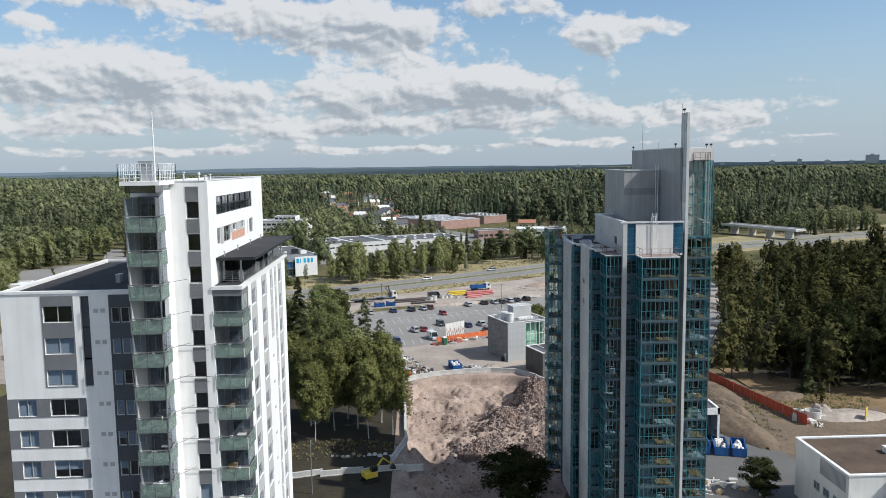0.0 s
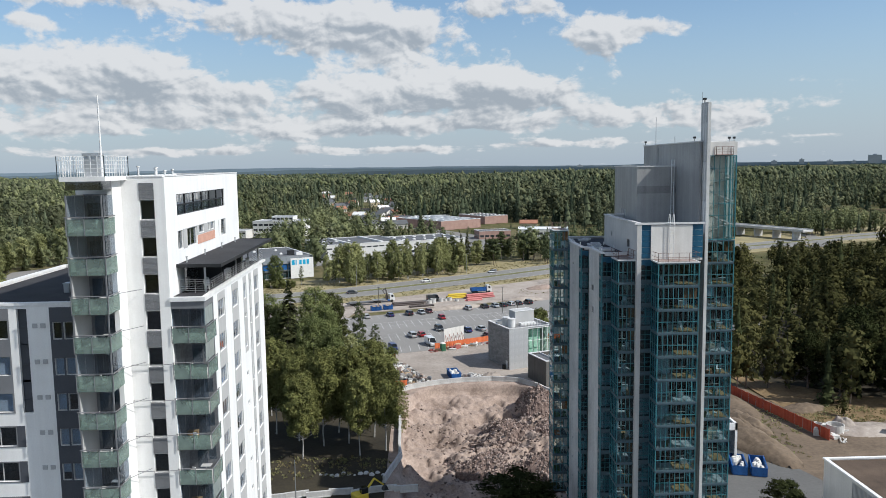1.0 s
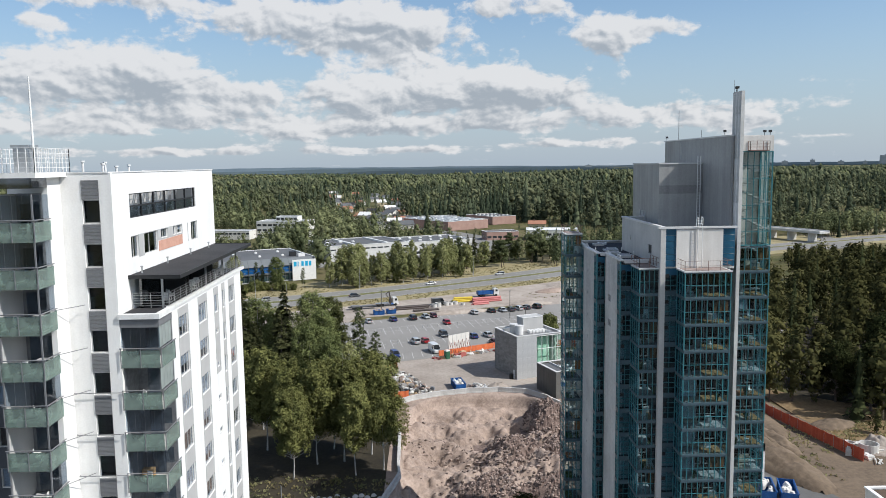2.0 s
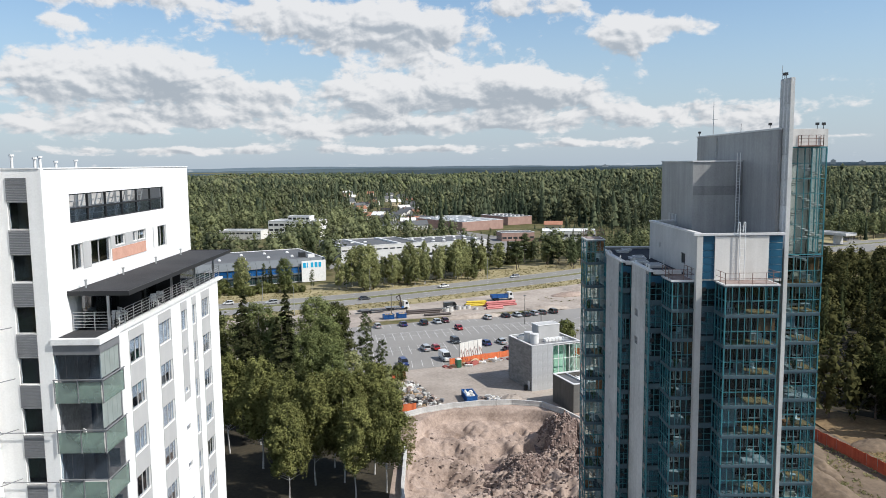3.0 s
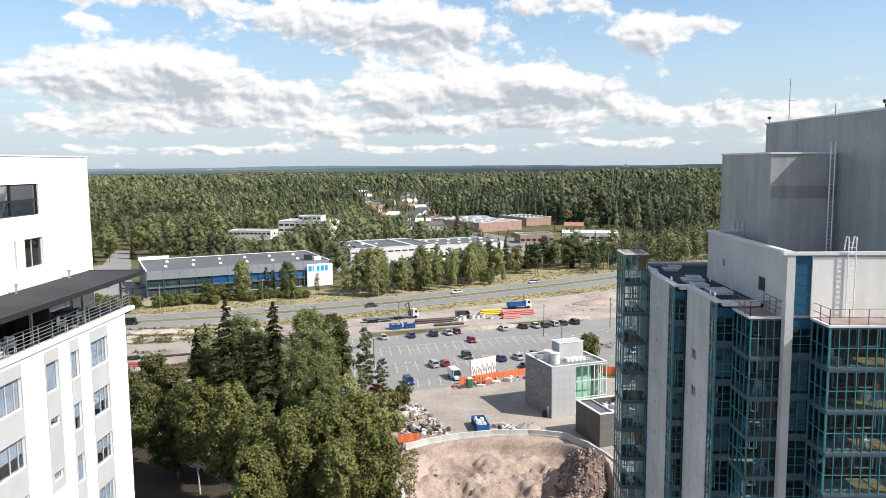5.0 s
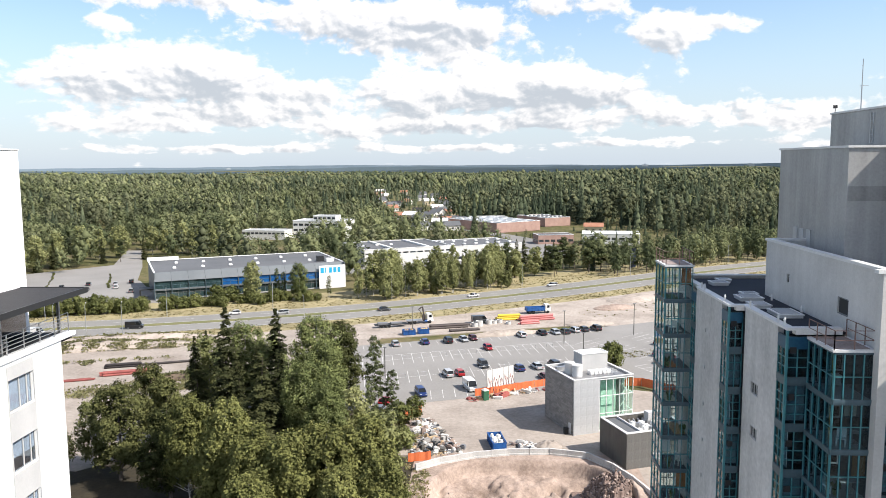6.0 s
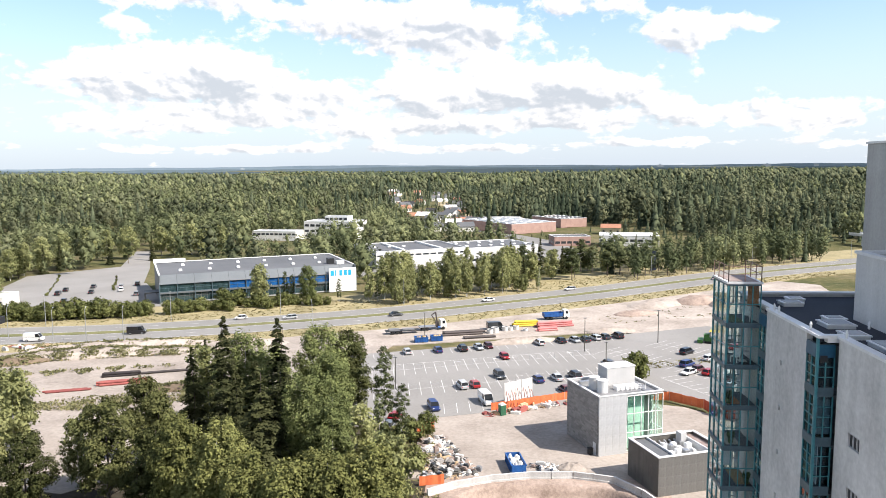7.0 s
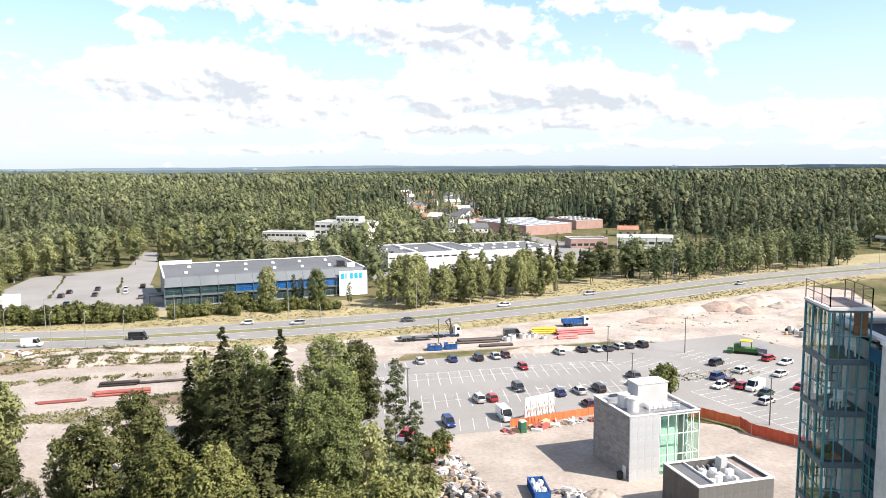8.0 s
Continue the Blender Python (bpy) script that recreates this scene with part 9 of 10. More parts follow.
UP, DN = 109.5, -70.5
for k, p, x, y, a in (
    ("hatch", "silver", -17, 263, UP), ("sedan", "blue", -9.1, 265.4, UP), ("suv", "black", -2.7, 267, UP), ("sedan", "silver", 1.6, 268.8, DN), ("hatch", "maroon", 4.2, 270.2, DN),
    ("wagon", "silver", 18, 274.6, UP), ("sedan", "black", 24.1, 277.3, UP), ("sedan", "silver", 28.1, 278.2, DN), ("sedan", "dark", 30.9, 279, UP), ("wagon", "silver", 34, 281, UP), ("sedan", "dark", 36.8, 282.3, UP), ("suv", "black", 40.6, 283.4, UP),
    ("hatch", "red", 8.3, 259.2, DN), ("suv", "dark", 6.9, 241.8, DN), ("sedan", "blue", 15.5, 239, UP), ("sedan", "silver", 19.9, 240.6, UP), ("suv", "black", 24.2, 242.4, UP), ("suv", "silver", -1.4, 233.4, UP), ("hatch", "red", 1.3, 234.2, UP),
    ("van", "white", 3.9, 222.8, DN), ("suv", "blue", -6.6, 218.5, DN), ("sedan", "maroon", 21, 231.6, UP), ("suv", "dark", 33.3, 252.8, UP), ("hatch", "red", 32.4, 246.6, UP), ("hatch", "red", 34.9, 247.4, DN), ("sedan", "black", 37.4, 248.4, UP),
    ("hatch", "grey", -14, 207, 80), ("hatch", "red", -13.5, 212, 70),
):
    car(k, p, x, y, a)
for k, p, x, y, a in (
    ("suv", "black", 55.4, 265.8, 43), ("wagon", "white", 59.6, 259.6, 43), ("suv", "blue", 52.4, 253.4, 43), ("sedan", "white", 51, 246.4, 223), ("hatch", "maroon", 53.9, 249.2, 43), ("hatch", "red", 55.6, 246.2, 43), ("van", "white", 58, 245.2, 223), ("sedan", "green", 59.2, 241.6, 43),
    ("sedan", "white", 67.4, 256.8, 43), ("wagon", "red", 69.5, 271, 43), ("sedan", "white", 72.3, 267.4, 223), ("sedan", "red", 68.2, 246.4, 43), ("wagon", "silver", 57.4, 235.8, 43), ("hatch", "silver", 73, 251, 43), ("sedan", "dark", 78, 262, 43), ("hatch", "blue", 80, 256, 43),
):
    car(k, p, x, y, a, "cars in the east car park")
for k, p, x, y, a in (("sedan", "black", -163, 357, 110), ("suv", "black", -161, 348, 110), ("sedan", "black", -150, 333, 110), ("sedan", "dark", -156, 365, 110), ("sedan", "dark", -150, 352, 110), ("sedan", "silver", -145, 366, 110), ("sedan", "white", -141, 358, 110), ("suv", "black", -141, 372, 110), ("sedan", "dark", -130, 372, 110), ("suv", "grey", -130, 348, 110), ("sedan", "white", -126, 392, 30), ("sedan", "silver", -124, 396, 30), ("sedan", "white", -135, 401, 110)):
    car(k, p, x, y, a, "cars by the shop", 0.055)


def on_road(kind, paint, u, lane, back=False):
    x, y = beyond(u, lane)
    x2, y2 = beyond(u + 3, lane)
    a = math.degrees(math.atan2(y2 - y, x2 - x)) + (180 if back else 0)
    car(kind, paint, x, y, a, "cars on the road", float(hill(x, y)) + 0.12, "driving on the grey road")


for q in (("van", "black", -100, -4.5), ("van", "white", -126, -8.8), ("wagon", "silver", -58, 4.3, True), ("sedan", "white", 6, 4.3, True), ("sedan", "dark", -28, -4.5), ("wagon", "silver", 40, 8.8, True), ("sedan", "silver", 96, -4.5), ("hatch", "white", -72, 8.8, True)):
    on_road(*q)
car("van", "dark", 6.2, 293.4, 15, "works vehicles", 0.02, "standing on pale sand")


def lorry(name, label, x, y, rz, bed):
    T = thing(name, label, "truck", "works vehicles", x=x, y=y, z=0.02, rz=rz)
    part("chassis", Shape().box(-4.2, 3.9, -0.45, 0.45, 0.75, 1.0), M["black"], T)
    part("cab", Shape().loft([[(2.1, -1.2, 0.7), (2.1, 1.2, 0.7), (2.1, 1.2, 3.0), (2.1, -1.2, 3.0)], [(3.6, -1.2, 0.7), (3.6, 1.2, 0.7), (3.5, 1.15, 3.05), (3.5, -1.15, 3.05)], [(4.1, -1.15, 0.6), (4.1, 1.15, 0.6), (3.95, 1.1, 1.9), (3.95, -1.1, 1.9)]]), PAINT["white"], T)
    part("windscreen", Shape().face((4.0, -1.05, 1.95), (4.0, 1.05, 1.95), (3.62, 1.0, 2.85), (3.62, -1.0, 2.85)).box(2.7, 3.5, -1.23, -1.2, 1.9, 2.7).box(2.7, 3.5, 1.2, 1.23, 1.9, 2.7), M["carglass"], T)
    tm = Shape().tube((0, -0.17, 0), (0, 0.17, 0), 0.5, sides=16).mesh("wheel", M["tyre"])
    for px in (-3.2, -1.9, 2.9):
        for sy in (-1, 1):
            put("wheel", tm, T, px, sy * 1.05, 0.5)
    if bed == "box":
        part("load_bed", Shape().box(-4.3, 1.8, -1.25, 1.25, 1.05, 1.2).box(-4.3, 1.8, -1.25, -1.15, 1.2, 2.2).box(-4.3, 1.8, 1.15, 1.25, 1.2, 2.2).box(-4.3, -4.2, -1.15, 1.15, 1.2, 2.2).box(1.7, 1.8, -1.15, 1.15, 1.2, 2.4), M["bluepaint"], T, "blue tipping bed")
        for k in range(7):
            part("bed_rib", Shape().box(-4.1 + k * 0.95, -3.98 + k * 0.95, -1.3, -1.25, 1.1, 2.2), M["bluepaint"], T)
    else:
        part("load_bed", Shape().box(-4.3, 0.6, -1.25, 1.25, 1.02, 1.18), M["steel"], T)
        cr = part("crane", Shape().box(0.9, 1.7, -0.5, 0.5, 1.0, 2.6), M["blackpipe"], T, "folded loader crane")
        part("crane_arm", Shape().tube((1.3, 0, 2.5), (0.9, 0, 5.2), 0.26, 0.2, sides=6).tube((0.9, 0, 5.2), (-0.4, 0, 4.4), 0.2, 0.15, sides=6).tube((-0.4, 0, 4.4), (0.6, 0, 3.0), 0.14, sides=6), M["blackpipe"], cr)
        part("tank", Shape().tube((1.2, -1.2, 0.85), (2.0, -1.2, 0.85), 0.32, sides=12), M["bluepaint"], T)
    return T


lorry("tipper_truck", "white lorry with a blue tipping bed on sand", 25.5, 309, 14, "box")
lorry("crane_truck", "white lorry with a folded loader crane on sand", -12.5, 292.5, 20, "crane")
T = thing("flatbed_trailer", "low black flatbed trailer parked on sand", "trailer", x=-21, y=287, rz=18)
part("deck", Shape().box(-5, 5, -1.2, 1.2, 0.8, 1.0), M["black"], T)
for k in range(3):
    for sy in (-1, 1):
        part("wheel", Shape().tube((-3 + k * 1.2, sy * 0.95, 0.45), (-3 + k * 1.2, sy * 1.2, 0.45), 0.45, sides=12), M["tyre"], T)
part("load", Shape().box(-4, -1, -0.8, 0.8, 1.0, 1.5).box(0, 3.5, -0.6, 0.6, 1.0, 1.35), M["midgrey"], T)
T = thing("road_paver", "green and yellow road paving machine on asphalt", "machine", x=66, y=277.5, z=0.06, rz=-20)
part("chassis", Shape().box(-3, 3, -1.1, 1.1, 0.5, 1.6), M["limegreen"], T, bevel=0.08)
part("hopper", Shape().loft([[(2.6, -1.3, 1.0), (2.6, 1.3, 1.0), (2.6, 1.5, 2.0), (2.6, -1.5, 2.0)], [(5.0, -1.3, 0.6), (5.0, 1.3, 0.6), (5.0, 1.7, 1.9), (5.0, -1.7, 1.9)]]), M["midgrey"], T)
part("canopy_roof", Shape().box(-1.6, 1.4, -1.3, 1.3, 3.3, 3.45), M["yellow"], T)
part("cabin_posts", Shape().box(-1.5, -1.4, -1.2, -1.1, 1.6, 3.3).box(1.2, 1.3, -1.2, -1.1, 1.6, 3.3).box(-1.5, -1.4, 1.1, 1.2, 1.6, 3.3).box(1.2, 1.3, 1.1, 1.2, 1.6, 3.3), M["black"], T)
part("engine_cover", Shape().loft([[(-3.0, -1.0, 1.6), (-3.0, 1.0, 1.6), (-3.0, 0.9, 2.4), (-3.0, -0.9, 2.4)], [(-1.6, -1.0, 1.6), (-1.6, 1.0, 1.6), (-1.6, 0.9, 2.6), (-1.6, -0.9, 2.6)]]), M["limegreen"], T)
part("screed", Shape().box(-4.6, -3.2, -1.8, 1.8, 0.2, 1.0), M["limegreen"], T)
for sy in (-1, 1):
    part("track", Shape().loft([[(-2.8, sy * 0.9 - 0.2, 0.0), (-2.8, sy * 0.9 + 0.2, 0.0), (-2.8, sy * 0.9 + 0.2, 0.7), (-2.8, sy * 0.9 - 0.2, 0.7)], [(2.6, sy * 0.9 - 0.2, 0.0), (2.6, sy * 0.9 + 0.2, 0.0), (2.6, sy * 0.9 + 0.2, 0.7), (2.6, sy * 0.9 - 0.2, 0.7)]]), M["tyre"], T)


# ---- site equipment ----
def skip(x, y, rz, load="offwhite", w=2.3, L_=5.6, h=1.6):
    T = thing("skip_container", "open blue steel skip filled with white waste bags", "skip", "skips", x=x, y=y, z=0.02, rz=rz)
    part("shell", Shape().box(-L_ / 2, L_ / 2, -w / 2, w / 2, 0.1, 0.2).box(-L_ / 2, L_ / 2, -w / 2, -w / 2 + 0.08, 0.2, h).box(-L_ / 2, L_ / 2, w / 2 - 0.08, w / 2, 0.2, h).box(-L_ / 2, -L_ / 2 + 0.08, -w / 2 + 0.08, w / 2 - 0.08, 0.2, h).box(L_ / 2 - 0.08, L_ / 2, -w / 2 + 0.08, w / 2 - 0.08, 0.2, h), M["bluepaint"], T)
    s = Shape()
    for k in range(8):
        u = -L_ / 2 + 0.2 + k * (L_ - 0.5) / 7
        s.box(u, u + 0.1, -w / 2 - 0.08, -w / 2, 0.1, h - 0.02).box(u, u + 0.1, w / 2, w / 2 + 0.08, 0.1, h - 0.02)
    s.box(-L_ / 2 - 0.06, L_ / 2 + 0.06, -w / 2 - 0.1, -w / 2 - 0.001, h - 0.1, h + 0.04).box(-L_ / 2 - 0.06, L_ / 2 + 0.06, w / 2 + 0.001, w / 2 + 0.1, h - 0.1, h + 0.04)
    part("ribs", s, M["bluepaint"], T)
    g2 = random.Random(int(x * 10))
    for k in range(9):
        u, v = g2.uniform(-L_ / 2 + 0.6, L_ / 2 - 0.6), g2.uniform(-0.7, 0.7)
        a = g2.uniform(0.3, 0.6)
        part("waste_bag", Shape().loft([[(u + a * math.cos(t), v + a * math.sin(t), z) for t in (0, 1.05, 2.1, 3.14, 4.2, 5.2)] for z, a in ((0.5, a), (1.1, a * 1.1), (1.5 + a * 0.3, a * 0.5))]), M[load], T)


skip(9.0, 189.2, 100)
skip(53.6, 130.5, 75)
skip(56.6, 129.6, 72)
skip(50.6, 131.5, 78, "timber")
skip(-14.5, 276.5, 15, "timber", 2.2, 3.6, 1.5)
skip(-10.4, 278.2, 15, "timber", 2.2, 3.2, 1.5)


def mesh_fence(name, label, pts, h, mat, lean=0.0, sag=0.15, seed=1):
    """Plastic net fence: posts and panels that sag a little between them."""
    T = thing(name, label, "fence", "site fences")
    g2 = random.Random(seed)
    for (ax, ay), (bx, by) in zip(pts, pts[1:]):
        L_ = math.hypot(bx - ax, by - ay)
        n = max(1, round(L_ / 2.4))
        for k in range(n):
            t0, t1 = k / n, (k + 1) / n
            x0, y0, x1, y1 = ax + (bx - ax) * t0, ay + (by - ay) * t0, ax + (bx - ax) * t1, ay + (by - ay) * t1
            part("post", Shape().tube((x0, y0, 0), (x0, y0, h + 0.1), 0.035, sides=6), M["steel"], T)
            dx, dy = (y1 - y0) / L_ * n * 0.04, -(x1 - x0) / L_ * n * 0.04
            s = Shape()
            m = 4
            top = [h - sag * math.sin(math.pi * j / m) * g2.uniform(0.3, 1.2) for j in range(m + 1)]
            ring = []
            for j in range(m + 1):
                u = j / m
                bx_, by_ = x0 + (x1 - x0) * u + dx * math.sin(u * 9 + k), y0 + (y1 - y0) * u + dy * math.sin(u * 9 + k)
                ring.append([(bx_ - dx * 0.4, by_ - dy * 0.4, 0.04), (bx_ + dx * 0.4, by_ + dy * 0.4, 0.04), (bx_ + dx * 0.4, by_ + dy * 0.4, top[j]), (bx_ - dx * 0.4, by_ - dy * 0.4, top[j])])
            part("net_panel", s.loft(ring), M[mat], T)
    return T


mesh_fence("net_fence", "red plastic net fence along the embankment", [(71.5, 184), (68.5, 174), (72, 158), (75.5, 142)], 2.2, "rednet", seed=2)
mesh_fence("net_fence", "orange net fence beside the car park", [(5, 218), (9, 219.6), (14, 222.6), (22.4, 227)], 1.7, "orange", seed=3)
mesh_fence("net_fence", "bright orange net fence round the yard", [(38, 226.5), (42, 226.2), (47.6, 221.2)], 2.0, "orange", seed=4)
mesh_fence("net_fence", "faded red net fence beside the asphalt", [(47.6, 221), (48.5, 217), (56, 210), (63, 203.5)], 2.2, "rednet", seed=5)
mesh_fence("net_fence", "orange net fence by the trees", [(-8.5, 203), (-5.5, 206)], 2.2, "orange", seed=6)
mesh_fence("net_fence", "orange net fence beside the waste heap", [(-6, 181.5), (-2.2, 182.6)], 1.6, "orange", seed=7)

# leaning white panels on red scaffold frames
T = thing("panel_rack", "white wall panels on red steel props", "building material", x=7.7, y=219.6, rz=38)
for k in range(5):
    part("panel", Shape().box(k * 1.5, k * 1.5 + 1.38, 0.0, 0.1, 1.2, 5.2), M["offwhite"], T)
    part("prop", Shape().tube((k * 1.5 + 0.1, -1.4, 0), (k * 1.5 + 0.4, 0, 3.6), 0.06, sides=6).tube((k * 1.5 + 1.1, -1.4, 0), (k * 1.5 + 1.0, 0, 3.0), 0.06, sides=6), M["redsteel"], T, "red steel prop")
    part("upright", Shape().box(k * 1.5 - 0.08, k * 1.5, -0.02, 0.12, 0, 5.3), M["steel"], T)
g = random.Random(31)


def scatter(name, label, category, mats, spots, sizes, group):
    for k, (x, y) in enumerate(spots):
        a, b, c = (g.uniform(*s) for s in sizes)
        s = Shape()
        kind = g.randrange(5)
        nm = (("timber_stack", "stack of sawn timber on gravel"), ("pallet_load", "wrapped pallet load on gravel"), ("waste_bag", "bulging rubble sack on gravel"), ("pipe_bundle", "two short pipes on gravel"), ("loose_boards", "loose boards thrown on gravel"))[kind]
        mt = M[g.choice(mats)]
        turn = g.uniform(0, 180)
        if kind in (0, 3, 4):
            T = thing(nm[0], nm[1], category, group, x=x, y=y, z=0.02, rz=turn)
            if kind == 0:
                me = Shape().box(-a / 2, a / 2, 0, b / 4.6, 0, c * 0.45).mesh("board", mt)
                for j in range(4):
                    put("board", me, T, g.uniform(-0.1, 0.1), -b / 2 + j * b / 4, 0)
                    put("board", me, T, g.uniform(-0.15, 0.15), -b / 2 + j * b / 4, c * 0.48, g.uniform(-3, 3))
            elif kind == 3:
                me = Shape().tube((-a / 2, 0, c * 0.3), (a / 2, 0, c * 0.3), c * 0.3, sides=8).mesh("pipe", mt)
                put("pipe", me, T)
                put("pipe", me, T, 0.2, c * 0.62, 0)
            else:
                me = Shape().box(-a * 0.8, a * 0.8, -0.08, 0.08, 0, 0.06).mesh("board", mt)
                for j in range(5):
                    put("board", me, T, g.uniform(-0.4, 0.4), g.uniform(-0.5, 0.5), 0.07 * j, g.uniform(-50, 50))
            continue
        if kind == 1:
            s.box(-a / 2, a / 2, -b / 2, b / 2, 0, c).box(-a / 3, a / 3, -b / 3, b / 3, c, c * 1.3)
        else:
            ring = lambda q, z: [(q * a * 0.5 * math.cos(t) * g.uniform(0.8, 1.1), q * b * 0.5 * math.sin(t) * g.uniform(0.8, 1.1), z) for t in (0, 0.8, 1.6, 2.4, 3.1, 3.9, 4.7, 5.5)]
            s.loft([ring(1.0, 0), ring(1.1, c * 0.5), ring(0.6, c)])
        o = new(nm[0], s.mesh(nm[0], mt))
        o.location, o.rotation_euler = (x, y, 0.02), (0, 0, radians(turn))
        tagged(o, nm[1], category, group)


heap = [(-5.5 + 10 * u * (1 - 0.62 * v) - 2.0 * v, 184 + 17 * v + 1.5 * u) for u, v in ((g.random() * 0.98, g.random() ** 1.2) for _ in range(215))]
scatter("rubble", "", "building material", ("offwhite", "timber", "concretenew", "midgrey", "black", "lightgrey", "slatbrick", "concrete", "rubble", "stone", "darkclad", "concretenew"), [p for p in heap if not (5.5 < p[0] < 12.5 and 185 < p[1] < 193)], ((0.4, 1.7), (0.35, 1.0), (0.2, 0.8)), "waste heap by the skip")
scatter("rubble", "", "building material", ("concretenew", "midgrey", "black", "concrete", "stone"), [(g.uniform(11.8, 15.5), g.uniform(187.5, 191)) for _ in range(22)], ((0.4, 1.6), (0.3, 0.8), (0.2, 0.6)), "waste heap by the skip")
scatter("rubble", "", "building material", ("offwhite", "timber", "redsteel", "concretenew", "whitemetal"), [(g.uniform(2, 21), 0) for _ in range(0)] + [(4 + k * 0.75 + g.uniform(-1, 1), 214.5 + k * 0.42 + g.uniform(-1.6, 1.6)) for k in range(24)], ((0.7, 2.6), (0.4, 1.0), (0.3, 0.9)), "materials by the orange fence")
scatter("rubble", "", "building material", ("timber", "concretenew", "steel", "blackpipe"), [(g.uniform(84, 96), g.uniform(297, 306)) for _ in range(22)], ((0.8, 2.6), (0.8, 1.6), (0.6, 1.8)), "stores by the north yard")
scatter("rubble", "", "building material", ("offwhite", "timber", "redsteel", "concretenew"), [(g.uniform(-132, -110), g.uniform(262, 268)) for _ in range(20)], ((0.8, 3.0), (0.5, 1.2), (0.3, 1.0)), "stores by the road")
scatter("rubble", "", "building material", ("offwhite", "timber", "concretenew"), [(g.uniform(43, 53), g.uniform(112, 118)) for _ in range(16)], ((0.6, 1.6), (0.5, 1.2), (0.3, 1.0)), "waste heap by the lane")
scatter("rubble", "", "building material", ("concretenew", "concretenew", "offwhite"), [(g.uniform(74, 82), g.uniform(141, 150)) for _ in range(14)], ((0.6, 1.8), (0.6, 1.6), (0.4, 1.2)), "concrete parts on the embankment")
T = thing("portable_toilet", "green portable toilet on gravel", "toilet", x=7.2, y=215.6, z=0.02, rz=30)
part("cabin", Shape().box(-0.6, 0.6, -0.6, 0.6, 0, 2.1), plain("green_plastic", (0.04, 0.16, 0.09), 0.5), T, bevel=0.04)
part("roof", Shape().loft([[(-0.65, -0.65, 2.1), (0.65, -0.65, 2.1), (0.65, 0.65, 2.1), (-0.65, 0.65, 2.1)], [(-0.4, -0.4, 2.35), (0.4, -0.4, 2.35), (0.4, 0.4, 2.35), (-0.4, 0.4, 2.35)]]), M["offwhite"], T)
part("door", Shape().box(-0.45, 0.45, -0.64, -0.602, 0.1, 1.95), plain("dark_green_plastic", (0.03, 0.11, 0.06), 0.5), T)


def pipes(name, label, x, y, rz, n, L_, r, mat, layers=2):
    T = thing(name, label, "pipes", "pipe stacks", x=x, y=y, z=0.02, rz=rz)
    s = Shape()
    for q in range(layers):
        for k in range(n - q):
            o = Shape()
            yy, zz = (k + q * 0.5) * 2 * r, r + q * r * 1.75
            sh = g.uniform(-0.5, 0.5)
            o.tube((-L_ / 2 + sh, yy, zz), (L_ / 2 + sh, yy, zz), r, sides=10)
            part("pipe", o, M[mat], T)
    part("bearer", Shape().box(-L_ * 0.3, -L_ * 0.3 + 0.12, -r, (2 * n - 1) * r, -0.02, 0.0), M["timber"], T)


pipes("pipe_stack", "long black plastic pipes stacked on sand", -3, 285, 16, 4, 12, 0.32, "blackpipe", 2)
pipes("pipe_stack", "long black plastic pipes stacked on sand", 2, 281.5, 16, 3, 9, 0.3, "blackpipe", 1)
pipes("pipe_stack", "red plastic pipes stacked on sand", 24.5, 297, 18, 5, 11, 0.3, "pinkpipe", 3)
pipes("pipe_stack", "red plastic pipes stacked on sand", 21.5, 291.5, 18, 3, 6, 0.28, "pinkpipe", 2)
pipes("pipe_stack", "yellow plastic pipes stacked on sand", 15.5, 297.5, 12, 5, 7, 0.3, "yellow", 3)
pipes("steel_stack", "red primed steel beams on gravel", -78, 232.5, 20, 4, 11, 0.26, "redsteel", 2)
pipes("steel_stack", "red primed steel beams on gravel", -88, 226.5, 20, 3, 9, 0.22, "redsteel", 1)
pipes("steel_stack", "red primed steel beams on gravel", -100, 222, 14, 3, 7, 0.22, "redsteel", 1)
pipes("pipe_stack", "black drainage pipes on gravel", -82, 239, 18, 4, 8, 0.25, "blackpipe", 2)
pipes("pipe_stack", "dark steel pipes on gravel", -72, 243, 20, 3, 13, 0.2, "blackpipe", 1)
for x, y, r, h in ((9, 291.5, 0.9, 1.3), (10.6, 292.2, 0.8, 1.0), (12.3, 293.4, 0.9, 1.1), (6, 288.8, 1.1, 1.6), (4.6, 288.2, 1.0, 1.2), (15, 291.5, 0.8, 0.8), (79, 146.5, 1.6, 1.5), (76.8, 148.5, 0.9, 1.0)):
    ring = [[((r - q) * math.cos(t * math.pi / 10), (r - q) * math.sin(t * math.pi / 10), z) for t in range(20)] for q, z in ((0, 0), (0, h), (0.15, h), (0.15, 0.1))]
    o = new("concrete_ring", Shape().loft(ring).mesh("concrete_ring", M["concretenew"]))
    o.location = (x, y, 0.02)
    tagged(o, "pale precast concrete well ring", "concrete ring", "well rings")


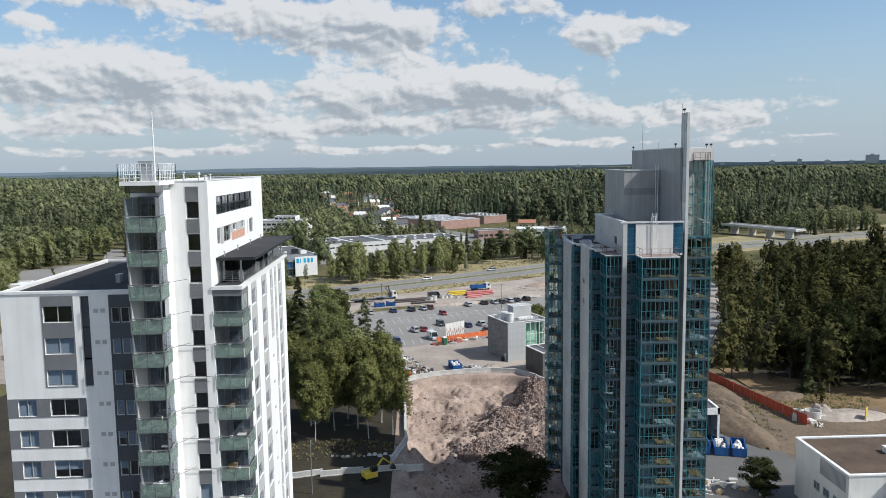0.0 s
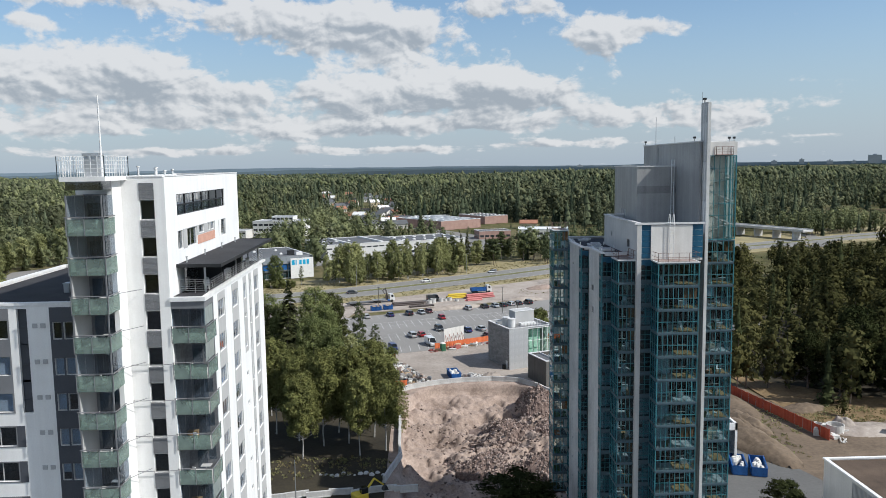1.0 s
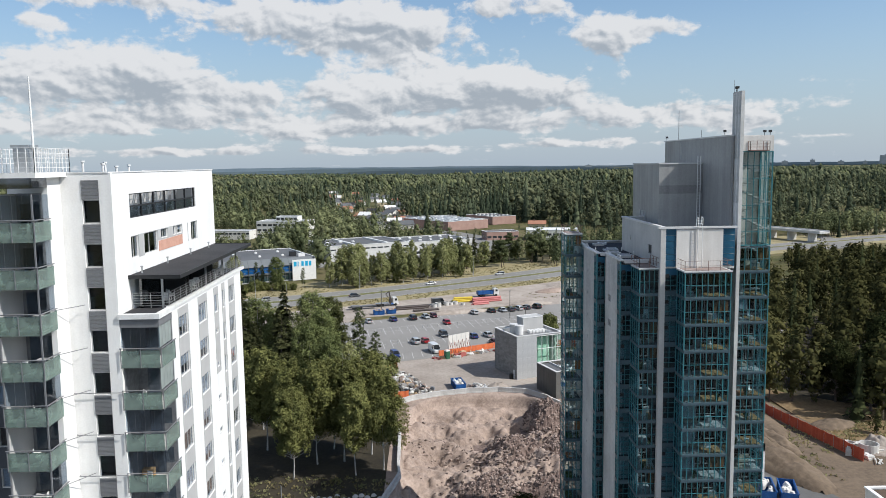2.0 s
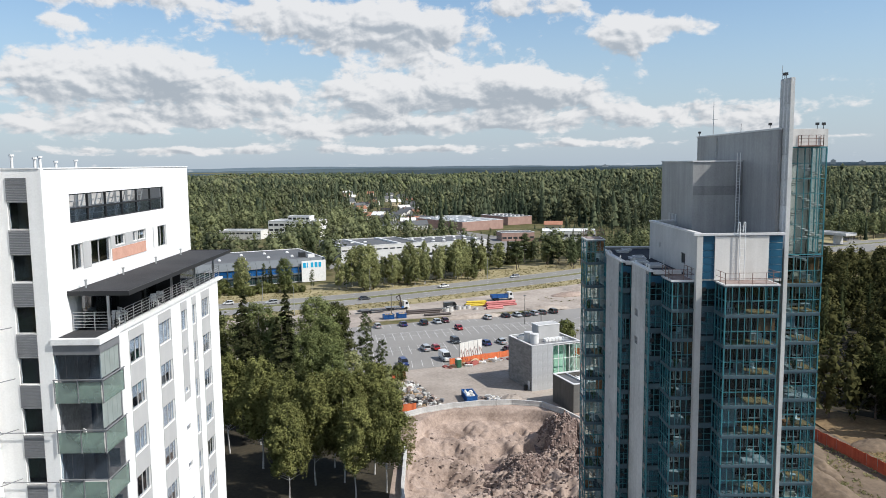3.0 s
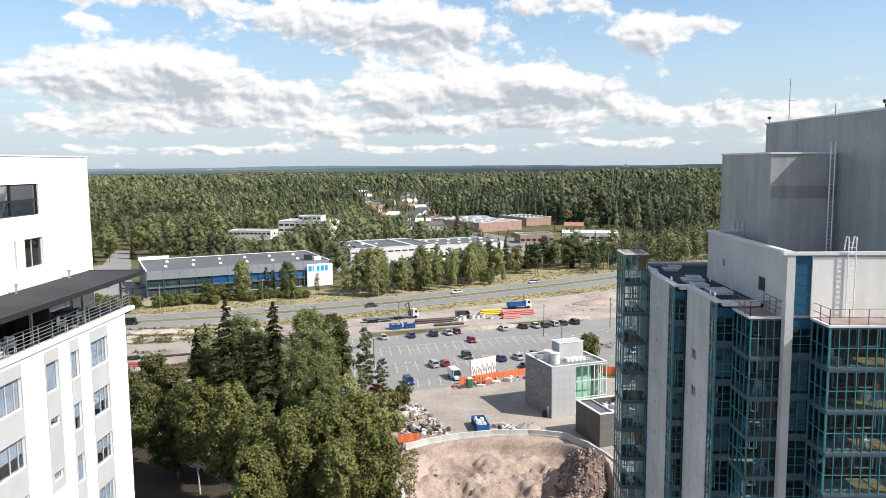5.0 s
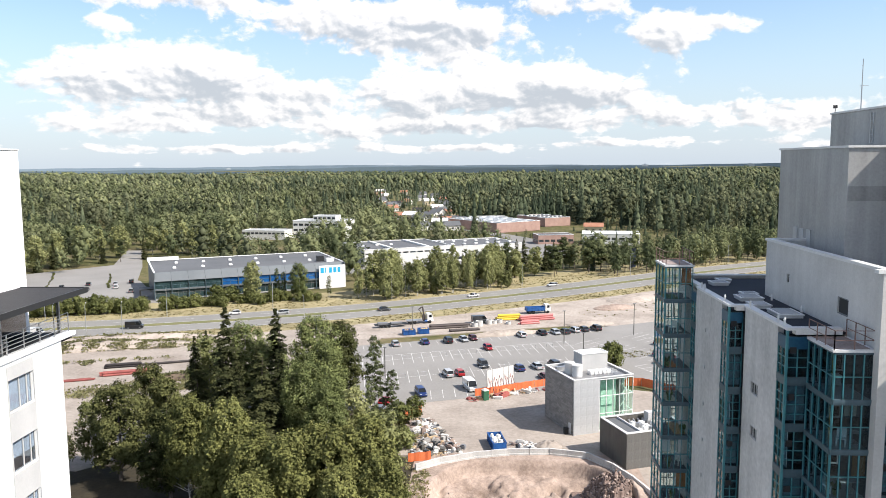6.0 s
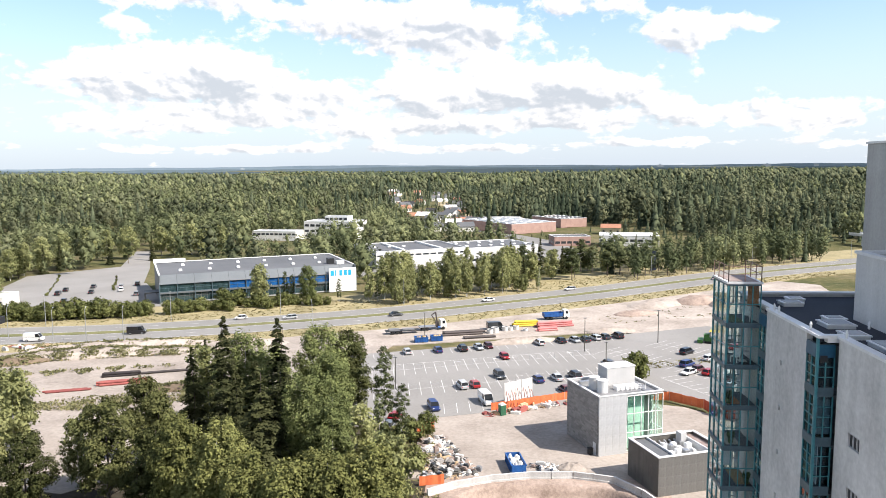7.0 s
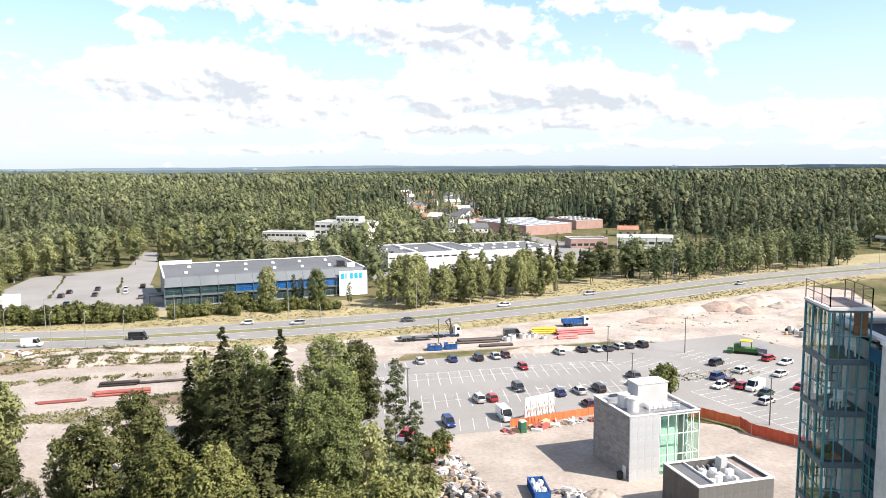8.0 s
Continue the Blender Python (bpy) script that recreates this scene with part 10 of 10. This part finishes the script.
# spoil banks and sand heaps
def bank(name, label, x, y, rx, ry, h, mat, rz=0.0, seed=1, n=26):
    def f(X, Y):
        e = np.clip(1 - (X / rx) ** 2 - (Y / ry) ** 2, 0, 1)
        nz = np.array([noise.fractal(Vector((a * 2.2 / min(rx, ry) + seed, b * 2.2 / min(rx, ry), seed)), 0.9, 2.1, 5) for a, b in zip(X.ravel(), Y.ravel())]).reshape(X.shape)
        return h * e ** 0.75 * (1 + 0.35 * nz) - 0.3 * (e <= 0)
    o = new(name, grid_mesh(name, np.linspace(-rx, rx, n), np.linspace(-ry, ry, n), f, M[mat], True, lambda a, b: (a / rx) ** 2 + (b / ry) ** 2 < 1.02))
    o.location, o.rotation_euler = (x, y, 0.0), (0, 0, radians(rz))
    return tagged(o, label, "heap", "spoil heaps")


for k, q in enumerate(((62, 335, 12, 6, 1.5, "sand", 30), (78, 340, 10, 6, 2.4, "rubble", 20), (92, 350, 12, 6, 2.6, "sand", 30), (84, 334, 5, 4, 1.8, "rubble", 50), (100, 344, 7, 4, 1.7, "sand", 10), (52, 318, 8, 4, 1.2, "rubble", 20), (13, 276.5, 13, 2.0, 1.4, "sand", 18), (40, 292, 8, 3, 1.2, "sand", 10), (104, 338, 16, 4, 1.0, "sand", 40), (-100, 258, 22, 4.5, 1.8, "sand", 15), (-118, 248, 14, 3, 1.4, "soil", 25), (-64, 270, 14, 4, 1.6, "sand", 18), (-80, 262, 12, 3, 1.2, "sand", 15), (-96, 268, 26, 3, 1.5, "sand", 16), (-60, 232, 14, 3, 1.0, "soil", 20), (18, 189, 2.6, 1.6, 1.1, "gravel", 0), (60, 145, 4.5, 16, 2.6, "soil", 14), (64, 152, 3, 8, 1.8, "soil", 12), (82, 149, 2.4, 2.4, 2.0, "gravel", 0), (86, 147, 9, 4, 0.9, "sand", 0), (66, 165, 4, 12, 1.2, "soil", 6), (80, 160, 5, 3, 0.9, "soil", 20))):
    bank("spoil_heap", "low heap of bare soil and sand" if "grass" not in q[5] else "low weedy bank of soil", *q, seed=k + 2)
sheet("embankment", [(54, 118), (66, 118), (92, 138), (96, 152), (78, 152), (72, 186), (60, 186), (56, 150)], 0.01, M["soil"], "bare brown embankment beside the fence")
T = thing("site_board", "yellow site board standing on sand", "board", x=88.5, y=144, z=0.0, rz=50)
part("board", Shape().box(-0.9, 0.9, -0.05, 0.05, 0.6, 2.6), M["yellow"], T)
part("leg", Shape().box(-0.8, -0.7, -0.05, 0.05, 0, 0.6).box(0.7, 0.8, -0.05, 0.05, 0, 0.6), M["timber"], T)
T = thing("mini_excavator", "small yellow excavator in the shade", "excavator", x=-8.5, y=121.5, z=-0.2, rz=30)
part("house", Shape().box(-1.2, 1.0, -0.9, 0.9, 0.9, 1.9), M["yellow"], T, bevel=0.1)
part("cab", Shape().box(-0.1, 1.0, -0.85, 0.1, 1.9, 2.8), M["carglass"], T, bevel=0.06)
part("boom", Shape().tube((1.0, 0.4, 1.6), (2.6, 0.4, 3.4), 0.18, sides=6).tube((2.6, 0.4, 3.4), (4.2, 0.4, 2.0), 0.14, sides=6), M["yellow"], T)
part("bucket", Shape().loft([[(4.0, 0.0, 1.2), (4.0, 0.8, 1.2), (4.4, 0.8, 2.0), (4.4, 0.0, 2.0)], [(4.9, 0.0, 1.1), (4.9, 0.8, 1.1), (4.6, 0.8, 1.9), (4.6, 0.0, 1.9)]]), M["black"], T)
for sy in (-0.8, 0.8):
    part("track", Shape().box(-1.4, 1.4, sy - 0.25, sy + 0.25, 0, 0.7), M["tyre"], T, bevel=0.15)
for k in range(7):
    o = new("barrier_block", blk)
    o.location, o.rotation_euler = (-22 + k * 3.4, 123.5 + (k % 2) * 0.5 + k * 0.35, -0.2), (0, 0, g.uniform(-0.2, 0.4))
    tagged(o, "grey concrete barrier block along the pit edge", "concrete barrier", "barrier blocks")
for k in range(12):
    s = Shape()
    r = g.uniform(0.25, 0.55)
    s.loft([[(q * r * math.cos(t * 0.785) * g.uniform(0.8, 1.1), q * r * math.sin(t * 0.785) * g.uniform(0.8, 1.1), z * r) for t in range(8)] for q, z in ((0.8, 0), (1.1, 0.5), (0.6, 1.0))])
    o = new("boulder", s.mesh("boulder", M["concretenew"]))
    o.location = (-16 + k * 0.95, 132.5 + g.uniform(-0.6, 0.6), -0.2)
    tagged(o, "pale rounded boulder on forest floor", "boulder", "boulders")


# lamp posts
def lamp(x, y, h, arm, rz, label, z=None, light=True):
    T = thing("street_lamp", label, "street lamp", "street lamps", x=x, y=y, z=float(hill(x, y)) if z is None else z, rz=rz)
    part("pole", Shape().tube((0, 0, 0), (0, 0, h), 0.11, 0.06, sides=8), M["steel"], T)
    if arm:
        part("arm", Shape().tube((0, 0, h - 0.1), (arm, 0, h + 0.35), 0.05, 0.04, sides=6), M["steel"], T)
        part("lamp_head", Shape().loft([[(arm - 0.1, -0.14, h + 0.3), (arm - 0.1, 0.14, h + 0.3), (arm - 0.1, 0.1, h + 0.45), (arm - 0.1, -0.1, h + 0.45)], [(arm + 0.6, -0.1, h + 0.4), (arm + 0.6, 0.1, h + 0.4), (arm + 0.6, 0.06, h + 0.5), (arm + 0.6, -0.06, h + 0.5)]]), M["lightgrey"], T)
    return T


for x, y in ((-132, 273.5), (-117, 270.5), (-108, 271.5), (-98, 273), (-47, 284.5)):
    lamp(x, y, 9.5, 1.8, 110, "tall grey street lamp beside the road")
for u in (-92, -60, -20, 30, 80, 132, 190, -130, -170):
    x, y = beyond(u, 13.0)
    lamp(x, y, 9.5, 1.8, -65, "tall grey street lamp beside the road")
for x, y, h in ((29.3, 266.4, 9), (50.5, 277.4, 9), (53.5, 222.5, 9), (31.5, 243.8, 8), (-13.5, 277, 8), (-16, 232, 7)):
    T = thing("lamp_post", "dark wooden lamp post in the car park", "lamp post", "lamp posts", x=x, y=y, z=0.06)
    part("pole", Shape().tube((0, 0, 0), (0, 0, h), 0.13, 0.09, sides=8), M["darkclad"], T)
    part("lamp_head", Shape().box(-0.45, 0.45, -0.12, 0.12, h, h + 0.16), M["midgrey"], T)
lamp(-17.5, 117, 9, 0.0, 0, "slim lamp post beside the grove", -0.2)
# low railings between the parking bays
for u in range(56, 118, 5):
    for v in (238.75, 222.6):
        x, y = lot(u, v)
        s = Shape().tube((-0.9, 0, 0), (-0.9, 0, 0.9), 0.03, sides=6).tube((0.9, 0, 0), (0.9, 0, 0.9), 0.03, sides=6).tube((-0.9, 0, 0.9), (0.9, 0, 0.9), 0.03, sides=6)
        o = new("heater_post_rail", s.mesh("heater_post_rail", M["steel"]))
        o.location, o.rotation_euler = (x, y, 0.066), (0, 0, radians(19.5))
        tagged(o, "low steel rail between parking bays", "rail", "bay rails")
M["bluedark"] = plain("dark_blue_sign", (0.02, 0.03, 0.06), 0.4)
# dark sign pillar by the road and the road bridge
T = thing("sign_pillar", "tall dark blue sign pillar in dry grass", "sign", x=78.5, y=420, z=float(hill(78, 420)), rz=25)
part("pillar", Shape().box(-1.3, 1.3, -0.4, 0.4, 0, 9), M["bluedark"], T)
part("cap", Shape().box(-1.4, 1.4, -0.5, 0.5, 9, 9.3), M["black"], T)
T = thing("road_bridge", "pale concrete road bridge over the highway", "bridge", x=234, y=494, z=float(hill(234, 494)), rz=-66)
part("deck", Shape().box(-40, 22, -4.5, 4.5, 5.6, 6.6), M["concretenew"], T)
for sy in (-4.5, 4.3):
    part("parapet", Shape().box(-40, 22, sy, sy + 0.2, 6.6, 7.3), M["offwhite"], T)
for k in range(4):
    part("pier", Shape().box(-32 + k * 15, -31 + k * 15, -3.5, 3.5, 0, 5.6), M["concrete"], T)
